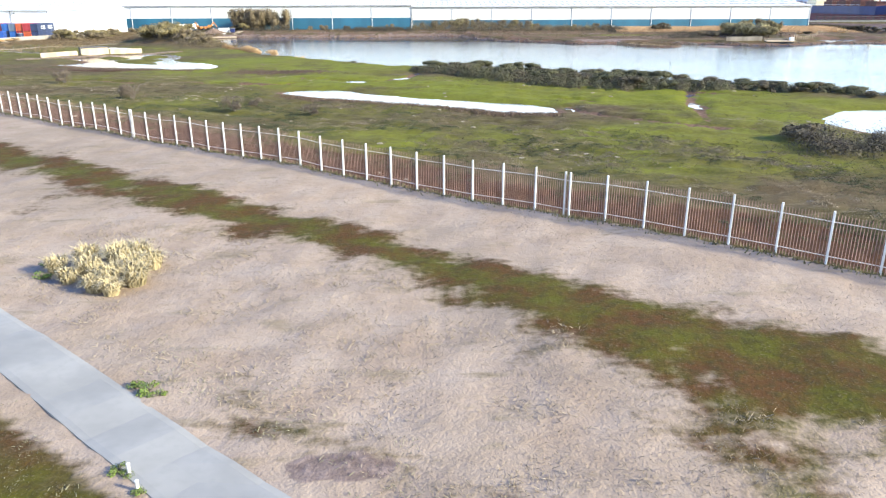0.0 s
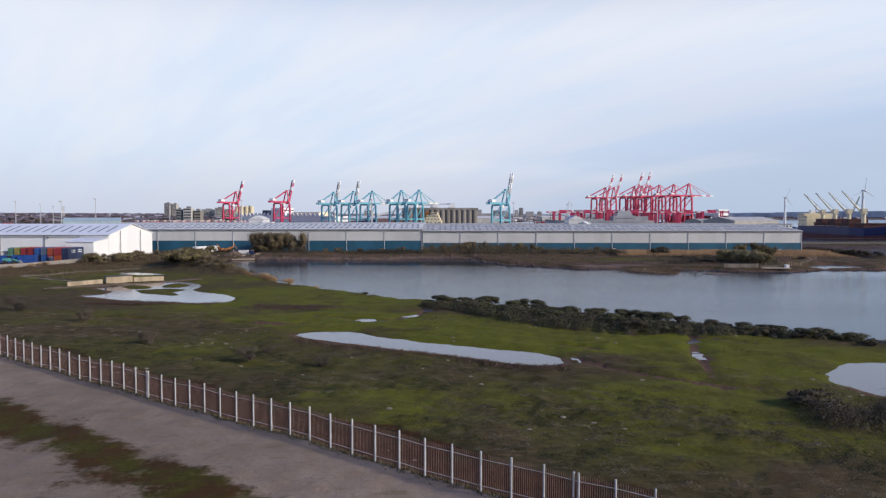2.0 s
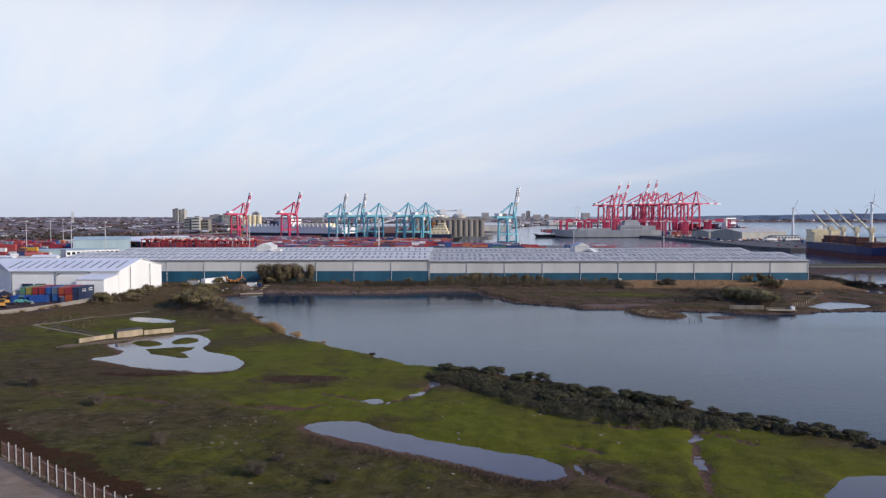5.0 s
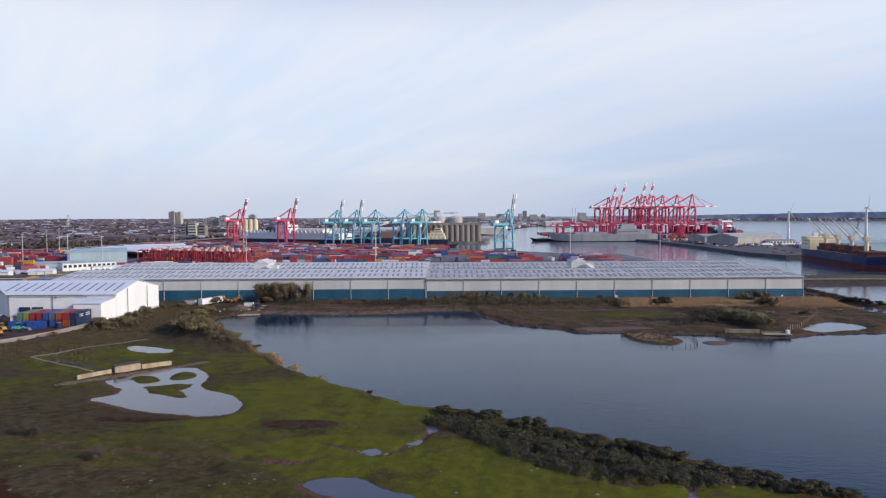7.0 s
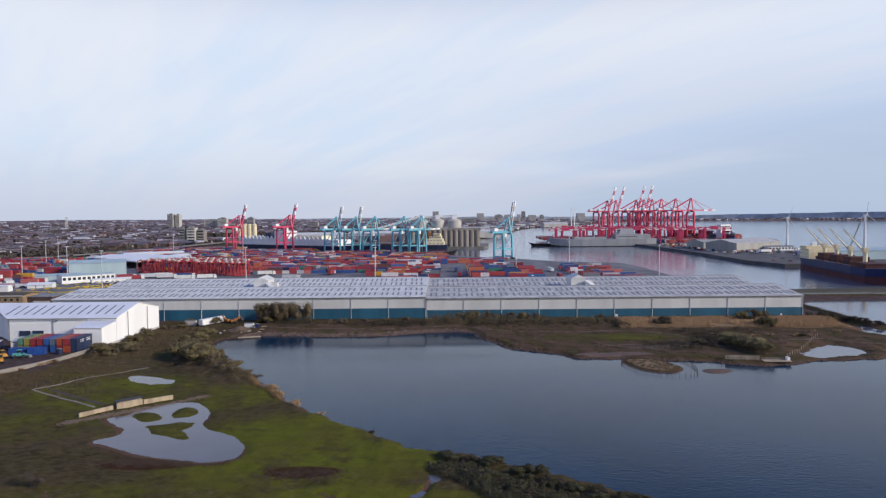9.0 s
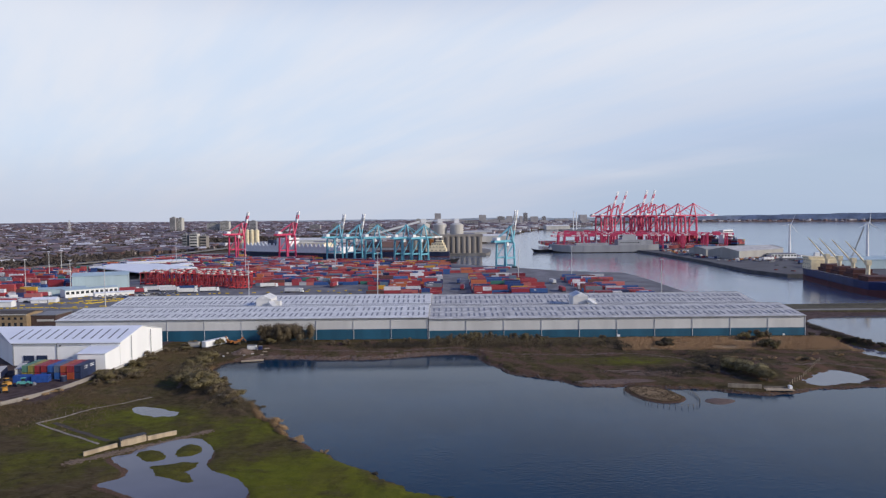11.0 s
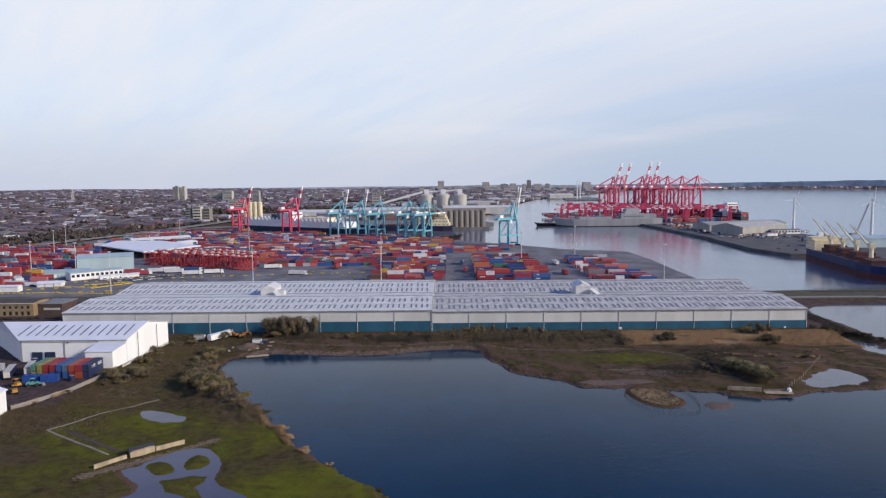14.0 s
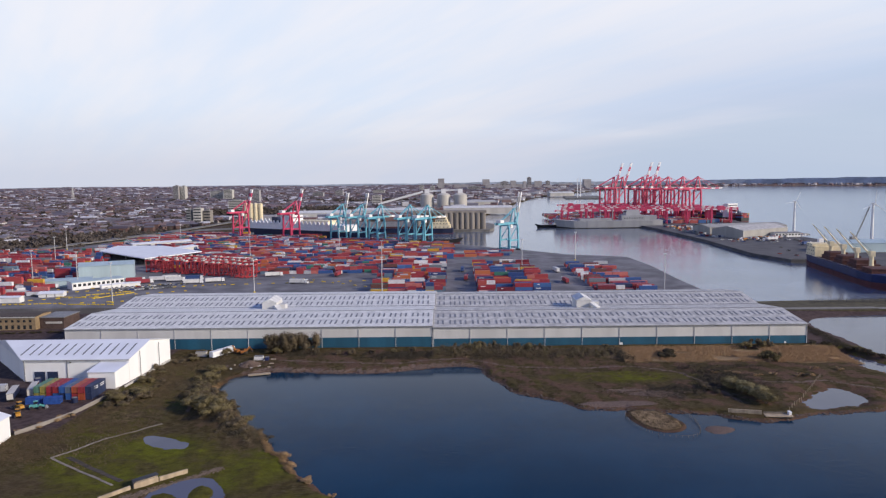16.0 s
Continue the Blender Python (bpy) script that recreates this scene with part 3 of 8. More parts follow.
gx = ticks((-4900, -1200, 150), (-1200, -400, 40), (-400, -170, 6), (-170, -105, 1.5), (-105, -30, 0.85), (-30, 30, 0.6), (30, 70, 1.0), (70, 200, 1.5), (200, 400, 8), (400, 1200, 40), (1200, 4901, 150))
gy = ticks((-1500, -100, 100), (-100, -40, 6), (-40, 8, 1.2), (8, 60, 0.55), (60, 120, 0.9), (120, 210, 1.0), (210, 320, 1.3), (320, 450, 3), (450, 1200, 20), (1200, 4801, 120))
X, Y = np.meshgrid(gx, gy)


def ellipse(cx, cy, rx, ry):
    return 1 - ease(np.sqrt(((X - cx) / rx) ** 2 + ((Y - cy) / ry) ** 2), 0.55, 1.25)


def build_ground():
    d_fence = fence_way(X, Y)
    wob, wob2 = waves(X, Y, 14, 3), waves(X, Y, 40, 5)
    fine = waves(X, Y, 3.2, 8, 2)
    ragged_edge = 0.55 * waves(X, Y, 7.5, 31, 3) + 0.35 * waves(X, Y, 2.8, 32, 2)
    sd_lake = away(X, Y, lake_line) + 1.1 * ragged_edge + 0.9 * waves(X, Y, 19, 34, 2)
    Z = 0.10 * wob2 + 0.05 * fine * ease(Y, -20, 20)
    Z += np.where(d_fence < 0, -0.40 * ease(-d_fence, 2, 26) + 0.10 * wob, 0.06 * wob)
    rough_part = ease(-d_fence, 7, 14) * (1 - ease(Y, 105, 135)) * ease(Y, 20, 30)
    Z += rough_part * (0.13 * np.maximum(waves(X, Y, 4.2, 51, 2), -0.3) + 0.05 * waves(X, Y, 2.0, 52, 1))
    Z += 0.9 * ease(Y, 300, 335) * (X > -110) + 0.8 * ease(-X, 104, 150) * ease(Y, 190, 240)
    Z += 0.9 * ellipse(-80, 258, 14, 30) * (sd_lake > 0) + 0.5 * ellipse(120, 275, 30, 18)
    # lake bed and its shelving shore
    Z = np.minimum(Z, LAKE_Z + 0.34 * sd_lake + 0.06 * fine)
    Z = np.maximum(Z, -4.0)
    for isle, top in ((islet, 0.55), (islet_low, 0.25)):
        Z = np.maximum(Z, LAKE_Z + np.clip(-away(X, Y, isle) * 0.28, -3, top) + 0.03 * fine)
    pools = [big_pool, small_pond, long_pool, right_pool, *puddles]

    def pool_way(yy, which=pools):
        best = np.full(X.shape, 1e6)
        for p in which:
            sd = away(X, yy, p)
            if p is big_pool:
                for isle in pool_isles:
                    sd = np.maximum(sd, 0.5 - away(X, yy, isle))
            best = np.minimum(best, sd)
        return best

    sd_pool = pool_way(Y) + 0.6 * ragged_edge
    near_isle = np.maximum.reduce([1 - ease(away(X, Y, isle), 1.0, 2.5) for isle in pool_isles])
    lee_side = (1 - near_isle) * (1 - ease(pool_way(Y + 1.5, pools[:4]), 0.0, 1.6)) * (sd_pool > 0)
    Z = np.minimum(Z, np.maximum(POOL_Z + 0.16 * sd_pool, -1.25))
    near_creek = np.minimum.reduce([beside(X, Y, line) for line in creeks]) + 0.22 * fine + 0.15 * wob
    Z -= 0.34 * (1 - ease(near_creek, 0.25, 1.0)) * (Z > POOL_Z + 0.1)
    sd_lag = np.minimum(away(X, Y, lagoon), np.minimum(away(X, Y, tidal), away(X, Y, tidal_low)))
    sd_lag = np.minimum(sd_lag, away(X, Y, mud_pool)) + 1.8 * ragged_edge
    Z = np.minimum(Z, np.maximum(LAKE_Z + 0.2 * sd_lag, -2.6))
    # the docks and the river lie open behind; the town rises slowly inland
    shore = np.interp(Y, [440, 1060, 1200, 1800, 2600, 3200, 4800], [-420, -420, 40, 150, 330, 600, 1350])
    inland = ease(shore - X, 0, 30)
    rise = 1.2 + 17 * ease(Y, 1500, 4800) + 7 * ease(-X, 300, 2500) * ease(Y, 900, 3500) + 4 * waves(X, Y, 1500, 12)
    rise = 1.2 + (rise - 1.2) * ease(shore - X, 50, 1300)
    far_land = ease(X * 0.62 + Y, 5200, 5500) * ease(X, 700, 1400)
    back = ease(Y, 436, 470)
    deep = -8 + (rise.clip(1.0) + 8) * inland
    deep = np.maximum(deep, -8 + far_land * (14 + 3 * waves(X, Y, 1400, 21)))
    Z = Z * (1 - back) + deep * back
    Z = np.where((X > 330) & (Y < 470), -8, Z)
    n, m = X.shape
    me = bpy.data.meshes.new("ground")
    idx = np.arange(n * m).reshape(n, m)
    quads = np.stack([idx[:-1, :-1], idx[:-1, 1:], idx[1:, 1:], idx[1:, :-1]], -1).reshape(-1, 4)
    me.vertices.add(n * m)
    me.vertices.foreach_set("co", np.stack([X, Y, Z], -1).astype(np.float32).ravel())
    me.loops.add(quads.size)
    me.loops.foreach_set("vertex_index", quads.astype(np.int32).ravel())
    me.polygons.add(len(quads))
    me.polygons.foreach_set("loop_start", np.arange(0, quads.size, 4, dtype=np.int32))
    me.update(calc_edges=True)
    me.polygons.foreach_set("use_smooth", np.ones(len(quads), bool))
    # what grows where
    front = ease(d_fence, -0.3, 0.5)
    wide = 12.6 + 0.12 * np.clip(X, 0, 30)
    band = ease(d_fence + 0.5 * wob + 0.3 * fine, 6.6, 11.2) * (1 - ease(d_fence + 0.9 * wob + 0.5 * fine, wide - 2.6, wide + 3.6))
    ragged = (0.35 + 0.2 * ease(X, 2, 8)) * ease(d_fence + 3 * wob, 13, 16) * (1 - ease(d_fence + 3 * wob, 17, 21)) * ease(wob2, -0.1, 0.5)
    moss = front * np.clip(band + ragged, 0, 1)
    left_scrub = ease(d_fence + 0.3 * wob, 28.4, 29.6) * ease(-X, 5, 7)
    moss = np.maximum(moss, 0.62 * left_scrub)
    moss = np.maximum(moss, 0.40 * ease(d_fence + 0.6 * wob, 22.6, 24) * (1 - ease(d_fence + 0.6 * wob, 24.6, 26.4)) * ease(X, -9, -6))
    sand = front * (1 - 0.62 * left_scrub)
    rust = ease(-d_fence, 0.1, 0.6) * (1 - 0.70 * ease(-d_fence + 1.6 * wob + 0.8 * fine, 3.6, 7.5) - 0.30 * ease(-d_fence + 3 * wob, 8, 18))
    rust = np.maximum(rust, 0.85 * np.maximum(ellipse(-29, 139, 9, 4), 0.8 * ellipse(-62, 143.5, 13, 3.5)))
    lush = np.maximum.reduce([ellipse(20, 104, 34, 16), ellipse(-14, 122, 28, 13), 0.86 * ellipse(-38, 155, 26, 30), 0.85 * ellipse(-18, 146, 20, 16), 0.70 * ellipse(-100, 206, 30, 22), 0.64 * ellipse(-64, 200, 26, 18), ellipse(46, 84, 26, 14),
                              0.54 * ellipse(26, 66, 52, 18), 0.44 * ellipse(-30, 92, 46, 20), 0.46 * ellipse(-60, 124, 35, 12), 0.45 * ellipse(-105, 170, 30, 16), 0.46 * ellipse(72, 291, 34, 10), 0.42 * ellipse(20, 303, 14, 6), 0.15 * ellipse(20, 300, 90, 30), 0.45 * ellipse(196, 335, 16, 45), 0.40 * ellipse(-118, 265, 24, 60)])
    lush = 1.02 * lush * (1 - 0.34 * ease(wob, 0.0, 0.7)) + 0.16 * wob2
    lush = np.maximum(lush, 0.5 * near_isle)
    near_shore = 1 - ease(np.abs(sd_lake), 0.6, 3.0)
    mud = np.clip(0.8 * near_shore * ease(Y, 150, 200) + 0.9 * (1 - ease(np.abs(sd_lag), 0.2, 1.1)) * (Z > -3) + 0.40 * (1 - ease(sd_pool, 0.1, 0.6)), 0, 1)
    mud = np.maximum(mud, 0.9 * lee_side * (Y < 205))
    mud = np.maximum(mud, 0.44 * np.maximum(ellipse(-84, 237, 15, 8), ellipse(-66, 216, 11, 14)))
    mud = np.maximum(mud, 0.78 * (1 - ease(near_creek, 0.45, 1.0)))
    for cx, cy, rx, ry in ((33.2, 90.2, 1.3, 4.6), (-39.5, 121, 2.4, 1.0), (-30, 118, 6, 0.9)):
        mud = np.maximum(mud, 0.72 * ellipse(cx, cy, rx, ry))
    far_bank = ease(Y, 244, 256) * (1 - ease(Y, 335, 345)) * ease(X, -100, -80)
    mud = np.maximum(mud, far_bank * (0.44 + 0.30 * wob + 0.16 * fine) * (1 - 0.9 * ellipse(72, 291, 34, 10)))
    reed = np.maximum.reduce([1.3 * ellipse(108, 324, 40, 12), 1.3 * ellipse(162, 322, 24, 13), 0.42 * ellipse(-122, 265, 16, 50), 0.3 * ellipse(-140, 215, 22, 16)])
    mud = mud * (1 - np.clip(reed, 0, 1))
    on_islet = ease(-away(X, Y, islet), 0.6, 2.2)
    reed = np.maximum(reed, 0.68 * on_islet)
    mud = np.where(away(X, Y, islet) < 0.8, 0.9 * (1 - on_islet), mud)
    beach = np.maximum.reduce([ellipse(62, 256, 16, 3.2), 0.7 * (away(X, Y, islet_low) < 0.4), 0.85 * ellipse(78, 268, 12, 4)])
    near_track = beside(X, Y, [(-84, 322), (-72, 319), (-50, 316), (-26, 314), (-10, 319), (6, 321), (16, 314), (26, 308), (50, 304), (78, 307), (90, 302), (98, 296), (101, 283), (105, 268), (107, 258)])
    near_track = np.minimum(near_track, beside(X, Y, [(112, 286), (124, 281), (138, 279), (152, 283), (166, 273), (178, 268)]))
    near_track = np.minimum(near_track, beside(X, Y, [(-97, 252), (-99.4, 259.8), (-102.7, 270.7), (-104.3, 284), (-105.3, 298), (-102, 312)]))
    beach = np.maximum(beach, 0.62 * (1 - ease(near_track + 0.5 * fine, 0.5, 1.9)))
    beach = np.maximum(beach, 0.66 * (1 - ease(np.abs(sd_lake - 2.2 + fine), 0.8, 2.6)) * ease(Y, 288, 298) * ease(X, -98, -90) * (1 - ease(X, 6, 16)))
    yard = np.maximum(ease(-X, 134.5 + 0.0 * Y, 136) * ease(Y, 226, 230), ease(Y, 341, 345) * ease(X, -400, -300))
    town_lots = ease(waves(X, Y, 60, 41, 2), -0.5, 0.5)
    yard = np.where(Y > 470, np.where(far_land > 0.1, 0, 0.42 + 0.2 * wob2), yard)
    beach = np.maximum(beach, 0.85 * ellipse(-2.4, 17.2, 1.9, 0.8))
    beach = np.where(far_land > 0.1, 0.62, np.where(Y > 800, 0.15 + 0.25 * town_lots, beach))
    lush = np.where(Y > 470, 0.1, lush)
    mud = np.where(Y > 470, 0.0, mud)
    for name, chans in (("cover", (lush, rust, sand, moss)), ("cover_wet", (reed, mud, yard, beach))):
        att = me.attributes.new(name, "FLOAT_COLOR", "POINT")
        att.data.foreach_set("color", np.stack([np.clip(c, 0, 1) for c in chans], -1).astype(np.float32).ravel())
    me.materials.append(GROUND)
    single("ground", me, "uneven grassy wetland ground with sand, moss and mud", "ground", kind="structure")
    return Z


GZ = build_ground()


def height(x, y):
    """Ground level at a place, between the grid's corners."""
    i, j = min(max(int(np.searchsorted(gx, x)) - 1, 0), len(gx) - 2), min(max(int(np.searchsorted(gy, y)) - 1, 0), len(gy) - 2)
    u, v = (x - gx[i]) / (gx[i + 1] - gx[i]), (y - gy[j]) / (gy[j + 1] - gy[j])
    return float((GZ[j, i] * (1 - u) + GZ[j, i + 1] * u) * (1 - v) + (GZ[j + 1, i] * (1 - u) + GZ[j + 1, i + 1] * u) * v)


def inside(x, y, pts):
    hit = False
    for (ax, ay), (bx, by) in zip(pts, pts[1:] + pts[:1]):
        if (ay > y) != (by > y) and x < (bx - ax) * (y - ay) / (by - ay) + ax:
            hit = not hit
    return hit


def grown(pts, by):
    """An outline pushed outwards."""
    if sum(p[0] * q[1] - q[0] * p[1] for p, q in zip(pts, pts[1:] + pts[:1])) < 0:
        pts = pts[::-1]
    out = []
    for a, p, b in zip(pts[-1:] + pts[:-1], pts, pts[1:] + pts[:1]):
        t = Vector((b[0] - a[0], b[1] - a[1]))
        t = t.normalized() if t.length > 0 else Vector((1, 0))
        out.append((p[0] + t.y * by, p[1] - t.x * by))
    return out


def sheet(name, pts, z, mat, label):
    b = Build(mat)
    if sum(p[0] * q[1] - q[0] * p[1] for p, q in zip(pts, pts[1:] + pts[:1])) < 0:
        pts = pts[::-1]
    b.face([(x, y, z) for x, y in pts])
    return single(name, b, label, "water", kind="structure")


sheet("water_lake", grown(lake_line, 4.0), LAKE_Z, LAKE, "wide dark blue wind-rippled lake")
for p, words in ((big_pool, "shallow still pool with grassy islets in the meadow"), (small_pond, "small still pond in green meadow"), (long_pool, "long narrow shallow pool in green meadow"),
                 (right_pool, "shallow round pool beside dark scrub")):
    sheet("water_pool", grown(p, 2.0), POOL_Z, POOL, words)
for p in puddles:
    sheet("water_puddle", grown(p, 1.2), POOL_Z, POOL, "small puddle in wet green grass")
for p in (lagoon, tidal, tidal_low, mud_pool):
    sheet("water_lagoon", grown(p, 2.5), LAKE_Z, POOL, "pale shallow lagoon between mud banks")
sheet("water_dock", [(-700, 452), (420, 452), (420, -1500), (4900, -1500), (4900, 4790), (-700, 4790)], SEA_Z, SEA, "grey-blue water of docks and wide river")


# ---- road in the foreground ----
def ribbon(name, line, width, mat, label, lift=0.012, thick=0.10, category="road"):
    """A paved strip that follows the ground along a line of points."""
    pts = []
    for (ax, ay), (bx, by) in zip(line, line[1:]):
        n = max(1, int(math.hypot(bx - ax, by - ay) / 1.2))
        pts += [(ax + (bx - ax) * i / n, ay + (by - ay) * i / n) for i in range(n)]
    pts.append(line[-1])
    b, rings = Build(mat), []
    for i, (x, y) in enumerate(pts):
        a, c = pts[max(0, i - 1)], pts[min(len(pts) - 1, i + 1)]
        t = Vector((c[0] - a[0], c[1] - a[1])).normalized()
        row = []
        for s in (-0.5, -0.40, 0, 0.40, 0.5):
            px, py = x - t.y * s * width, y + t.x * s * width
            drift = 0.03 if name == "road" and abs(s) == 0.5 else 0.0
            row.append((px, py, height(px, py) + lift + 0.03 - drift))
        low = [(p[0], p[1], p[2] - thick - 0.1) for p in (row[-1], row[0])]
        rings.append(row + low)
    b.loft(rings)
    return single(name, b, label, category, kind="structure")


ROAD_LINE = [(-60, 63), (-40, 45.9), (-25, 33), (-17, 26.1), (-11.5, 21.4), (-8, 18.35), (-4, 14.9), (2, 9.8), (14, -0.5), (40, -22.8)]
ribbon("road", ROAD_LINE, 2.2, PATHWAY, "pale smooth concrete service road across dry grass", 0.03)


# ---- port land ----
def land(name, pts, z1, mat, label, z0=-8.0):
    return single(name, Build(mat).slab(pts, z0, z1), label, "pavement", kind="structure")


land("pavement_port", [(-900, 452), (-420, 440), (-300, 452), (179, 452), (179, 487), (178, 549), (180, 636), (176, 703), (144, 721), (119, 733), (83, 776), (60, 800), (35, 822), (9, 856), (-24, 868), (-60, 884),
                       (-110, 905), (-158, 945), (-200, 968), (-277, 1010), (-330, 1045), (-420, 1100), (-900, 1100)], APRON, TARMAC, "dark tarmac container yard with stained surface")
land("pavement_silo", [(-420, 1100), (-360, 1140), (-300, 1128), (-150, 1085), (-60, 1083), (60, 1078), (68, 1110), (75, 1200), (40, 1300), (-420, 1300)], APRON - 0.02, QUAY, "concrete quay under grain silos")
land("pavement_breakwater", [(311, 1058), (315, 872), (309, 726), (322, 668), (368, 664), (366, 420), (520, 420), (478, 784), (450, 860), (447, 938), (492, 1225), (350, 1560), (270, 1560), (215, 1160), (300, 1152)], APRON, TERMINAL,
     "tarmac quay of the outer river terminal")
land("pavement_causeway", [(150, 440), (191, 424), (215, 424), (290, 424), (372, 424), (372, 462), (218, 456), (150, 452)], 0.9, CAUSEWAY, "low grassy concrete causeway", -6)
for line, w in (([(191, 430), (260, 428), (340, 428)], 5.0),):
    b = Build(PATHWAY)
    for (ax, ay), (bx, by) in zip(line, line[1:]):
        b.span((ax, ay - w / 2, 0.9), (bx, ay + w / 2, 0.95))
    single("road_causeway", b, "narrow pale road along the causeway", "road", kind="structure")


# ---- warehouses behind the lake ----
W_Y = (343.0, 371.0, 398.0, 424.0, 450.0)


def warehouse(x0, x1, eave, ridge, band, roof_mat, pipes, label):
    w = thing("warehouse", label, "warehouse", at=(x0, W_Y[0], 0.0))
    L = x1 - x0
    y = [v - W_Y[0] for v in W_Y]
    base = -0.6
    zs = (eave, ridge, eave - 0.3, ridge, eave - 0.3)
    part("wall", Build(WHITE_CLAD).span((0.02, 0, band), (L - 0.02, 0.35, eave - 0.05)), w, "white profiled sheet cladding")
    low = part("wall", Build(TEAL_CLAD).span((0.02, -0.05, base), (L - 0.02, 0.35, band)), w, "teal profiled sheet cladding")
    part("wall", Build(WHITE_CLAD).span((0.02, y[4] - 0.35, base), (L - 0.02, y[4], eave - 0.35)), w)
    for xe in (0.02, L - 0.37):
        b = Build(WHITE_CLAD, TEAL_CLAD)
        prof = [(0.36, band), (y[4] - 0.36, band), (y[4] - 0.36, zs[4] - 0.1), (y[3], zs[3] - 0.1), (y[2], zs[2] - 0.1), (y[1], zs[1] - 0.1), (0.36, zs[0] - 0.1)]
        n = len(prof)
        b.solid([(xe, p, q) for p, q in prof] + [(xe + 0.35, p, q) for p, q in prof], [tuple(range(n)), tuple(range(2 * n - 1, n - 1, -1))] + [(i, n + i, n + (i + 1) % n, (i + 1) % n) for i in range(n)])
        b.span((xe, 0.36, base), (xe + 0.35, y[4] - 0.36, band), 1)
        part("gable_wall", b, w)
    light = Build(SKYLIGHT).box((0, 0, 0), (0.85, 6.2, 0.12)).mesh("rooflight")
    for s in range(4):
        a, c = (y[s], zs[s]), (y[s + 1], zs[s + 1])
        run, tilt = math.hypot(c[0] - a[0], c[1] - a[1]), math.atan2(c[1] - a[1], c[0] - a[0])
        lap = 0.5 if s == 0 else 0.0
        b = Build(roof_mat)
        top = [(-0.25, a[0] - lap, a[1] - lap * math.tan(tilt)), (L + 0.25 if x1 > 100 else L - 0.02, a[0] - lap, a[1] - lap * math.tan(tilt)), (L + 0.25 if x1 > 100 else L - 0.02, c[0], c[1]), (-0.25 if x0 < -100 else 0.02, c[0], c[1])]
        top[0] = (top[3][0], top[0][1], top[0][2])
        lo = [(p[0], p[1], p[2] - 0.18) for p in top]
        b.solid(lo + top, [(3, 2, 1, 0), (4, 5, 6, 7), (0, 1, 5, 4), (1, 2, 6, 5), (2, 3, 7, 6), (3, 0, 4, 7)])
        slope = part("roof", b, w, "pale corrugated sheet roof slope")
        if s in (0, 2):
            rng = random.Random(s + int(L))
            for lo_f, hi_f in ((0.16, 0.38), (0.57, 0.79)):
                x, k = 2.4, 0
                while x < L - 2:
                    f = (lo_f + hi_f) / 2
                    part("rooflight", light, slope, shift=Matrix.Translation((x, a[0] + (c[0] - a[0]) * f, a[1] + (c[1] - a[1]) * f + 0.06)) @ Matrix.Rotation(tilt, 4, "X"))
                    x += (2.6, 3.6, 2.6, 2.9)[k % 4] + rng.uniform(-0.15, 0.15)
                    k += 1
    for yy, zz in ((y[1], ridge), (y[3], ridge)):
        part("ridge_cap", Build(GUTTER).span((0.1, yy - 0.35, zz - 0.1), (L - 0.1, yy + 0.35, zz + 0.12)), w)
    part("gutter", Build(GUTTER).span((0.0, -0.72, eave - 0.42), (L, -0.50, eave - 0.12)), w)
    part("valley_gutter", Build(GUTTER).span((0.1, y[2] - 0.4, eave - 0.5), (L - 0.1, y[2] + 0.4, eave - 0.12)), w)
    n = int(round(L / pipes))
    for i in range(n + 1):
        x = min(max(i * L / n, 0.25), L - 0.25)
        part("downpipe", Build(GALV).span((x - 0.07, -0.26, band + 0.1), (x + 0.07, -0.06, eave - 0.3)), w)
        part("downpipe", Build(WHITE).span((x - 0.09, -0.26, base), (x + 0.07, -0.08, band + 0.1)), w, "pale lower downpipe")
    return w


wh_a = warehouse(-192.0, -9.4, 11.1, 13.6, 5.5, ROOF, 18.3, "long white and teal clad warehouse with pale roof")
wh_b = warehouse(-9.25, 174.5, 10.3, 13.0, 4.4, ROOF_DULL, 18.5, "long white and teal clad warehouse with weathered roof")
part("door", Build(WHITE).span((92.0, -0.14, -0.5), (93.4, -0.06, 1.7)), wh_b, "white personnel door")
part("door", Build(WHITE).span((172.6, -0.14, -0.5), (173.6, -0.06, 1.4)), wh_b, "white personnel door")
for host, x, yy in ((wh_a, 91.0, 394), (wh_b, 82.0, 392)):
    top = part("roof_housing", Build(WHITE_CLAD).span((x - 4, yy - 343 - 8, 10.0), (x + 4, yy - 343 + 6, 15.6)), host, "white rooftop plant housing")
    b = Build(ROOF)
    b.loft([[(x - 4.4, v, 15.6), (x + 4.4, v, 15.6), (x, v, 17.6)] for v in (yy - 343 - 8.3, yy - 343 + 6.3)])
    part("housing_roof", b, top)
    part("cowl", Build(WHITE_CLAD).span((x + 4.02, yy - 343 - 6, 10.2), (x + 8.5, yy - 343 - 1, 14.2)), host)
    part("duct", Build(ROOF).beam((x + 4, yy - 343 - 8.4, 14.0), (x + 7, yy - 343 - 12, 11.8), 3.0, 1.4), host)


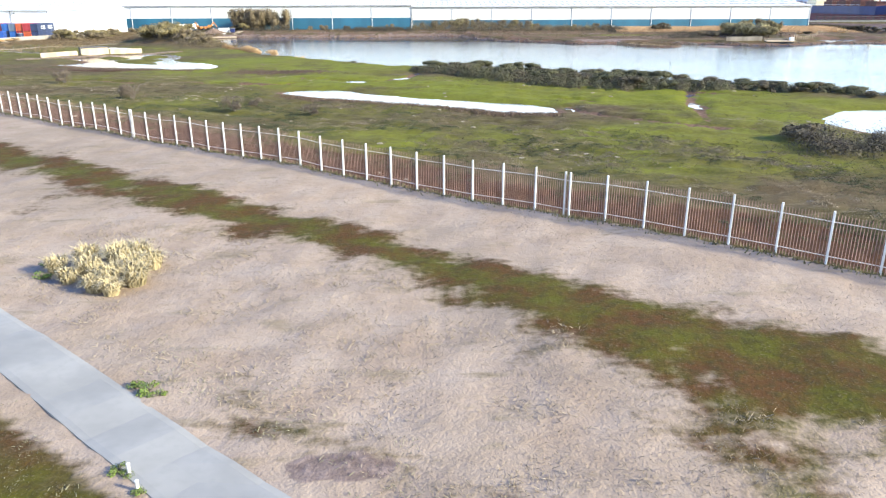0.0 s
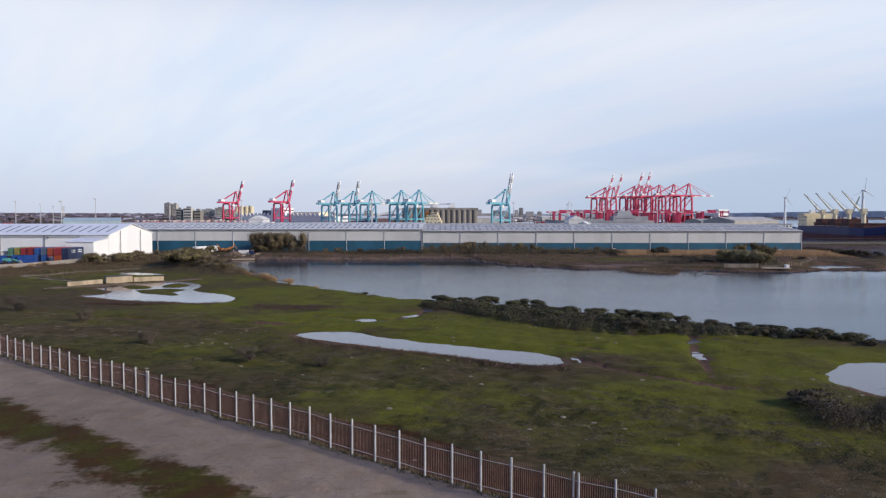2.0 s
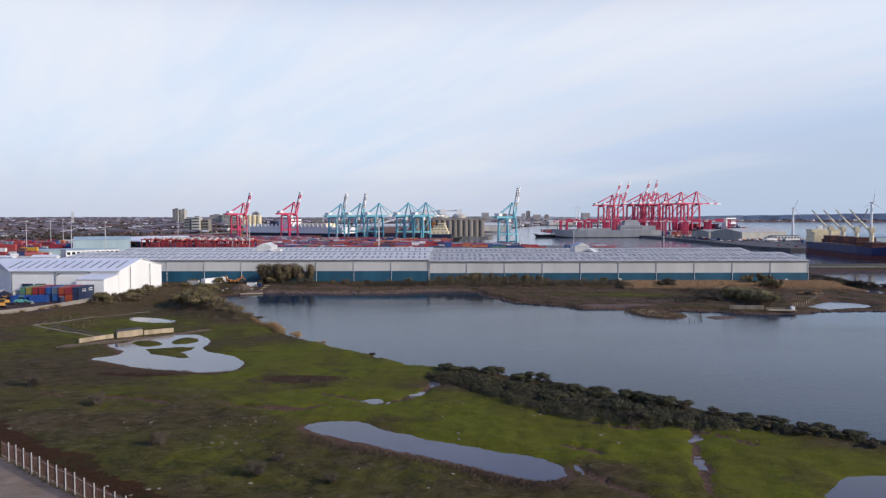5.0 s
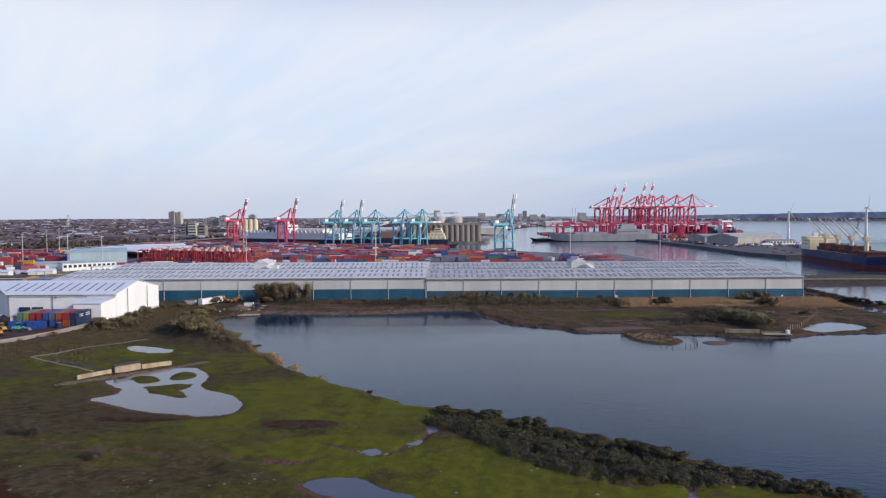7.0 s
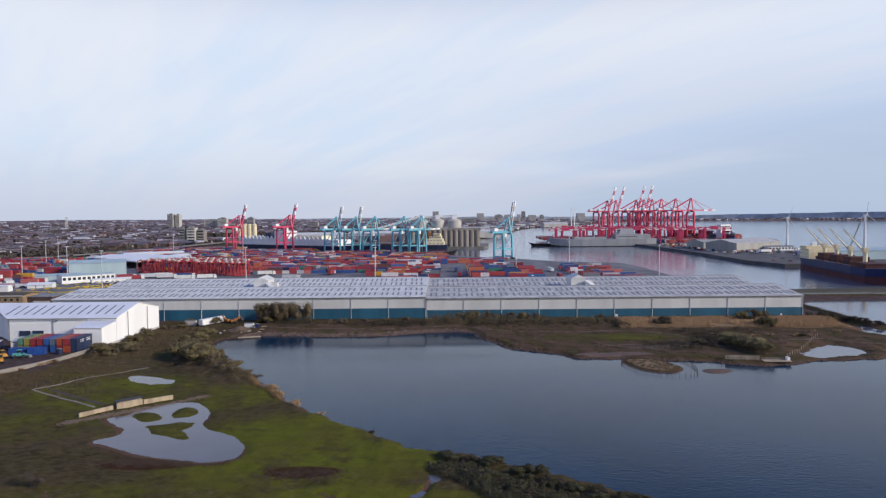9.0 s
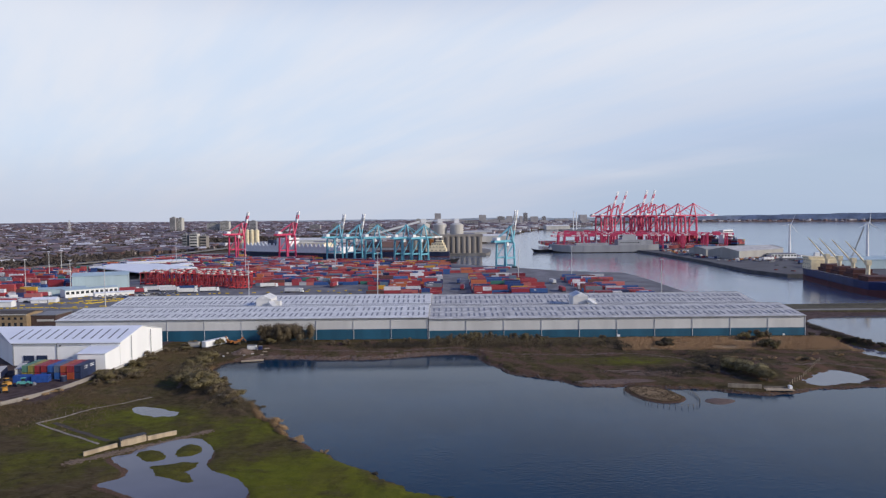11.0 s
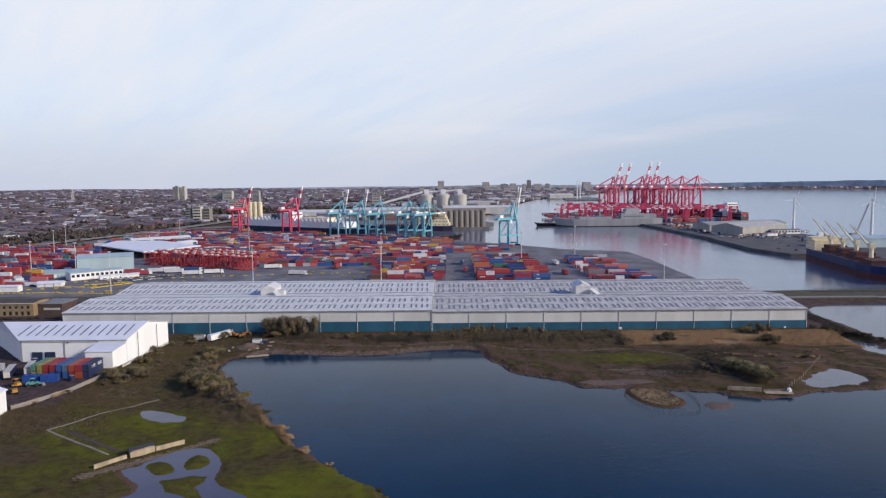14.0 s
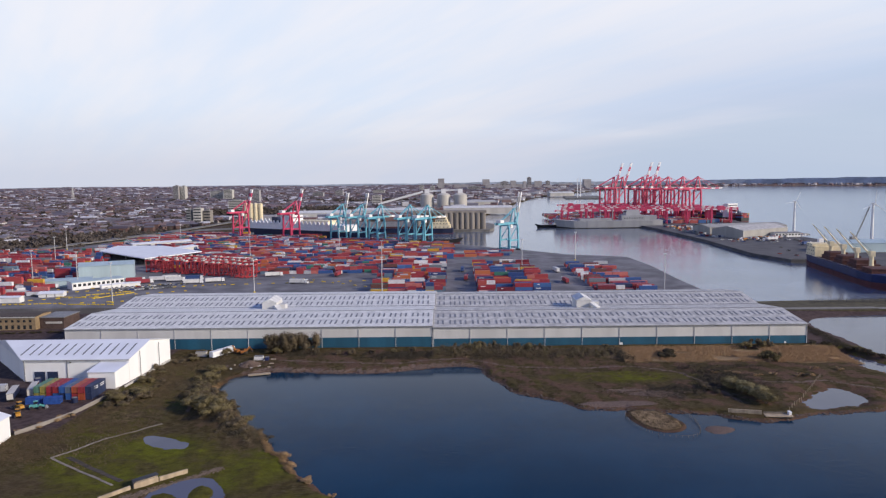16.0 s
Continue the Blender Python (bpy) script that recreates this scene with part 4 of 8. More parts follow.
# ---- white sheds at the yard ----
def white_shed():
    s = thing("storage_shed", "bright white clad storage shed with blue roller doors", "shed")
    e, r = 9.7, 13.8
    foot = [(-180.0, 288.8), (-135.4, 288.8), (-132.6, 325.0), (-214.0, 325.0)]
    body = Build(SHED_CLAD)
    mid_r, mid_l = (-134.0, 306.5), (-198.0, 306.5)
    g = height(-140, 300) - 1.0
    lo = [(x, y, g) for x, y in foot]
    hi = [(x, y, e) for x, y in foot]
    body.solid(lo + hi + [(*mid_r, r), (*mid_l, r)], [(0, 1, 5, 4), (1, 2, 6, 8, 5), (2, 3, 7, 6), (3, 0, 4, 7), (3, 2, 1, 0), (4, 5, 8, 9), (6, 7, 9, 8), (7, 4, 9)])
    part("wall", body, s)
    rf = Build(SHED_ROOF)
    for quad in (((-180.6, 288.3, e - 0.05), (-134.9, 288.3, e - 0.05), (-133.4, 306.5, r + 0.08), (-198.2, 306.5, r + 0.08)), ((-132.2, 325.4, e), (-214.4, 325.4, e), (-198.2, 306.5, r + 0.08), (-133.4, 306.5, r + 0.08)),
                 ((-214.6, 325.3, e), (-180.6, 288.3, e - 0.05), (-198.2, 306.5, r + 0.08), (-198.4, 306.7, r + 0.08))):
        rf.solid([(x, y, z + 0.02) for x, y, z in quad] + [(x, y, z + 0.2) for x, y, z in quad], [(3, 2, 1, 0), (4, 5, 6, 7), (0, 1, 5, 4), (1, 2, 6, 5), (2, 3, 7, 6), (3, 0, 4, 7)])
    roof = part("roof", rf, s, "white sheet roof")
    tilt = math.atan2(r - e, 18.2)
    light = Build(SKYLIGHT).box((0, 0, 0), (0.7, 10.5, 0.08)).mesh("rooflight")
    for i in range(13):
        x = -183.0 + i * 3.75
        part("rooflight", light, roof, shift=Matrix.Translation((x, 297.5, (e + r) / 2 + 0.25)) @ Matrix.Rotation(tilt, 4, "X"))
    for x in (-173.2, -167.8):
        d = part("roller_door", Build(NAVY).span((x - 2.2, 288.5, g), (x + 2.2, 288.78, 4.6)), s, "navy blue roller door")
        for k in range(8):
            part("slat", Build(NAVY).span((x - 2.15, 288.44, 0.6 + k * 0.5), (x + 2.15, 288.5, 0.98 + k * 0.5)), d)
    part("gutter", Build(GUTTER).span((-180, 288.05, e - 0.4), (-135, 288.3, e - 0.15)), s)
    for x in (-179.6, -161.5, -147.5):
        part("downpipe", Build(GUTTER).span((x - 0.1, 288.5, g), (x + 0.1, 288.75, e - 0.3)), s)
    part("annex_wall", Build(SHED_CLAD).solid([(-147.2, 277.6, g), (-136.2, 277.6, g), (-135.5, 288.7, g), (-147.2, 288.7, g), (-147.2, 277.6, 7.2), (-136.2, 277.6, 7.2), (-135.5, 288.7, 8.4), (-147.2, 288.7, 8.4)],
                                              [(3, 2, 1, 0), (4, 5, 6, 7), (0, 1, 5, 4), (1, 2, 6, 5), (2, 3, 7, 6), (3, 0, 4, 7)]), s)
    part("annex_roof", Build(SHED_ROOF).solid([(-147.5, 277.2, 7.22), (-135.8, 277.2, 7.22), (-135.1, 288.7, 8.46), (-147.5, 288.7, 8.46), (-147.5, 277.2, 7.4), (-135.8, 277.2, 7.4), (-135.1, 288.7, 8.64), (-147.5, 288.7, 8.64)],
                                              [(3, 2, 1, 0), (4, 5, 6, 7), (0, 1, 5, 4), (1, 2, 6, 5), (2, 3, 7, 6), (3, 0, 4, 7)]), s)
    for yy in (296.5, 313.0):
        part("cladding_joint", Build(GUTTER).span((-134.9 + (yy - 288) * 0.077, yy - 0.06, 0.3), (-134.6 + (yy - 288) * 0.077, yy + 0.06, e + 1.6)), s)
    part("floodlight", Build(DARK).box((-160, 288.4, 8.6), (0.5, 0.5, 0.4)), s)
    t = thing("gable_shed", "white clad gabled shed at the yard edge", "shed")
    part("wall", Build(SHED_CLAD).loft([[(-182, v, -1), (-146, v, -1), (-146, v, 7.6), (-164, v, 13.6), (-182, v, 7.6)] for v in (190.0, 224.6)]), t)
    part("roof", Build(SHED_ROOF).loft([[(-182.5, v, 7.5), (-164, v, 13.7), (-145.5, v, 7.5), (-145.5, v, 7.75), (-164, v, 13.95), (-182.5, v, 7.75)] for v in (189.6, 225.0)]), t)


white_shed()

# ---- containers ----
CL, CW, CH = 12.19, 2.44, 2.6


def container_mesh(name, length, mat, mark=0):
    b = Build(mat, DARK, WHITE)
    b.box((0, 0, CH / 2), (length - 0.24, CW - 0.10, CH - 0.16))
    for x in (-1, 1):
        for y in (-1, 1):
            b.box((x * (length / 2 - 0.08), y * (CW / 2 - 0.08), CH / 2), (0.16, 0.16, CH))
    for y in (-1, 1):
        for z in (0.08, CH - 0.06):
            b.box((0, y * (CW / 2 - 0.05), z), (length - 0.3, 0.10, 0.12))
        n = int(length / 1.0)
        for i in range(n):
            x = -length / 2 + 0.55 + i * (length - 1.1) / (n - 1)
            b.box((x, y * (CW / 2 - 0.035), CH / 2), (0.42, 0.05, CH - 0.3))
    for y in (-0.85, -0.35, 0.35, 0.85):
        b.box((length / 2 - 0.09, y, CH / 2), (0.06, 0.05, CH - 0.4), 0, 1)
    if mark:
        for y in (-1, 1):
            b.box((y * length * 0.22, y * (CW / 2 - 0.005), CH * 0.66), (length * (0.30 if mark == 1 else 0.14), 0.02, 0.5), 0, 2)
    return b.mesh(name)


BOX40, BOX20 = container_mesh("container_long", CL, BOX_PAINT), container_mesh("container_short", 6.06, BOX_PAINT)
BOX40_MARKED = [container_mesh("container_long", CL, BOX_PAINT, k) for k in (1, 2)]
BOX_WORDS = "painted corrugated steel shipping container stacked on the tarmac"


def container(x, y, z, turn=0.0, short=False, group="containers in the yard", shape=None):
    return single("shipping_container", shape or (BOX20 if short else BOX40), BOX_WORDS, "container", group, at=Matrix.Translation((x, y, z)) @ Matrix.Rotation(turn, 4, "Z"))


far_boxes = Build(BOX_PAINT_FAR)
rng = random.Random(11)
placed = 0


def yard_block(x0, x1, y0, y1, fill, tall, pitch=3.5, things=False):
    """Rows of stacked containers, long sides along x."""
    global placed
    y = y0
    row = 0
    while y < y1:
        x = x0 + rng.uniform(-0.4, 0.4)
        while x + CL < x1 + 1:
            halves = 2 if rng.random() < 0.3 else 1
            size = CL / halves - (0.06 if halves == 2 else 0)
            for part_no in range(halves):
                cx = x + size / 2 + part_no * (size + 0.12)
                if rng.random() < fill:
                    for k in range(min(tall, 1 + int(rng.random() * tall * 0.95))):
                        z = APRON + k * (CH + 0.01)
                        if things and placed < 290:
                            container(cx, y, z, 0.0, halves == 2, shape=BOX40_MARKED[placed % 2] if halves == 1 and placed % 5 < 2 else None)
                            placed += 1
                        else:
                            far_boxes.box((cx, y, z + CH / 2), (size, CW, CH))
            x += CL + rng.choice((0.35, 0.35, 0.5, 2.5))
        row += 1
        y += pitch if row % 8 else pitch + 6


yard_block(-58, 1, 496, 580, 0.80, 3, things=True)
yard_block(19, 76, 488, 600, 0.80, 3, things=True)
yard_block(103, 144, 487, 560, 0.80, 2, things=True)
yard_block(103, 144, 562, 640, 0.55, 2)
yard_block(20, 72, 606, 655, 0.5, 2)
yard_block(-58, 1, 590, 702, 0.92, 3)
yard_block(-165, -62, 606, 905, 0.92, 2)
yard_block(-285, -168, 655, 975, 0.92, 2)
yard_block(-62, 4, 705, 850, 0.9, 2)
yard_block(2, 70, 720, 765, 0.35, 1)
yard_block(-420, -290, 800, 1040, 0.9, 2)
yard_block(-520, -345, 590, 730, 0.75, 3)
yard_block(-420, -325, 490, 580, 0.6, 3)
yard_block(-560, -400, 720, 800, 0.6, 2)
yard_block(-368, -340, 522, 550, 0.95, 4)
yard_block(-352, -312, 520, 540, 1.0, 4, 2.9)
yard_block(-420, -352, 552, 600, 0.95, 4)
yard_block(-322, -296, 504, 512, 0.8, 2)
yard_block(-338, -305, 590, 640, 0.9, 3)
tagged(single("container_stacks", far_boxes, "densely stacked red blue and white shipping containers", "containers", kind="stuff"))
# stacks at the white shed
SHED_BOX20 = container_mesh("container_short", 6.06, surface("bright_blue_container", (0.025, 0.085, 0.33), 0.55, vary=0.2))
SHED_BOX = [container_mesh("container_long", CL, surface(nm, col, 0.55, vary=0.25, scale=0.6, streak=True)) for nm, col in (("navy_container_paint", (0.022, 0.035, 0.085)), ("blue_container_paint", (0.030, 0.10, 0.30)), ("red_container_paint", (0.30, 0.034, 0.040)), ("orange_container_paint", (0.40, 0.085, 0.035)), ("olive_container_paint", (0.30, 0.25, 0.06)), ("slate_container_paint", (0.10, 0.13, 0.18)), ("green_container_paint", (0.10, 0.22, 0.15)))]
for i in range(9):
    for k in range(2):
        shape = SHED_BOX[((0, 3, 2, 1, 0, 1, 2, 4, 4), (0, 2, 3, 5, 1, 2, 2, 4, 6))[k][i]]
        container(-140.4 - i * 2.52, 270.0 + i * 0.12 - (0.0 if i < 1 else 0.5), height(-145, 262) + k * CH, math.pi / 2 + 0.03, False, "containers beside the shed", shape)
for x, y, sh in ((-158.5, 259.8, True), (-151.4, 259.4, True), (-186, 276, False)):
    container(x, y, height(x, y), 0.1, sh, "containers beside the shed", SHED_BOX20 if sh else None)
bars = Build(WHITE)
for z0 in (0.75, 1.45):
    for xx in (-139.16,):
        bars.span((xx, 266.6, height(-145, 262) + CH + z0), (xx + 0.03, 269.4, height(-145, 262) + CH + z0 + 0.28))
        bars.span((xx, 271.4, height(-145, 262) + CH + z0), (xx + 0.03, 274.4, height(-145, 262) + CH + z0 + 0.28))
single("container_marking", bars, "white painted bars on container side", "marking")


# ---- port plant ----
def straddle_carrier():
    s = thing("straddle_carrier", "red steel straddle carrier parked on the tarmac", "straddle carrier", "parked straddle carriers")
    for x in (-4, 4):
        for y in (-2, 2):
            part("leg", Build(CARRIER_RED).beam((x, y, 0.9), (x, y, 10.2), 0.5, 0.5), s)
    for y in (-2, 2):
        part("side_beam", Build(CARRIER_RED).span((-5, y - 0.4, 0.5), (5, y + 0.4, 1.3)), s)
        part("top_beam", Build(CARRIER_RED).span((-4.6, y - 0.4, 10.2), (4.6, y + 0.4, 11.0)), s)
        for x in (-4, -1.4, 1.4, 4):
            part("wheel", Build(DARK).solid([(x + 0.6 * math.cos(a), y + e, 0.6 + 0.6 * math.sin(a)) for e in (-0.25, 0.25) for a in (i * math.pi / 4 for i in range(8))],
                                            [tuple(range(8)), tuple(range(15, 7, -1))] + [(i, 8 + i, 8 + (i + 1) % 8, (i + 1) % 8) for i in range(8)]), s)
    for x in (-4, 0, 4):
        part("cross_beam", Build(CARRIER_RED).span((x - 0.4, -1.58, 10.25), (x + 0.4, 1.58, 10.95)), s)
    part("engine_housing", Build(SILO_PALE).span((-2, -1.1, 11.02), (1.2, 1.1, 12.0)), s, "pale engine housing")
    part("cab", Build(GLASS_DARK).span((4.62, 0.4, 8.4), (6.2, 2.2, 10.1)), s, "glazed driver's cab")
    return s


carrier = straddle_carrier()
carrier.matrix_world = Matrix.Translation((-166, 585, APRON)) @ Matrix.Rotation(1.5, 4, "Z")
rng = random.Random(4)
spots = [(-170 - i * 6.6 - rng.uniform(0, 2.2), 588 + i * 3.0 + j * 17 + rng.uniform(-5, 5)) for j in range(3) for i in range(16)]
for x, y in spots[:46]:
    copy_thing(carrier, Matrix.Translation((x, y, APRON)) @ Matrix.Rotation(1.5 + rng.uniform(-0.25, 0.25), 4, "Z"))


def quay_crane(at, turn, paint, words, gauge, width, hp, ha, reach, lift, back=14, house=True):
    """A ship-to-shore gantry crane. The boom points along its own x; lift: degrees by which the boom is raised."""
    c = thing("quay_crane", words, "crane", "quay cranes", Matrix.Translation(at) @ Matrix.Rotation(turn, 4, "Z"))
    s = hp / 26.0
    w = 1.5 * s**0.7
    for x in (0, -gauge):
        for y in (-width / 2, width / 2):
            part("leg", Build(paint).beam((x, y, 1.6), (x, y * 0.86, hp), w, w * 1.1), c)
            part("bogie", Build(DARK).span((x - 0.7, y - 3.2, 0.0), (x + 0.7, y + 3.2, 1.6)), c, "dark wheel bogie")
        part("sill_beam", Build(paint).span((x - w / 2, -width / 2 + w, 2.0), (x + w / 2, width / 2 - w, 2.0 + w)), c)
        part("head_beam", Build(paint).span((x - w / 2, -width * 0.43, hp - 0.1), (x + w / 2, width * 0.43, hp + w)), c)
    for y in (-width / 2, width / 2):
        part("portal_beam", Build(paint).beam((-gauge + w / 2, y * 0.95, hp * 0.42), (-w / 2, y * 0.95, hp * 0.42), w, w * 1.1), c)
        part("brace", Build(paint).beam((-gauge + w / 2, y * 0.94, hp * 0.45), (-w / 2, y * 0.87, hp * 0.97), w * 0.5), c)
    for y in (-2.0, 2.0):
        part("girder", Build(paint).span((-gauge - back, y - 0.6, hp + w + 0.02), (4, y + 0.6, hp + w + 2.2)), c)
    up = hp + w + 1.1
    apex = (1.0, 0, ha)
    for y in (-width * 0.36, width * 0.36):
        part("apex_frame", Build(paint).beam((0, y, hp + w), (apex[0], y * 0.2, ha), w * 0.75), c)
        part("backstay", Build(paint).beam((-gauge - back + 4, y * 0.25, hp + w + 2.2), (apex[0], y * 0.2, ha), w * 0.42), c)
    part("apex_beam", Build(paint).span((0.2, -width * 0.10, ha - 0.4), (1.8, width * 0.10, ha + 0.9)), c)
    ca, sa = math.cos(radians(lift)), math.sin(radians(lift))
    n = 6
    for k in range(n):
        d0, d1 = reach * k / n, reach * (k + 1) / n
        mt = paint if k < 2 else WHITE if k % 2 else SILO_PALE if paint is CRANE_BLUE and k < 5 else CRANE_RED
        b = Build(mt)
        for y in (-1.7, 1.7):
            b.beam((4 + d0 * ca, y, up + d0 * sa), (4 + d1 * ca, y, up + d1 * sa), 0.7, 1.9)
        for j in range(2):
            d = d0 + (j + 0.5) * (d1 - d0) / 2
            b.beam((4 + d * ca, -1.35, up + d * sa), (4 + d * ca, 1.35, up + d * sa), 0.6)
        part("boom_section", b, c, "white warning-striped boom section" if mt is WHITE else "")
    if lift < 30:
        for f in (0.5, 0.92):
            part("forestay", Build(paint).beam(apex, (4 + reach * f * ca, 0, up + 1.0 + reach * f * sa), 0.55), c)
    else:
        part("forestay", Build(paint).beam(apex, (4 + reach * 0.55 * ca, 0, up + reach * 0.55 * sa), 0.5), c)
    if house:
        part("machinery_house", Build(WHITE).span((-gauge - back + 3, -3.2, hp + w + 2.25), (-gauge - back + 9, 3.2, hp + w + 5.4)), c, "white machinery house")
        part("walkway", Build(paint).span((-gauge - back, 2.7, hp + w + 1.9), (3, 3.6, hp + w + 2.2)), c)
    part("operator_cab", Build(WHITE).span((-6, -1.2, hp - 2.6), (-2.5, 1.2, hp + w)), c, "white operator cabin")
    part("stair_tower", Build(paint).beam((-gauge - 1.4, width * 0.4, 1.6), (-gauge - 1.4, width * 0.34, hp), 0.9), c)
    return c


BLUE_W, RED_W = "pale blue container quay crane standing on the quay", "red container quay crane with white striped boom"
TURN_A = math.atan2(0.83, 0.55)
for x, y, lift in ((-142, 928, 74), (-114, 910, 74), (-88, 893, 0), (-50, 873, 0), (-28, 862, 0)):
    quay_crane((x, y, APRON), TURN_A, CRANE_BLUE, BLUE_W + (" with raised boom" if lift else ""), 15, 14, 29, 47, 31 if lift else 34, lift)
quay_crane((70, 786, APRON), math.atan2(0.72, 0.69), CRANE_BLUE, BLUE_W + " corner", 15, 14, 27, 45, 35, 76)
for x, y in ((-292, 1004), (-211, 962)):
    quay_crane((x, y, APRON), TURN_A, CRANE_RED, RED_W + " raised", 16, 15, 32, 50, 33, 72)
for f, lift in ((0, 0), (0.15, 0), (0.30, 0), (0.40, 0), (0.49, 67), (0.58, 67), (0.82, 67), (0.93, 67)):
    quay_crane((452 - 119 * f, 1300 + 200 * f, APRON), radians(31), CRANE_RED, RED_W + (" raised" if lift else " lowered"), 30, 18, 50, 75, 55 if lift else 62, lift, 22)


def yard_gantry():
    g = thing("yard_gantry_crane", "red cantilever gantry crane over the container stacks", "gantry crane", "yard gantry cranes")
    for x in (-16, 16):
        for y in (-6, 6):
            part("leg", Build(CRANE_RED).beam((x, y, 0), (x, y * 0.8, 21), 1.6, 1.3), g)
        part("sill_beam", Build(CRANE_RED).span((x - 0.8, -5, 1.0), (x + 0.8, 5, 2.4)), g)
    for y in (-4, 4):
        part("girder", Build(CRANE_RED).span((-27, y - 0.8, 21), (27, y + 0.8, 23.6)), g)
    part("trolley", Build(CRANE_RED).span((-6, -4.5, 23.7), (4, 4.5, 26)), g)
    for x in (-22, -10, 9, 21):
        part("side_panel", Build(WHITE).span((x - 3.2, -5.0, 21.6), (x + 3.2, -4.85, 23.2)), g, "white side panel")
    return g


gantry = yard_gantry()
gantry.matrix_world = Matrix.Translation((200, 1170, APRON))
rng = random.Random(9)
for j, (y, xa, xb) in enumerate(((1170, 240, 440), (1215, 215, 470), (1270, 225, 440), (1330, 240, 410), (1395, 240, 370))):
    n = int((xb - xa) / 40)
    for i in range(n + 1):
        copy_thing(gantry, Matrix.Translation((xa + i * 42 + rng.uniform(-6, 6), y + rng.uniform(-8, 8), APRON)) @ Matrix.Rotation(radians(-4), 4, "Z"))
terminal_boxes = Build(BOX_PAINT_FAR)
rng = random.Random(21)
for y in range(1165, 1420, 5):
    for x in range(190, int(470 - (y - 1165) * 0.5), 14):
        if rng.random() < 0.55:
            terminal_boxes.box((x, y, APRON + CH * 1.0), (CL, CW, CH * 2))
single("terminal_container_stacks", terminal_boxes, "stacked shipping containers under red gantry cranes", "containers", kind="stuff")


# ---- ships ----
def hull_rings(length, beam, z0, z1, bow_rake=8.0, taper=0.16):
    rings = []
    for f in (0.0, 0.03, 0.10, 0.22, 0.5, 0.72, 0.84, 0.92, 0.97, 1.0):
        wide = beam / 2 * (min(1.0, 0.72 + f * 2.6) if f < 0.2 else 1.0 if f < 0.74 else max(0.02, 1 - ((f - 0.74) / 0.26) ** 1.8))
        x = f * length
        rings.append([(x, -wide * 0.9, z0), (x, wide * 0.9, z0), (x + bow_rake * max(0, f - 0.7) / 0.3, wide, z1 + (2.2 * max(0, f - 0.85) / 0.15)), (x + bow_rake * max(0, f - 0.7) / 0.3, -wide, z1 + (2.2 * max(0, f - 0.85) / 0.15))])
    return rings


def ship(name, stern, bow, beam, label, upper, lower, split, deck):
    d = Vector((bow[0] - stern[0], bow[1] - stern[1]))
    s = thing(name, label, "ship", at=Matrix.Translation((stern[0], stern[1], SEA_Z)) @ Matrix.Rotation(math.atan2(d.y, d.x), 4, "Z"))
    part("hull_bottom", Build(lower).loft(hull_rings(d.length, beam * 0.99, -3, split, 3)), s)
    part("hull", Build(upper).loft(hull_rings(d.length, beam, split, deck, 7)), s)
    return s, d.length


def cargo_ship():
    s, L = ship("cargo_ship", (339, 655), (315, 492), 25, "blue and red cargo ship with cream superstructure and derricks", HULL_BLUE, HULL_RED, 4.6, 10.6)
    part("deck", Build(DECK).span((12, -11.4, 10.6), (L * 0.84, 11.4, 10.72)), s, "rust red deck")
    for k, (x0, x1, h, w) in enumerate(((6, 28, 14, 11), (6.5, 27.5, 17, 10.8), (7, 27, 19.5, 10.6), (9, 24, 22, 12))):
        deckhouse = part("deckhouse", Build(CREAM).span((x0, -w, 10.72 if k == 0 else (0, 14, 17, 19.5)[k]), (x1, w, h)), s, "cream deckhouse storey")
        lo = (10.72, 14, 17, 19.5)[k]
        for i in range(7):
            yy = -w + (i + 0.75) * 2 * w / 7.5
            part("window", Build(GLASS_DARK).span((x0 - 0.06, yy - 0.45, lo + 1.0), (x0 - 0.02, yy + 0.45, lo + 1.9)), deckhouse)
        for i in range(4):
            xx = x0 + (i + 0.6) * (x1 - x0) / 4.4
            for sy in (-1, 1):
                part("window", Build(GLASS_DARK).span((xx - 0.5, sy * (w + 0.04) - 0.02, lo + 1.0), (xx + 0.5, sy * (w + 0.04) + 0.02, lo + 1.9)), deckhouse)
    part("funnel", Build(WHITE).loft([[(6, -2.5, 16), (12, -2.5, 16), (12, 2.5, 16), (6, 2.5, 16)], [(6.5, -2, 25), (11, -2, 25), (11, 2, 25), (6.5, 2, 25)]]), s, "white funnel")
    part("mast", Build(DARK).tube((18, 0, 22), 0.3, 8, 6), s)
    for i in range(4):
        x = 34 + i * 27
        part("hatch_coaming", Build(DECK).span((x + 4, -8.5, 10.72), (x + 22, 8.5, 13.2)), s)
        part("hatch_cover", Build(DECK).span((x + 3.6, -8.9, 13.2), (x + 22.4, 8.9, 14.0)), s)
        post = part("derrick_post", Build(CREAM).tube((x, 0, 10.72), 1.7, 14, 10, 1.4), s, "cream derrick post")
        part("derrick_cab", Build(CREAM).span((x - 1.8, -1.8, 21), (x + 2.2, 1.8, 25)), post)
        part("jib", Build(CREAM).beam((x - 1, -1.0, 22), (x - 11, -12.0, 39), 1.5, 1.2, w2=0.7), post)
        part("hoist_wire", Build(DARK).beam((x, 0, 24.8), (x - 10.8, -11.8, 39), 0.15), post)
    for i in range(3):
        part("cargo_bale", Build(DECK).span((38 + i * 27, -7, 14.02), (52 + i * 27, 7, 17.0)), s)
    for sy in (-1, 1):
        part("bulwark_rail", Build(WHITE).span((14, sy * 12.0 - 0.05, 11.4), (L * 0.72, sy * 12.0 + 0.05, 11.55)), s, "white rail")


cargo_ship()


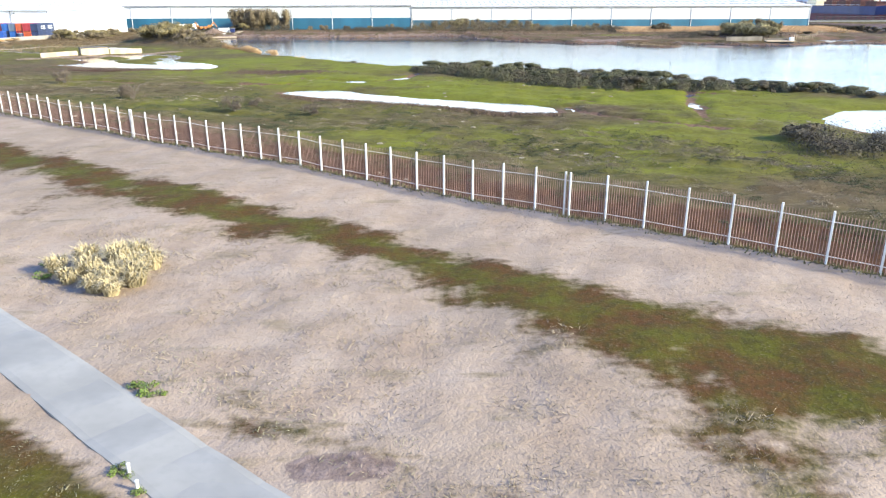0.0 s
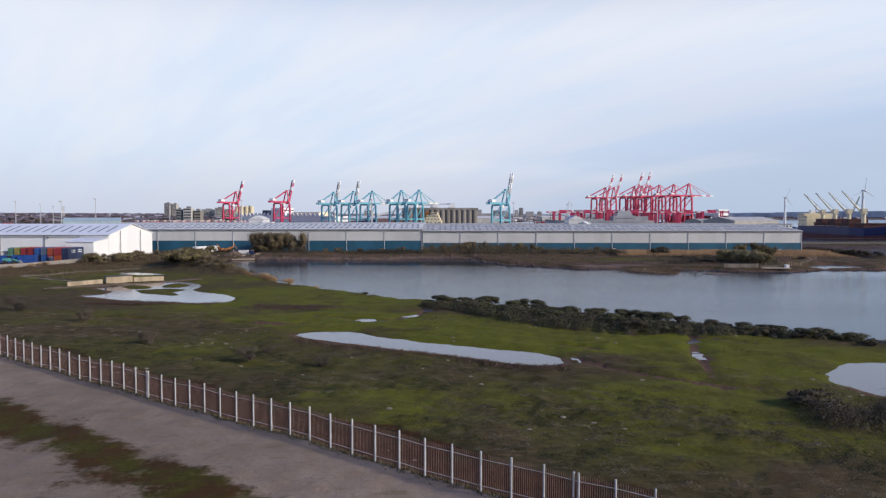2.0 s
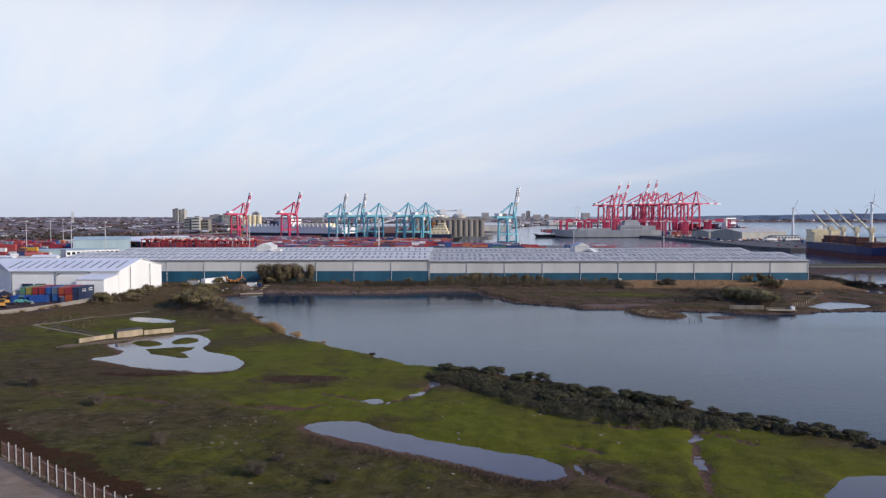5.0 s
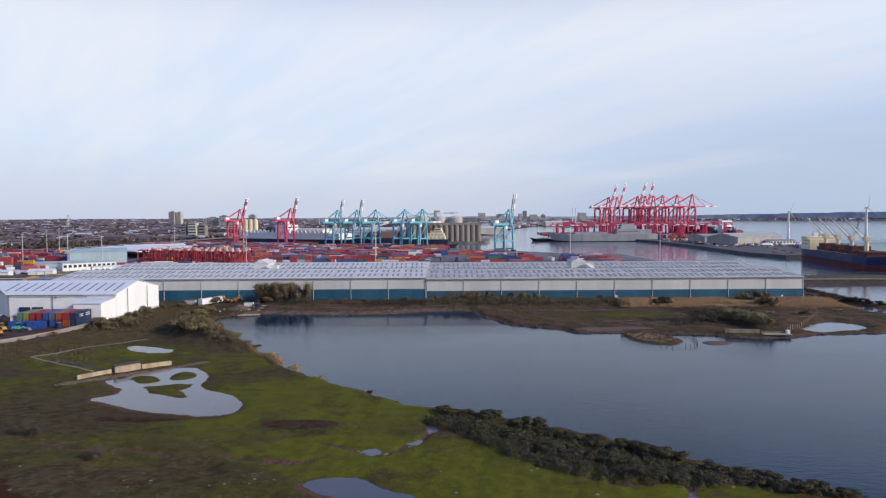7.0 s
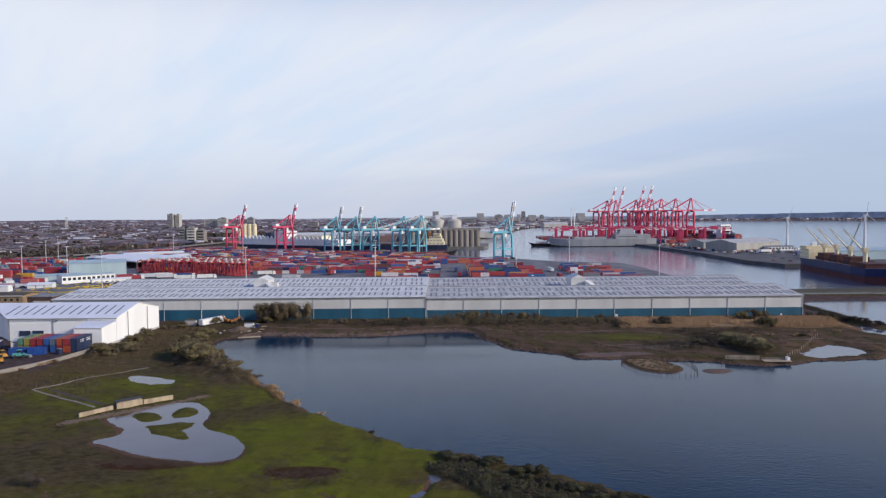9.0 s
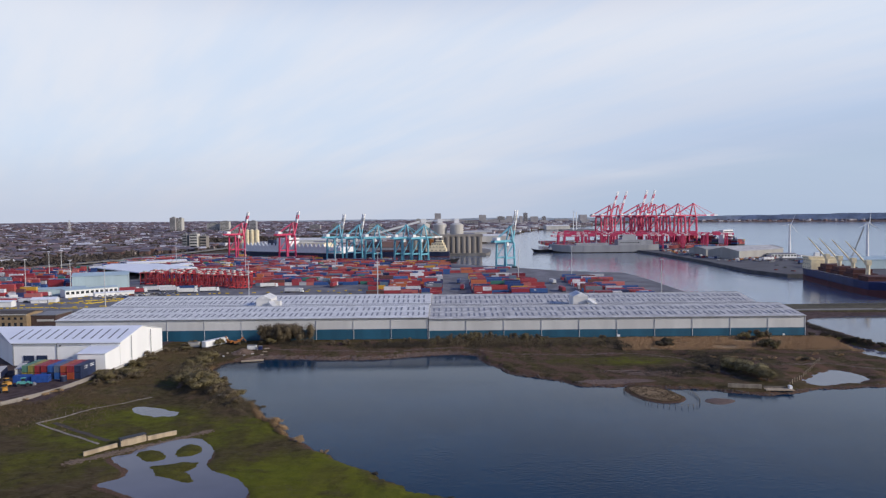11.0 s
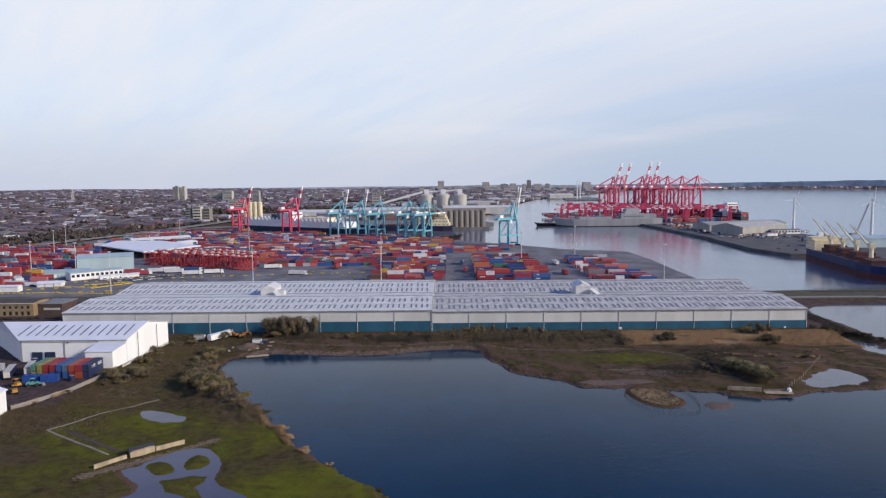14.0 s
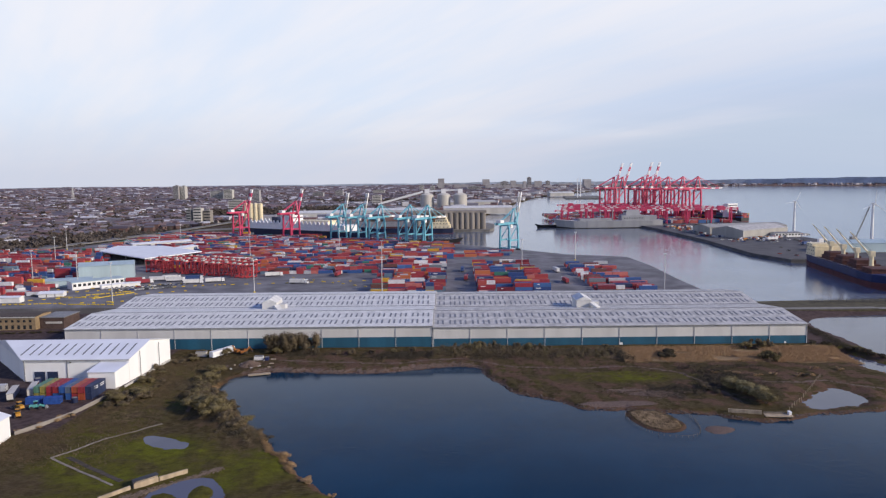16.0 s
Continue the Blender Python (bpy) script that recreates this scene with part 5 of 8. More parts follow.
def ro_ro():
    s, L = ship("roro_ship", (-308, 1085), (-110, 960), 29, "large white and navy roll-on roll-off ship at the quay", HULL_NAVY, HULL_RED, 0.8, 11)
    part("cargo_deck", Build(WHITE).span((6, -14.2, 11), (L * 0.86, 14.2, 19.5)), s, "white upper hull")
    for i in range(24):
        x = 10 + i * 8.0
        if x < L * 0.78:
            for sy in (-1, 1):
                part("vent_gable", Build(WHITE).loft([[(x - 3.4, sy * 14.3 + e, 19.5), (x + 3.4, sy * 14.3 + e, 19.5), (x + 0.8, sy * 14.3 + e, 24), (x - 0.8, sy * 14.3 + e, 24)] for e in (-0.5, 0.5)]), s)
    part("bridge", Build(WHITE).span((L * 0.34, -13.5, 19.5), (L * 0.42, 13.5, 31)), s, "white accommodation block")
    part("bridge_window", Build(GLASS_DARK).span((L * 0.42, -12.8, 27), (L * 0.42 + 0.1, 12.8, 28.4)), s)
    part("funnel", Build(HULL_NAVY).span((L * 0.22, -4, 19.5), (L * 0.27, 4, 28)), s, "navy funnel")
    part("deck_cover", Build(CREAM).loft([[(x, -13, 19.52), (x, 13, 19.52), (x, 9, 25), (x, -9, 25)] for x in (L * 0.50, L * 0.72)]), s, "cream deck cover")


ro_ro()


def grey_ship():
    s, L = ship("auxiliary_ship", (338, 1136), (172, 1134), 25, "long grey naval auxiliary ship at the quay", HULL_GREY, HULL_BLACK, 1.0, 12)
    part("superstructure", Build(HULL_GREY).span((30, -11, 12), (66, 11, 20)), s)
    part("bridge", Build(HULL_GREY).loft([[(36, -10, 20), (60, -10, 20), (60, 10, 20), (36, 10, 20)], [(38, -8, 28), (57, -8, 28), (57, 8, 28), (38, 8, 28)]]), s)
    part("bridge_window", Build(GLASS_DARK).span((57.2, -8.2, 24.5), (59, 8.2, 26)), s)
    part("hangar", Build(HULL_GREY).span((10, -10, 12), (29.5, 10, 19)), s)
    for x, h in ((78, 30), (98, 31), (118, 20)):
        part("mast", Build(HULL_GREY).tube((x, 0, 12), 1.2, h - 12, 8, 0.5), s)
        part("yard_arm", Build(HULL_GREY).span((x - 0.3, -6, h - 4), (x + 0.3, 6, h - 3.4)), s)
    part("fore_deckhouse", Build(HULL_GREY).span((80, -8, 12), (132, 8, 15)), s)
    for i in range(8):
        part("hull_window", Build(DARK).span((32 + i * 4, 11.02, 15), (34.5 + i * 4, 11.06, 16.2)), s)


grey_ship()
liner, ll = ship("container_ship", (512, 1232), (405, 1412), 30, "dark container ship stacked with brown containers at the river quay", HULL_BLACK, HULL_RED, 1.0, 7)
part("bridge", Build(WHITE).span((26, -13, 7), (36, 13, 31)), liner, "white bridge block")
part("bridge_window", Build(GLASS_DARK).span((25.9, -12, 27), (26.0, 12, 28.6)), liner)
for i in range(11):
    if 26 < 4 + i * 13.4 < 40:
        continue
    for j in range(7):
        for k in range(3 + (i * j) % 3):
            part("deck_container", BOX40, liner, shift=(6.2 + i * 13.4, -9 + j * 2.9, 7 + k * CH))
bulk, bl = ship("bulk_carrier", (4, 1060), (-132, 1074), 20, "navy bulk carrier with cream deckhouse beside the silos", HULL_NAVY, HULL_RED, 1.0, 8)
for k, (x0, x1, w, h0, h1) in enumerate(((4, 34, 9, 8, 13), (6, 30, 8.5, 13, 17), (8, 26, 8, 17, 21), (10, 20, 9, 21, 24.5))):
    storey = part("deckhouse", Build(CREAM).span((x0, -w, h0), (x1, w, h1)), bulk, "cream deckhouse storey")
    for i in range(5):
        xx = x0 + (i + 0.5) * (x1 - x0) / 5
        part("window", Build(GLASS_DARK).span((xx - 0.9, w, h0 + 1.2), (xx + 0.9, w + 0.06, h0 + 2.4)), storey)
part("funnel", Build(ORANGE).span((24, -2.5, 17), (29, 2.5, 26)), bulk, "orange funnel")
part("hatch_cover", Build(DECK).span((38, -6, 8), (110, 6, 10)), bulk)
tanker, tl = ship("coaster", (-62, 900), (10, 893), 13, "small black coaster moored at the quay end", HULL_BLACK, HULL_RED, 0.6, 6)
part("wheelhouse", Build(DARK).span((26, -4, 6), (34, 4, 12)), tanker)

tug, tugl = ship("harbour_vessel", (188, 1158), (143, 1150), 11, "small dark grey harbour vessel moored beyond the naval ship", HULL_BLACK, HULL_BLACK, 1.0, 4.5)
part("deckhouse", Build(HULL_GREY).loft([[(4, -4, 4.5), (22, -4, 4.5), (22, 4, 4.5), (4, 4, 4.5)], [(8, -2, 13), (14, -2, 13), (14, 2, 13), (8, 2, 13)]]), tug, "grey sloping deckhouse")
part("mast", Build(DARK).tube((11, 0, 13), 0.4, 7, 6), tug)


# ---- silos, sheds, masts, turbines ----
def silo_block():
    s = thing("grain_silo_block", "tall tan concrete grain silo block", "silo")
    tube = Build(SILO).tube((0, 0, 0), 4.2, 25, 14).mesh("silo_tube")
    for r in range(3):
        for i in range(14):
            part("silo_tube", tube, s, shift=(-57 + i * 8.3, 1096 + r * 8.3, APRON))
    part("head_house", Build(SILO).span((-61, 1092.2, APRON + 25.02), (56, 1117, APRON + 28.5)), s)
    for i, (x, y) in enumerate(((-58, 1800), (-16, 1794), (26, 1788))):
        t = thing("storage_silo", "tall pale round concrete storage silo", "silo", "big round silos", (x, y, APRON))
        part("drum", Build(SILO_PALE).tube((0, 0, 0), 17, 34, 28), t)
        part("cap", Build(SILO_PALE).tube((0, 0, 34), 17, 4.5, 28, 9.0), t)
        part("head_box", Build(WHITE).span((-6, -6, 38.5), (6, 6, 49)), t, "white head box")
    c = thing("conveyor_gantry", "white inclined conveyor gantry to the silos", "conveyor")
    part("gantry", Build(WHITE).beam((-182, 1800, 14), (-68, 1797, 44), 5.0), c)
    part("gantry", Build(WHITE).beam((-51, 1800, 45), (22, 1790, 48), 4.0), c)
    for x, h in ((-166, 18), (-122, 30), (-84, 40)):
        part("trestle", Build(GUTTER).beam((x, 1799, APRON), (x, 1799, h), 2.4), c)
    for i in range(4):
        t = thing("cream_silo", "cream round silo behind the quay", "silo", "cream silos", (-388 + i * 9, 1345, 1))
        part("drum", Build(CREAM).tube((0, 0, 0), 4.4, 34, 16), t)
        part("cap", Build(CREAM).tube((0, 0, 34), 4.4, 2, 16, 1), t)


silo_block()


def gabled(name, label, cx, cy, sx, sy, z0, e, r, wall, roof, turn=0.0, windows=0, category="shed", along_x=True):
    s = thing(name, label, category, at=Matrix.Translation((cx, cy, z0)) @ Matrix.Rotation(turn, 4, "Z"))
    x, y = sx / 2, sy / 2
    part("wall", Build(wall).loft([[(v, -y, -1), (v, y, -1), (v, y, e), (v, 0, r), (v, -y, e)] for v in (-x, x)]), s)
    part("roof", Build(roof).loft([[(v, -y - 0.5, e - 0.1), (v, 0, r + 0.05), (v, y + 0.5, e - 0.1), (v, y + 0.5, e + 0.2), (v, 0, r + 0.35), (v, -y - 0.5, e + 0.2)] for v in (-x - 0.4, x + 0.4)]), s)
    for i in range(windows):
        xx = -x + (i + 0.5) * sx / windows
        part("window", Build(GLASS_DARK).span((xx - sx / windows * 0.32, -y - 0.06, e * 0.42), (xx + sx / windows * 0.32, -y - 0.02, e * 0.78)), s)
    return s


gabled("port_shed", "grey-blue clad gabled port shed", -290, 590, 42, 22, APRON, 12.0, 14.2, GREYBLUE, GREYBLUE, radians(22), 0)
gabled("office_block", "low white port office with window bands", -277, 544, 38, 13, APRON, 5.6, 6.0, WHITE, GREYBLUE, radians(44), 11, "office")
gabled("low_workshop", "low workshop with a pale blue sheet roof", -302, 551, 34, 17, APRON, 5.0, 5.8, GREYBLUE, GREYBLUE, radians(20), 0, "workshop")
gabled("terminal_shed", "wide pale gabled shed on the river quay", 391, 925, 92, 46, APRON, 10, 14.5, GREY_SHED, ROOF_DULL, radians(32), 0)
gabled("terminal_shed", "long low grey shed behind the river quay shed", 402, 985, 120, 40, APRON, 9, 12, GREY_SHED, GREY_SHED, radians(14), 0)
gabled("quay_shed", "long blue roofed shed behind the cargo ship", 437, 735, 92, 30, APRON, 9, 11.5, GREYBLUE, GREYBLUE, 0, 0)
gabled("low_quay_building", "low white quay building with dark openings", 428, 905, 34, 12, APRON, 5, 6, WHITE, GUTTER, 0.1, 8, "building")
can = thing("loading_canopy", "wide white flat loading canopy on columns", "canopy")
part("canopy_roof", Build(SHED_ROOF).slab([(-372, 742), (-292, 668), (-258, 728), (-326, 795), (-380, 800)], 8.4, 9.4), can)
for x, y in ((-366, 745), (-330, 712), (-297, 680), (-275, 710), (-266, 728), (-326, 785), (-372, 790)):
    part("column", Build(GUTTER).span((x - 0.4, y - 0.4, APRON), (x + 0.4, y + 0.4, 8.4)), can)
part("back_wall", Build(GREYBLUE).beam((-374, 752, 5), (-378, 796, 5), 0.6, 6.8), can)
gabled("yard_shed", "long low white shed roof among the containers", -354, 858, 70, 14, APRON, 6, 7.2, WHITE_CLAD, SHED_ROOF, radians(40), 0)
gabled("yard_shed", "low white shed roof among the containers", -303, 790, 40, 16, APRON, 6, 7.2, WHITE_CLAD, SHED_ROOF, radians(75), 0)
gabled("yard_shed", "long low white shed beside parked carriers", -219, 676, 42, 9, APRON, 6, 7.0, WHITE_CLAD, SHED_ROOF, radians(-4), 0)
off = gabled("brick_office", "long buff brick office with dark square windows", -270, 399, 70, 16, 0.6, 7.4, 8.0, BUFF, ROCK_DARK, 0.0, 0, "office")
for r in range(2):
    for i in range(20):
        xx = -32.5 + i * 3.4
        part("window", Build(GLASS_DARK).span((xx - 0.75, -8.08, 0.4 + r * 3.9), (xx + 0.75, -8.02, (2.6 if r == 0 else 5.6))), off)
part("fascia", Build(SILO_PALE).span((-35.4, -8.7, 6.9), (35.4, -8.52, 7.5)), off, "pale roof fascia")
annex = thing("brick_annex", "dark brown brick annex with a pale window band", "building", at=(-228, 404, 0.6))
part("wall", Build(surface("brown_brick", (0.085, 0.055, 0.048), 0.9, vary=0.25, scale=0.5)).span((-6.8, -9, -1), (7, 8, 6.0)), annex)
part("roof", Build(GUTTER).span((-7.0, -9.4, 6.0), (7.4, 8.4, 6.35)), annex, "dark flat roof")
part("window", Build(SILO_PALE).span((-3.5, -9.07, 2.6), (6, -9.02, 3.8)), annex, "pale window band")


for x, y, sx_, sy_, e_, r_, a_, wd in ((-302, 477, 14, 6, 3.6, 4.2, 0.05, "white storage tent on dark tarmac"), (-292, 499, 5, 8, 2.4, 3.6, 0.2, "white peaked tent on dark tarmac"), (-286.5, 500, 5, 8, 2.4, 3.6, 0.2, "white peaked tent on dark tarmac"),
                                    (-281, 501, 5, 8, 2.4, 3.6, 0.2, "white peaked tent on dark tarmac"), (-262, 536, 14, 4, 2.6, 3.0, 0.75, "long pale trailer shelter on tarmac"), (-250, 545, 13, 4, 2.6, 3.0, 0.5, "long pale trailer shelter on tarmac")):
    gabled("storage_tent", wd, x, y, sx_, sy_, APRON, e_, r_, WHITE, SHED_ROOF, a_, 0, "tent")


def light_mast(h):
    m = thing("light_mast", "tall slim grey floodlight mast in the yard", "light mast", "yard light masts")
    part("pole", Build(GALV).tube((0, 0, 0), 0.38, h, 8, 0.2), m)
    part("base", Build(YELLOW).tube((0, 0, 0), 0.9, 1.1, 8, 0.7), m, "yellow base")
    part("lamp_ring", Build(GALV).tube((0, 0, h), 1.3, 0.5, 10), m)
    return m


mast = light_mast(27)
mast.matrix_world = Matrix.Translation((-143, 507, APRON))
for x, y in ((-48, 486), (148, 487), (-229, 470), (-292, 545), (-336, 560), (62, 612), (-60, 612), (120, 679), (-200, 700), (-390, 690), (-440, 560), (-330, 860), (-120, 760), (-460, 840)):
    copy_thing(mast, Matrix.Translation((x, y, APRON)))


def turbine(at, h, r, turn):
    t = thing("wind_turbine", "white wind turbine with three still blades", "wind turbine", "wind turbines", at)
    part("tower", Build(WHITE).tube((0, 0, 0), 1.9, h, 14, 1.1), t)
    part("nacelle", Build(WHITE).box((0, -0.5, h + 1), (2.2, 5, 2.2)), t)
    hub = part("hub", Build(WHITE).box((0, -3.5, h + 1), (1.6, 1.4, 1.6)), t)
    for k in range(3):
        a = turn + k * 2 * math.pi / 3
        part("blade", Build(WHITE).beam((0, -3.6, h + 1), (r * math.sin(a), -3.6, h + 1 + r * math.cos(a)), 1.4, 0.4, w2=0.4), hub)


turbine((477, 985, APRON), 40, 15, 0.4)
turbine((484, 815, APRON), 44, 15, 0.1)
turbine((445, 2480, 2), 62, 22, 0.3)
turbine((470, 2560, 2), 62, 22, 0.9)


def crawler_crane(x, y, turn):
    c = thing("crawler_crane", "grey lattice boom crawler crane on the quay", "crane", at=Matrix.Translation((x, y, APRON)) @ Matrix.Rotation(turn, 4, "Z"))
    for sy in (-1, 1):
        part("track", Build(DARK).span((-4, sy * 2.6 - 0.6, 0), (4, sy * 2.6 + 0.6, 1.4)), c)
    part("house", Build(GUTTER).span((-5, -1.9, 1.4), (2.5, 1.9, 4.4)), c, "grey machine house")
    boom = Build(GUTTER)
    for dy, dz in ((-0.8, 0), (0.8, 0), (-0.8, 1.4), (0.8, 1.4)):
        boom.beam((2.5, dy, 2.4 + dz), (20, dy * 0.6, 38 + dz), 0.25)
    for i in range(12):
        f = i / 12
        boom.beam((2.5 + 17.5 * f, -0.8, 2.4 + 35.6 * f), (2.5 + 17.5 * (f + 1 / 12), 0.8, 3.8 + 35.6 * (f + 1 / 12)), 0.18)
    part("boom", boom, c)
    part("boom_stay", Build(DARK).beam((-3.5, 0, 5), (20, 0, 39), 0.12), c)


crawler_crane(484, 850, 0.25)


def lorry():
    t = thing("lorry", "articulated lorry with a pale trailer on tarmac", "lorry", "lorries in the port")
    part("trailer", Build(palette("trailer_paint", [(0.75, 0.75, 0.75), (0.6, 0.6, 0.62), (0.3, 0.035, 0.05), (0.7, 0.7, 0.68), (0.03, 0.07, 0.2)])).span((-6.5, -1.25, 1.1), (5.5, 1.25, 3.8)), t)
    cab = part("cab", Build(WHITE).loft([[(6.0, -1.2, 0.7), (8.3, -1.2, 0.7), (8.3, 1.2, 0.7), (6.0, 1.2, 0.7)], [(6.0, -1.2, 3.5), (7.9, -1.2, 3.5), (7.9, 1.2, 3.5), (6.0, 1.2, 3.5)]]), t, "white cab")
    part("window", Build(GLASS_DARK).solid([(8.25, -1.1, 2.0), (8.25, 1.1, 2.0), (8.0, 1.1, 3.1), (8.0, -1.1, 3.1), (8.29, -1.1, 2.0), (8.29, 1.1, 2.0), (8.04, 1.1, 3.1), (8.04, -1.1, 3.1)],
                                           [(0, 3, 2, 1), (4, 5, 6, 7), (0, 1, 5, 4), (2, 3, 7, 6), (1, 2, 6, 5), (3, 0, 4, 7)]), cab)
    part("chassis", Build(DARK).span((-6.4, -0.9, 0.6), (8.2, 0.9, 1.1)), t)
    tyre = Build(DARK).solid([(0.5 * math.cos(a), e, 0.5 + 0.5 * math.sin(a)) for e in (-0.15, 0.15) for a in (i * math.pi / 4 for i in range(8))],
                             [tuple(range(8)), tuple(range(15, 7, -1))] + [(i, 8 + i, 8 + (i + 1) % 8, (i + 1) % 8) for i in range(8)]).mesh("wheel")
    for x in (-5.6, -4.3, -3.0, 7.2):
        for sy in (-1, 1):
            part("wheel", tyre, t, shift=(x, sy * 1.1, 0))
    return t


first_lorry = lorry()
first_lorry.matrix_world = Matrix.Translation((-256.7, 566, APRON)) @ Matrix.Rotation(0.35, 4, "Z")
lorry_rng = random.Random(4)
for x, y, a in ((-240, 571, 0.3), (-232, 578, 0.35), (-246, 556, 0.4), (-224, 566, 0.3), (-212, 574, 0.2), (-318, 520, 1.0), (-326, 526, 1.0), (-310, 534, 0.4), (-334, 536, 1.0), (-205, 553, 0.25), (-190, 560, 0.3), (-120, 548, -0.1), (-95, 590, 1.5),
                (12, 560, 1.57), (10, 610, 1.57), (88, 540, 1.57), (90, 600, 1.6), (-150, 590, 0.2), (390, 860, 0.2), (372, 840, 1.2), (402, 800, 0.6)):
    copy_thing(first_lorry, Matrix.Translation((x, y, APRON)) @ Matrix.Rotation(a + lorry_rng.uniform(-0.1, 0.1), 4, "Z"))
land("pavement_far_docks", [(400, 2440), (520, 2420), (560, 2700), (430, 2700)], APRON, QUAY, "far dock quays")


ROCK_PATH = surface("worn_path_concrete", (0.25, 0.215, 0.175), 0.95, vary=0.35, scale=0.6)


# ---- plants ----
def leaf_cloud(b, rng, cx, cy, cz, rx, ry, rz, n, size, mat=0, lumps=7, hearts=True):
    """Many small leaf clumps gathered round a few uneven lumps."""
    heads = [(cx + rx * rng.uniform(-0.62, 0.62), cy + ry * rng.uniform(-0.62, 0.62), cz + rz * rng.uniform(-0.35, 0.6), rng.uniform(0.35, 0.6)) for _ in range(lumps)]
    for hx, hy, hz, s in heads if hearts else ():                      # dense hearts, so that the crown is not seen through
        rings = []
        for e in (-0.8, -0.3, 0.25, 0.75):
            q = 0.5 * s * math.cos(e * 1.35)
            rings.append([(hx + rx * q * math.cos(a * 0.785), hy + ry * q * math.sin(a * 0.785), max(hz + rz * 0.5 * s * math.sin(e * 1.35) * rng.uniform(0.9, 1.1), 0.0)) for a in range(8)])
        b.loft(rings, mat)
    for _ in range(n):
        hx, hy, hz, s = rng.choice(heads)
        d = Vector((rng.gauss(0, 1), rng.gauss(0, 1), rng.gauss(0, 1))).normalized() * rng.uniform(0.55, 1.05) * s
        p = Vector((hx + d.x * rx, hy + d.y * ry, max(hz + d.z * rz, 0.02)))
        facing = (d.normalized() + Vector((rng.gauss(0, 0.35), rng.gauss(0, 0.35), rng.gauss(0, 0.35)))).normalized()
        u = facing.orthogonal().normalized()
        u.rotate(Quaternion(facing, rng.uniform(0, 6.283)))
        v = facing.cross(u) * size * rng.uniform(0.5, 1.1)
        u = u * size * rng.uniform(0.6, 1.4)
        b.face([p - u - v * 0.6, p + u * 0.3 - v, p + u + v * 0.5, p - u * 0.2 + v], mat)


def shrub_kind(seed, leaf, rx, h, n, size, twigs=14):
    rng = random.Random(seed)
    foliage, wood = Build(leaf), Build(BARK)
    leaf_cloud(foliage, rng, 0, 0, h * 0.5, rx, rx * 0.9, h * 0.52, n, size, hearts=leaf in (LEAF_OLIVE, LEAF_DARK, LEAF_GREY, LEAF_BRAMBLE, LEAF_SALLOW))
    for _ in range(twigs):
        a, r = rng.uniform(0, 6.283), rng.uniform(0.2, 0.75) * rx
        mid = (r * 0.4 * math.cos(a), r * 0.4 * math.sin(a), h * 0.45)
        wood.beam((rng.uniform(-0.15, 0.15) * rx, rng.uniform(-0.15, 0.15) * rx, -0.25), mid, 0.05 * rx**0.5, w2=0.035 * rx**0.5)
        wood.beam(mid, (r * math.cos(a), r * math.sin(a), h * rng.uniform(0.7, 0.98)), 0.035 * rx**0.5, w2=0.012)
    return foliage.mesh("foliage"), wood.mesh("stem")


KINDS = {}
for kind_name, leaf, rx, h, n, size in (("olive", LEAF_OLIVE, 3.0, 3.4, 2300, 0.125), ("dark", LEAF_DARK, 2.6, 2.3, 2100, 0.115), ("grey", LEAF_GREY, 2.4, 2.2, 2200, 0.11), ("twig", LEAF_TWIG, 1.5, 1.7, 1700, 0.050),
                                        ("willow", LEAF_BRAMBLE, 2.4, 3.6, 1900, 0.10), ("sallow", LEAF_SALLOW, 2.8, 3.5, 2200, 0.11), ("reed", REED, 2.2, 2.0, 900, 0.12), ("weed", LEAF_GREEN, 0.5, 0.45, 340, 0.04)):
    KINDS[kind_name] = [shrub_kind(hash_seed, leaf, rx, h, n, size) for hash_seed in range(len(KINDS) * 10, len(KINDS) * 10 + 3)]
SHRUB_WORDS = {"olive": "rounded olive-green willow bush on the bank", "dark": "dense dark thorny bush by the water", "grey": "grey-green scrub bush in the shore hedge", "twig": "leafless brown twiggy bush in rough grass",
               "willow": "brown leafless willow bush at the bank", "reed": "clump of dry beige reeds at the bank", "sallow": "pale yellow-olive sallow bush on the lake spit", "weed": "fresh green weed at the road edge"}
plant_rng = random.Random(33)


def shrub(kind_name, x, y, s=1.0, tall=1.0, group=""):
    fol, wood = KINDS[kind_name][plant_rng.randrange(3)]
    z = height(x, y)
    ob = thing("reed_clump" if kind_name == "reed" else "weed" if kind_name == "weed" else "bush", SHRUB_WORDS[kind_name], "bush" if kind_name not in ("reed", "weed") else "plant", group or "bushes of the reserve",
               Matrix.Translation((x, y, z - 0.05)) @ Matrix.Rotation(plant_rng.uniform(0, 6.28), 4, "Z") @ Matrix.Diagonal((s, s * plant_rng.uniform(0.85, 1.15), s * tall, 1)))
    part("foliage", fol, ob)
    part("stem", wood, ob)
    return ob


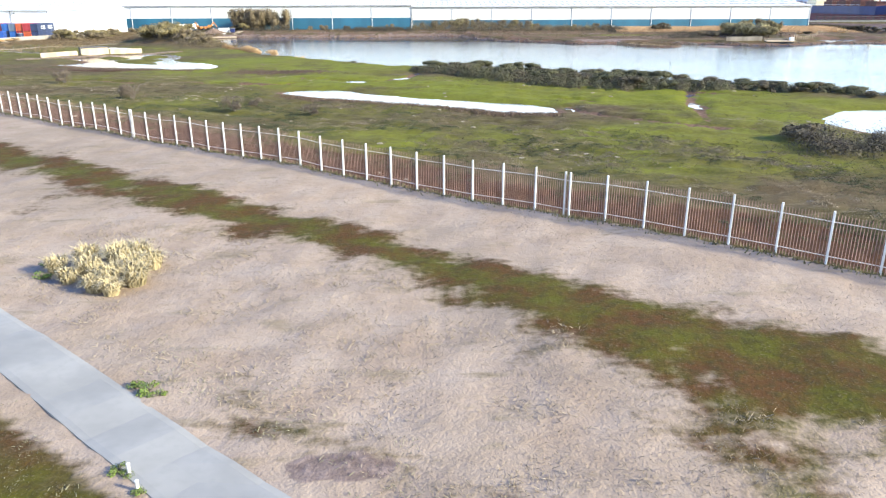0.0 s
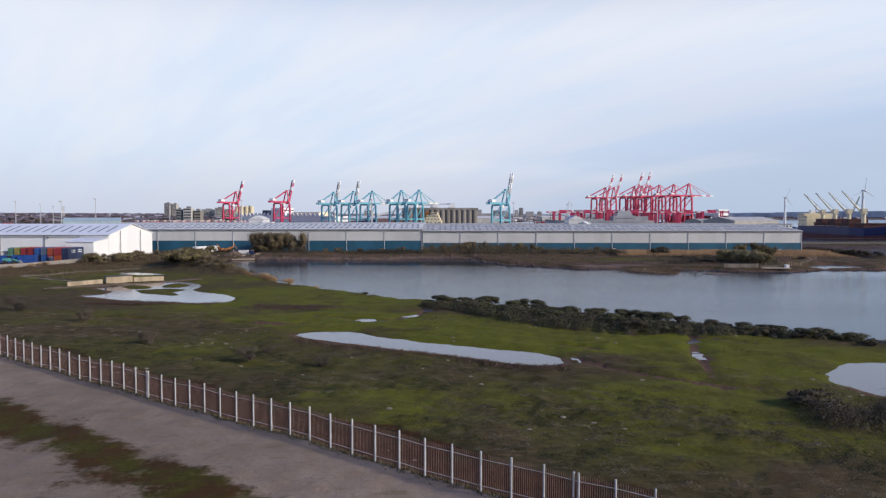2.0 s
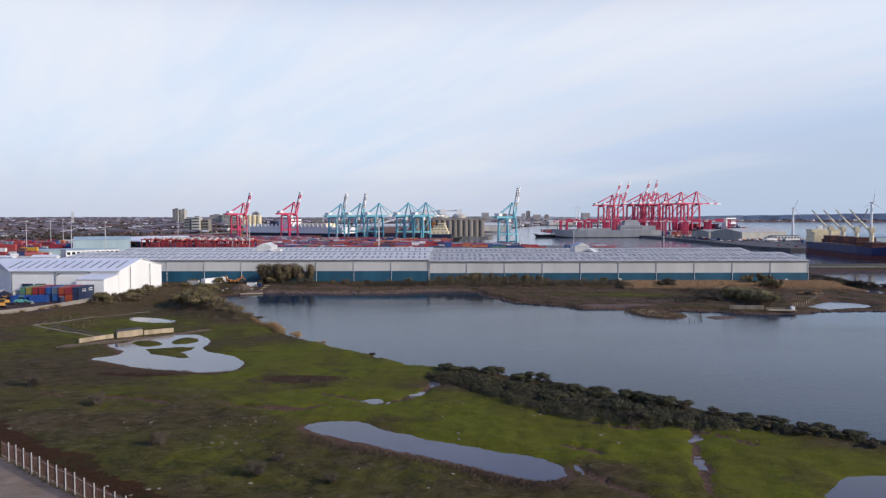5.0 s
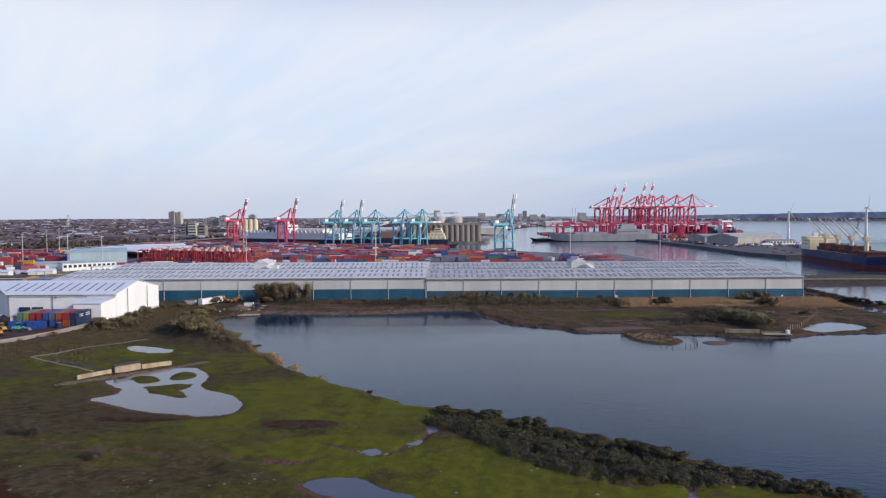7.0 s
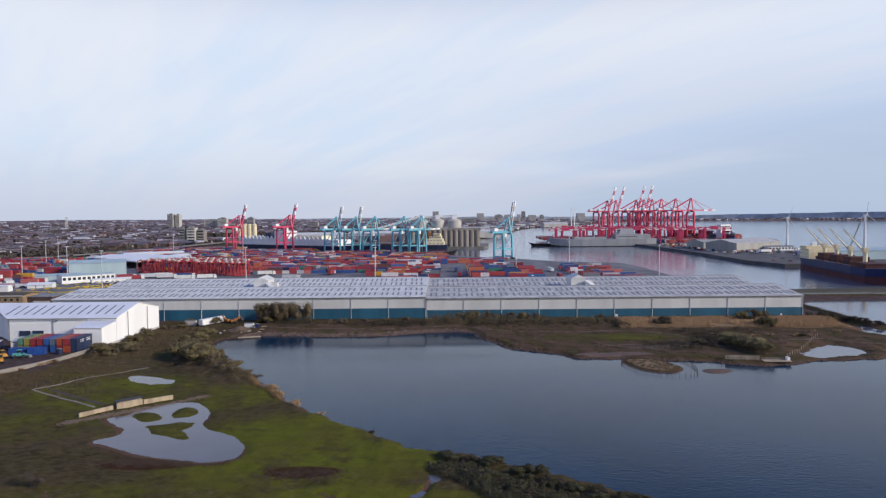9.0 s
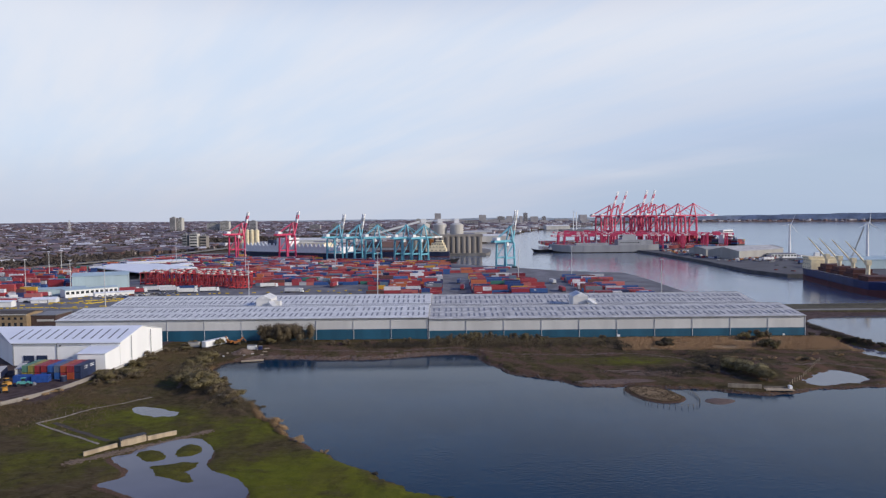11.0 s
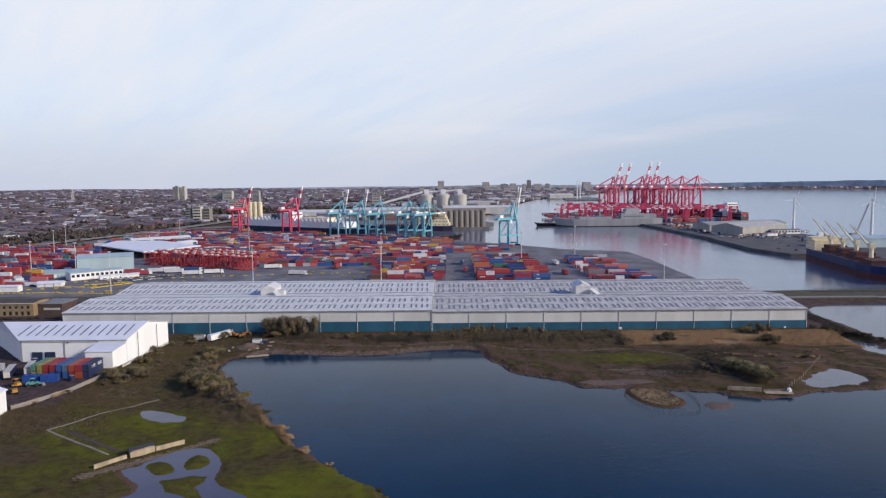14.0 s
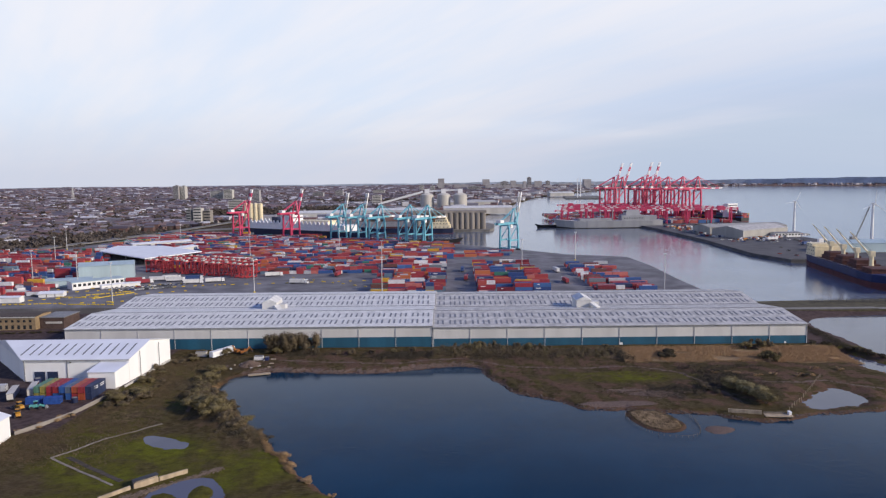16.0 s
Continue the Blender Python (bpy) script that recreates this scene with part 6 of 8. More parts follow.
def belt(line, depth, count, kinds, lo, hi, tall=1.0, group=""):
    """Bushes scattered along a line."""
    lens = [math.hypot(b[0] - a[0], b[1] - a[1]) for a, b in zip(line, line[1:])]
    for i in range(count):
        d = (i + plant_rng.uniform(0.1, 0.9)) / count * sum(lens)
        k = 0
        while d > lens[k] and k < len(lens) - 1:
            d -= lens[k]
            k += 1
        f = d / lens[k]
        x = line[k][0] + (line[k + 1][0] - line[k][0]) * f + plant_rng.uniform(-depth, depth)
        y = line[k][1] + (line[k + 1][1] - line[k][1]) * f + plant_rng.uniform(-depth, depth)
        if height(x, y) > LAKE_Z + 0.1:
            shrub(plant_rng.choice(kinds), x, y, plant_rng.uniform(lo, hi), tall, group)


HEDGE = "shore hedge"
belt([(-2, 146), (8, 143), (16, 136), (26, 127), (34, 120), (40, 114)], 2.6, 34, ["grey", "grey", "dark"], 0.55, 0.9, 0.9, HEDGE)
belt([(4, 137), (13, 130), (22, 120), (30, 112), (36, 109)], 2.2, 20, ["grey", "grey", "dark"], 0.7, 1.05, 0.8, HEDGE)
belt([(38, 113), (46, 109), (54, 103.5), (62, 98), (80, 87)], 1.7, 44, ["dark", "grey", "dark"], 0.32, 0.85, 0.75, HEDGE)
belt([(-12, 160), (-22, 171), (-30, 179.5), (-44, 196), (-50, 207), (-58, 219)], 0.7, 14, ["reed", "reed", "dark"], 0.4, 0.9, 0.8)
belt([(-66, 234), (-78, 250), (-92, 268), (-101, 284), (-104, 300)], 4.5, 32, ["olive", "willow", "olive"], 0.8, 1.5, 0.85)
for x, y, s_, tall_, kd in ((-94, 253, 2.1, 0.85, "olive"), (-89, 248, 2.0, 0.9, "olive"), (-97.5, 258.5, 1.8, 0.9, "willow"), (-84, 243.5, 1.8, 0.8, "olive"), (-91.5, 257, 1.6, 0.9, "willow"), (-79, 238.5, 1.6, 0.75, "willow"), (-86, 249.5, 1.6, 0.85, "willow"),
                            (-74, 233, 1.5, 0.7, "willow"), (-99, 267, 1.6, 0.8, "olive"), (-95.5, 264, 1.4, 0.8, "willow"), (-69, 227.5, 1.3, 0.7, "willow"), (-101, 275, 1.3, 0.8, "olive"), (-127, 264, 1.5, 0.75, "willow"), (-123, 270, 1.6, 0.7, "olive"), (-119, 267, 1.2, 0.7, "willow")):
    shrub(kd, x, y, s_, tall_, "bushes of the lake bank")
belt([(-60, 224), (-72, 242), (-84, 258)], 2.0, 22, ["willow", "dark"], 0.7, 1.1, 0.7)
belt([(-98, 284), (-94, 272), (-88, 263), (-80, 251)], 1.0, 12, ["reed"], 0.7, 1.2, 1.0)
belt([(-58, 222), (-55, 215), (-49, 206), (-44, 197), (-40, 190)], 0.9, 14, ["reed"], 0.8, 1.3, 1.0)
belt([(-28, 177.5), (-24, 174)], 0.5, 4, ["reed"], 0.6, 0.9, 0.9)
belt([(-128, 250), (-124, 275), (-128, 300), (-124, 326)], 5, 26, ["willow", "olive"], 0.6, 1.1, 0.7)
belt([(-258, 381), (-200, 384)], 1.0, 22, ["dark"], 0.5, 0.8, 0.8, "hedge before the brick office")
belt([(-128, 258), (-132, 268)], 2, 5, ["olive"], 0.8, 1.1)
belt([(-125, 330), (-100, 332), (-80, 330)], 2.5, 10, ["dark", "olive"], 0.6, 1.0)
belt([(-88, 335), (-70, 336)], 2.2, 11, ["willow"], 1.3, 2.0, 1.45)
belt([(-66, 330), (-36, 330)], 1.5, 5, ["willow"], 0.7, 1.0, 0.8)
belt([(-34, 332), (-8, 332), (30, 334), (76, 333)], 3.0, 14, ["willow", "dark", "olive"], 0.5, 0.95, 0.9)
belt([(-6, 331), (20, 331), (44, 332)], 1.8, 18, ["willow", "willow", "olive"], 0.7, 1.15, 1.3)
belt([(96, 318), (101, 322)], 2.0, 6, ["dark"], 0.9, 1.3, 1.2)
belt([(138, 334), (154, 335)], 2.0, 7, ["willow", "olive"], 0.7, 1.1, 1.25)
belt([(140, 316), (147, 312)], 1.4, 5, ["willow", "olive"], 0.8, 1.3, 1.3)
belt([(97, 276), (102, 270), (105, 264)], 2.5, 9, ["willow", "dark", "dark"], 0.6, 1.0, 0.6)
belt([(109, 272), (112, 265), (115, 258), (116, 253)], 1.5, 10, ["sallow", "sallow", "olive"], 1.1, 1.5, 1.05)
belt([(96, 300), (140, 290), (170, 300)], 4, 18, ["dark", "reed"], 0.5, 0.9, 0.7)
belt([(178, 345), (196, 322), (204, 304)], 2.0, 14, ["dark"], 0.7, 1.2, 0.9)
belt([(-145, 232), (-138, 246)], 3, 10, ["dark", "reed"], 0.5, 0.9, 0.7)
belt([(34, 66), (38, 61), (46, 62), (56, 63)], 2.0, 14, ["dark", "twig", "twig"], 0.7, 1.1, 0.75, "thicket by the round pool")
for x, y, s, kd in ((-40, 97.5, 1.25, "twig"), (-79, 132, 1.7, "twig"), (-59.5, 119, 1.25, "twig"), (-23.5, 86, 1.1, "twig"), (-14, 84, 0.8, "twig"), (-22, 91, 0.6, "twig")):
    shrub(kd, x, y, s, 1.0, "lone bushes in the meadow")


# ---- grasses ----
def blades(name, label, mat, count, place, tall, wide, seed, lean=0.35, per=1):
    b = Build(mat)
    r = random.Random(seed)
    made = 0
    while made < count:
        spot = place(r)
        if spot is None:
            continue
        made += 1
        x0, y0, k = spot
        for _ in range(per):
            x, y = x0 + r.gauss(0, 0.06 * per**0.5) * (1 if per > 1 else 0), y0 + r.gauss(0, 0.06 * per**0.5) * (1 if per > 1 else 0)
            z = height(x, y) - 0.02
            a, h = r.uniform(0, 6.283), tall * k * r.uniform(0.5, 1.2)
            dx, dy = math.cos(a), math.sin(a)
            l = h * r.uniform(0.1, lean * 2)
            c = r.uniform(0, 6.283)
            lx, ly = math.cos(c) * l, math.sin(c) * l
            w = wide * r.uniform(0.6, 1.3)
            b.face([(x - dx * w, y - dy * w, z), (x + dx * w, y + dy * w, z), (x + dx * w * 0.5 + lx * 0.5, y + dy * w * 0.5 + ly * 0.5, z + h * 0.65), (x + lx, y + ly, z + h)])
    return single(name, b, label, "grass", kind="stuff")


def on_sand(r):
    x, y = r.uniform(-48, 26), r.uniform(9, 80)
    d = fence_way(x, y)
    if d < 0.3 or d > 28.3 or -4.6 < x < -0.2 and 16 < y < 18.4 or abs(x) > 0.75 * y + 4 or (d > 8.6 and d < 14.5 + 0.14 * max(0, x)):
        return None
    if r.random() < min(0.8, max(0, (y - 20) / 70)):
        return None
    m = noise.noise((x * 0.25, y * 0.25, 1.5)) + 0.35 * noise.noise((x * 1.1, y * 1.1, 7.5))
    if m < -0.18 + r.uniform(-0.2, 0.2) or near_road(x, y) < 1.4:
        return None
    return x, y, 1.0 + 0.8 * max(0, m)


def near_road(x, y):
    best = 1e9
    for (ax, ay), (bx, by) in zip(ROAD_LINE, ROAD_LINE[1:]):
        ex, ey = bx - ax, by - ay
        t = min(1, max(0, ((x - ax) * ex + (y - ay) * ey) / (ex * ex + ey * ey)))
        best = min(best, math.hypot(x - ax - t * ex, y - ay - t * ey))
    return best


def on_meadow(r):
    x, y = r.uniform(-75, 60), r.uniform(30, 135)
    d = fence_way(x, y)
    if d > -5 - r.uniform(0, 5) or abs(x) > 0.68 * y or height(x, y) < POOL_Z + 0.12:
        return None
    m = noise.noise((x * 0.09, y * 0.14, 4.5)) + 0.5 * noise.noise((x * 0.5, y * 0.5, 2.5))
    lushness = min(1.0, max(0.0, (y - 78) / 18)) * (1 if x > -28 else 0.3)
    if m < -0.05 + 0.42 * lushness:
        return None
    return x, y, 0.8 + 0.9 * max(0, m)


def pool_edge(r):
    line = r.choice(([(-21, 101.5), (-10, 95.0), (2, 88.5), (8, 84.2), (14, 83.2)], [(-21, 101.5), (-10, 95.0), (2, 88.5), (8, 84.2), (14, 83.2)], [(-77, 153.5), (-67, 147.5), (-55, 143.5), (-46, 144)]))
    k = r.randrange(len(line) - 1)
    f = r.random()
    x = line[k][0] + (line[k + 1][0] - line[k][0]) * f + r.gauss(0, 0.7)
    y = line[k][1] + (line[k + 1][1] - line[k][1]) * f + r.gauss(0, 0.9)
    return (x, y, r.uniform(0.6, 1.2)) if height(x, y) > POOL_Z - 0.05 else None


def at_fence(r):
    x = r.uniform(-55, 25)
    off_ = r.gauss(0.1, 0.28)
    y = 46.8 - 0.757 * x - off_ / 0.797
    return x, y, r.uniform(0.5, 1.3)


blades("dry_grass", "short pale dry grass over sandy soil", DRY, 20000, on_sand, 0.08, 0.009, 5, 1.0)
blades("rough_grass", "rough olive and straw meadow grass", SCRUB, 20000, on_meadow, 0.15, 0.026, 6, 1.0)
blades("rushes", "red-brown rushes along the pool edges", RUSH, 9000, pool_edge, 0.34, 0.035, 17, 0.6)
blades("fence_weeds", "dark green weeds along the fence foot", SCRUB, 2600, at_fence, 0.24, 0.05, 7, 0.5)


def low_scrub(name, label, mat, clumps, place, reach, tall, leaf, per, seed):
    """Low uneven heath: clumps of small leaves close over the ground."""
    b, r = Build(mat), random.Random(seed)
    made = 0
    while made < clumps:
        spot = place(r)
        if spot is None:
            continue
        made += 1
        x0, y0, k = spot
        for _ in range(per):
            a, q = r.uniform(0, 6.283), r.random() ** 0.6
            x, y = x0 + q * reach * k * math.cos(a), y0 + q * reach * k * math.sin(a)
            p = Vector((x, y, height(x, y) + tall * k * (1 - q * q) * r.uniform(0.4, 1.05) + 0.03))
            facing = Vector((math.cos(a) * q + r.gauss(0, 0.3), math.sin(a) * q + r.gauss(0, 0.3), 0.7)).normalized()
            u = facing.orthogonal().normalized()
            u.rotate(Quaternion(facing, r.uniform(0, 6.283)))
            v = facing.cross(u) * leaf * r.uniform(0.5, 1.1)
            u = u * leaf * r.uniform(0.7, 1.4)
            b.face([p - u - v * 0.6, p + u * 0.3 - v, p + u + v * 0.5, p - u * 0.2 + v])
    return single(name, b, label, "scrub", kind="stuff")


def heath_spot(r):
    x, y = r.uniform(-100, 45), r.uniform(38, 158)
    d = fence_way(x, y)
    if d > -8 or abs(x) > 0.7 * y or height(x, y) < POOL_Z + 0.15:
        return None
    belt_ = 1.0 if x < -30 or y < 84 + 0.25 * min(0, x) else 0.0
    m = noise.noise((x * 0.07, y * 0.12, 14.5)) + 0.5 * noise.noise((x * 0.4, y * 0.5, 12.5))
    if m < 0.10 + 0.8 * (1 - belt_) + r.uniform(-0.1, 0.1):
        return None
    return x, y, r.uniform(0.5, 1.2)


def straw_spot(r):
    x, y = r.uniform(-80, 45), r.uniform(40, 130)
    if fence_way(x, y) > -7 or abs(x) > 0.7 * y or height(x, y) < POOL_Z + 0.15:
        return None
    if noise.noise((x * 0.10, y * 0.14, 44.5)) + 0.6 * noise.noise((x * 0.5, y * 0.5, 42.5)) < (0.22 if x < -25 or y < 80 else 0.7):
        return None
    return x, y, r.uniform(0.5, 1.3)


def red_scrub_spot(r):
    x, y = (r.gauss(-29, 5.5), r.gauss(137, 2.2)) if r.random() < 0.5 else (r.gauss(-62, 7), r.gauss(145.0, 1.4))
    return (x, y, r.uniform(0.6, 1.2)) if height(x, y) > POOL_Z + 0.12 else None


# the shore hedge: a strip between a meadow side and a lake side
HEDGE_MEADOW = [(-4, 140.0), (4.1, 131.5), (10.9, 121), (17.5, 112.5), (25.5, 108), (37, 105.5), (46.2, 105.5), (53.5, 102), (61.8, 98), (80, 87)]
HEDGE_LAKE = [(-4, 142.5), (2, 144.0), (12.5, 135.5), (22.5, 129.5), (34.2, 118.5), (43, 110.5), (50, 107), (56, 103.8), (64, 99.4), (81, 88.2)]


def sand_tuft_spot(r):
    x, y = r.uniform(-22, 16), r.uniform(14, 48)
    d = fence_way(x, y)
    if not 13.5 < d < 25 or near_road(x, y) < 2.2 or noise.noise((x * 0.22, y * 0.3, 71.0)) < 0.0:
        return None
    return x, y, r.uniform(0.5, 1.3)


def verge_spot(r):
    x, y = r.uniform(-30, 8), r.uniform(9, 42)
    d = fence_way(x, y)
    if not (23.0 < d < 26.2 and x > -10 or d > 29.0 and x < -5) or near_road(x, y) < 1.75 or noise.noise((x * 0.5, y * 0.5, 81.0)) < -0.12:
        return None
    return x, y, r.uniform(0.5, 1.3)


blades("sand_tufts", "low bleached grass tufts on sandy ground", DRY, 900, sand_tuft_spot, 0.13, 0.010, 73, 0.9, 14)
blades("verge_tufts", "low grey-green tufts on the road verge", PALE_TUFT, 900, verge_spot, 0.10, 0.010, 74, 0.9, 14)


def hedge_spot(r):
    k, f, g = r.randrange(len(HEDGE_MEADOW) - 1), r.random(), r.random()
    p = [a + (b_ - a) * f for a, b_ in zip(HEDGE_MEADOW[k], HEDGE_MEADOW[k + 1])]
    q = [a + (b_ - a) * f for a, b_ in zip(HEDGE_LAKE[k], HEDGE_LAKE[k + 1])]
    x, y = p[0] + (q[0] - p[0]) * g, p[1] + (q[1] - p[1]) * g
    deep = math.hypot(q[0] - p[0], q[1] - p[1])
    if r.random() > deep / 12:
        return None
    x, y = x + r.gauss(0, 0.4), y + r.gauss(0, 0.4)
    n = 0.75 + 0.5 * noise.noise((x * 0.35, y * 0.35, 20.0))
    size = min(1.0, 0.35 + deep / 14) * (0.62 + 0.38 * math.sin(math.pi * min(1, g + 0.15)))
    return (x, y, n * size * 1.15) if height(x, y) > LAKE_Z + 0.15 else None


low_scrub("hedge_thicket", "dense dark olive scrub filling the shore hedge", LEAF_GREY, 620, hedge_spot, 1.5, 1.75, 0.085, 110, 61)
low_scrub("hedge_undergrowth", "brown bramble undergrowth in the shore hedge", LEAF_DARK, 360, hedge_spot, 1.5, 1.65, 0.085, 110, 62)
low_scrub("heath_scrub", "low pinkish brown heath scrub in the meadow", SCRUB_PINK, 620, heath_spot, 1.5, 0.20, 0.030, 62, 63)


def heath_band_spot(r):
    line = HEATH_BAND[r.randrange(len(HEATH_BAND))]
    k, f = r.randrange(len(line) - 1), r.random()
    x, y = [a + (b_ - a) * f for a, b_ in zip(line[k], line[k + 1])]
    return x + r.gauss(0, 1.3), y + r.gauss(0, 1.5), r.uniform(0.4, 1.0)


HEATH_BAND = [[(3.7, 76.2), (12.3, 71.2), (18.7, 66.9), (24.1, 62.6), (28.2, 59.2), (33, 54)], [(18, 63), (24, 58.5), (30, 53)], [(-14, 92), (-4, 86), (6, 80.5)], [(-2, 68), (8, 62), (16, 56)], [(-70, 112), (-52, 104), (-36, 100)]]
low_scrub("heath_band", "pinkish brown heather bands across rough grass", SCRUB_PINK, 420, heath_band_spot, 1.1, 0.34, 0.035, 70, 84)
def meadow_clump_spot(r):
    x, y = r.uniform(-60, 52), r.uniform(28, 104)
    d = fence_way(x, y)
    if d > -3.5 or d < -30 or height(x, y) < POOL_Z + 0.12 or abs(x) > 0.72 * y + 3:
        return None
    if noise.noise((x * 0.16, y * 0.26, 17.5)) + 0.5 * noise.noise((x * 0.6, y * 0.6, 3.5)) < 0.05:
        return None
    return x, y, r.uniform(0.4, 1.3)


low_scrub("meadow_clumps", "low dark green clumps of rush and moss in rough grass", CLUMP, 1700, meadow_clump_spot, 0.7, 0.15, 0.034, 52, 88)
low_scrub("straw_tufts", "bleached straw patches in rough meadow grass", DRY, 420, straw_spot, 0.9, 0.10, 0.03, 60, 64)
low_scrub("red_scrub", "red-brown low scrub beside the pools", RUSH, 420, red_scrub_spot, 1.0, 0.4, 0.06, 40, 65)


def pool_thicket_spot(r):
    x, y = r.uniform(32, 62), r.gauss(62.5, 1.8)
    return (x, y + 0.08 * (x - 40), r.uniform(0.6, 1.2))


low_scrub("pool_thicket", "dark leafless thicket beside the round pool", LEAF_DARK, 130, pool_thicket_spot, 1.5, 2.1, 0.065, 150, 66)


def west_bank_spot(r):
    f = r.random()
    x, y = -64 - 42 * f + r.gauss(0, 4.5), 226 + 62 * f + r.gauss(0, 4.0)
    return (x, y, r.uniform(0.5, 1.25)) if height(x, y) > LAKE_Z + 0.25 else None


def west_slope_spot(r):
    x, y = r.uniform(-150, -88), r.uniform(206, 326)
    m = noise.noise((x * 0.06, y * 0.06, 54.5))
    return (x, y, r.uniform(0.5, 1.2)) if m > -0.25 + r.uniform(-0.1, 0.1) and x > (-134 + 0.05 * (y - 228) if y > 232 else -150) and y > (210.5 + 1.31 * (x + 123.6) if x < -101 else 241) else None


WEST_SHORE = [(-99, 287), (-94.3, 271), (-82, 253), (-70, 235), (-56, 221), (-49, 206), (-43.5, 195)]


def shore_reed_spot(r):
    k, f = r.randrange(len(WEST_SHORE) - 1), r.random()
    x, y = [a + (b_ - a) * f for a, b_ in zip(WEST_SHORE[k], WEST_SHORE[k + 1])]
    if noise.noise((x * 0.07, y * 0.07, 31.0)) < -0.22:
        return None
    for step in range(24):                                             # down to the water's edge
        if height(x - 3.4 + step * 0.3, y - 2.1 + step * 0.18) < LAKE_Z + 0.2:
            break
    q = step * 0.3 - 3.4 + r.gauss(-0.7, 0.45)
    x, y = x + q, y + 0.6 * q
    return (x, y, r.uniform(0.5, 1.1)) if height(x, y) > LAKE_Z - 0.1 else None


low_scrub("shore_reeds", "golden dry reeds along the lake shore", GOLD_REED, 360, shore_reed_spot, 1.15, 1.7, 0.085, 80, 72)


def north_bank_spot(r):
    x, y = r.uniform(-85, 180), r.gauss(326, 5)
    if x < -12 or height(x, y) < LAKE_Z + 0.4 or y > 338 or noise.noise((x * 0.05, y * 0.08, 64.5)) < -0.1 or 76 < x < 186 and 303 < y < 340:
        return None
    return x, y, r.uniform(0.4, 1.1)


low_scrub("bank_thicket", "dense olive willow scrub over the lake bank", LEAF_BRAMBLE, 520, west_bank_spot, 2.2, 2.0, 0.095, 110, 67)
low_scrub("bank_willow", "olive willow scrub over the lake bank", LEAF_OLIVE, 150, west_bank_spot, 2.0, 2.3, 0.10, 110, 77)
low_scrub("slope_scrub", "tan rough grass and scrub on the slope", TAN, 2900, west_slope_spot, 1.5, 1.0, 0.065, 62, 68)


def spit_spot(r):
    x, y = (r.gauss(112, 7), r.gauss(282, 7)) if r.random() < 0.6 else (r.gauss(88, 5), r.gauss(270, 4))
    return (x, y, r.uniform(0.5, 1.1)) if height(x, y) > LAKE_Z + 0.35 else None


def warehouse_thicket_spot(r):
    x = r.uniform(-9, 78)
    y = r.gauss(327, 2.6)
    k = 1.0 if x < 44 else 0.5
    return (x, y, k * r.uniform(0.55, 1.15)) if height(x, y) > LAKE_Z + 0.4 and y < 338 else None


def mound_spot(r):
    k = r.random()
    x, y = (r.gauss(-24, 8), r.gauss(325, 2.4)) if k < 0.4 else (r.gauss(-70, 6), r.gauss(329, 2.0)) if k < 0.5 else (r.gauss(79, 1.6), r.uniform(313, 335)) if k < 0.75 else (r.uniform(96, 136), r.gauss(302, 2.6)) if k < 0.83 else (r.gauss(112, 5), r.gauss(274, 8))
    return (x, y, r.uniform(0.5, 1.1)) if height(x, y) > LAKE_Z + 0.4 and y < 338 else None


def north_grass_spot(r):
    x, y = r.uniform(-84, 110), r.uniform(256, 336)
    if height(x, y) < LAKE_Z + 0.35 or noise.noise((x * 0.07, y * 0.10, 91.0)) < -0.15:
        return None
    return x, y, r.uniform(0.5, 1.2)


def islet_spot(r):
    x, y = r.uniform(60, 82), r.uniform(228, 252)
    return (x, y, r.uniform(0.5, 1.2)) if inside(x, y, islet) else None


low_scrub("warehouse_thicket", "tall brown and olive scrub before the warehouse", LEAF_BRAMBLE, 340, warehouse_thicket_spot, 2.5, 4.8, 0.11, 120, 78)
low_scrub("warehouse_willow", "olive tops of willow scrub before the warehouse", LEAF_OLIVE, 90, warehouse_thicket_spot, 2.0, 5.6, 0.10, 110, 79)
low_scrub("bramble_mound", "dark brown bramble mounds behind the lake", LEAF_DARK, 520, mound_spot, 2.2, 2.1, 0.11, 90, 80)
low_scrub("bank_tufts", "tan and brown tufted grass behind the lake", BANK_TAN, 1300, north_grass_spot, 1.6, 0.38, 0.075, 44, 81)
low_scrub("islet_tufts", "low beige grass tufts covering the islet", TAN, 420, islet_spot, 0.8, 0.42, 0.055, 44, 82)


def tidal_bank_spot(r):
    f = r.random()
    x, y = 193 - 6 * f + r.gauss(0, 2.2), 386 - 84 * f + r.gauss(0, 2)
    return (x, y, r.uniform(0.5, 1.1)) if height(x, y) > LAKE_Z + 0.15 else None


low_scrub("tidal_bank_scrub", "dark olive scrub along the tidal bank", LEAF_DARK, 200, tidal_bank_spot, 2.2, 1.4, 0.12, 80, 85)
low_scrub("spit_scrub", "dark brown bramble scrub on the lake spit", LEAF_DARK, 420, spit_spot, 2.0, 1.0, 0.11, 70, 70)
low_scrub("warehouse_scrub", "dark brown scrub before the warehouse", LEAF_DARK, 130, north_bank_spot, 2.2, 1.5, 0.13, 70, 69)


def reed_spot(r):
    k = r.random()
    x, y = (r.uniform(78, 144), r.uniform(312, 337)) if k < 0.6 else (r.uniform(146, 184), r.uniform(310, 336))
    if noise.noise((x * 0.06, y * 0.12, 9.0)) < -0.3:
        return None
    return x, y, 1.0


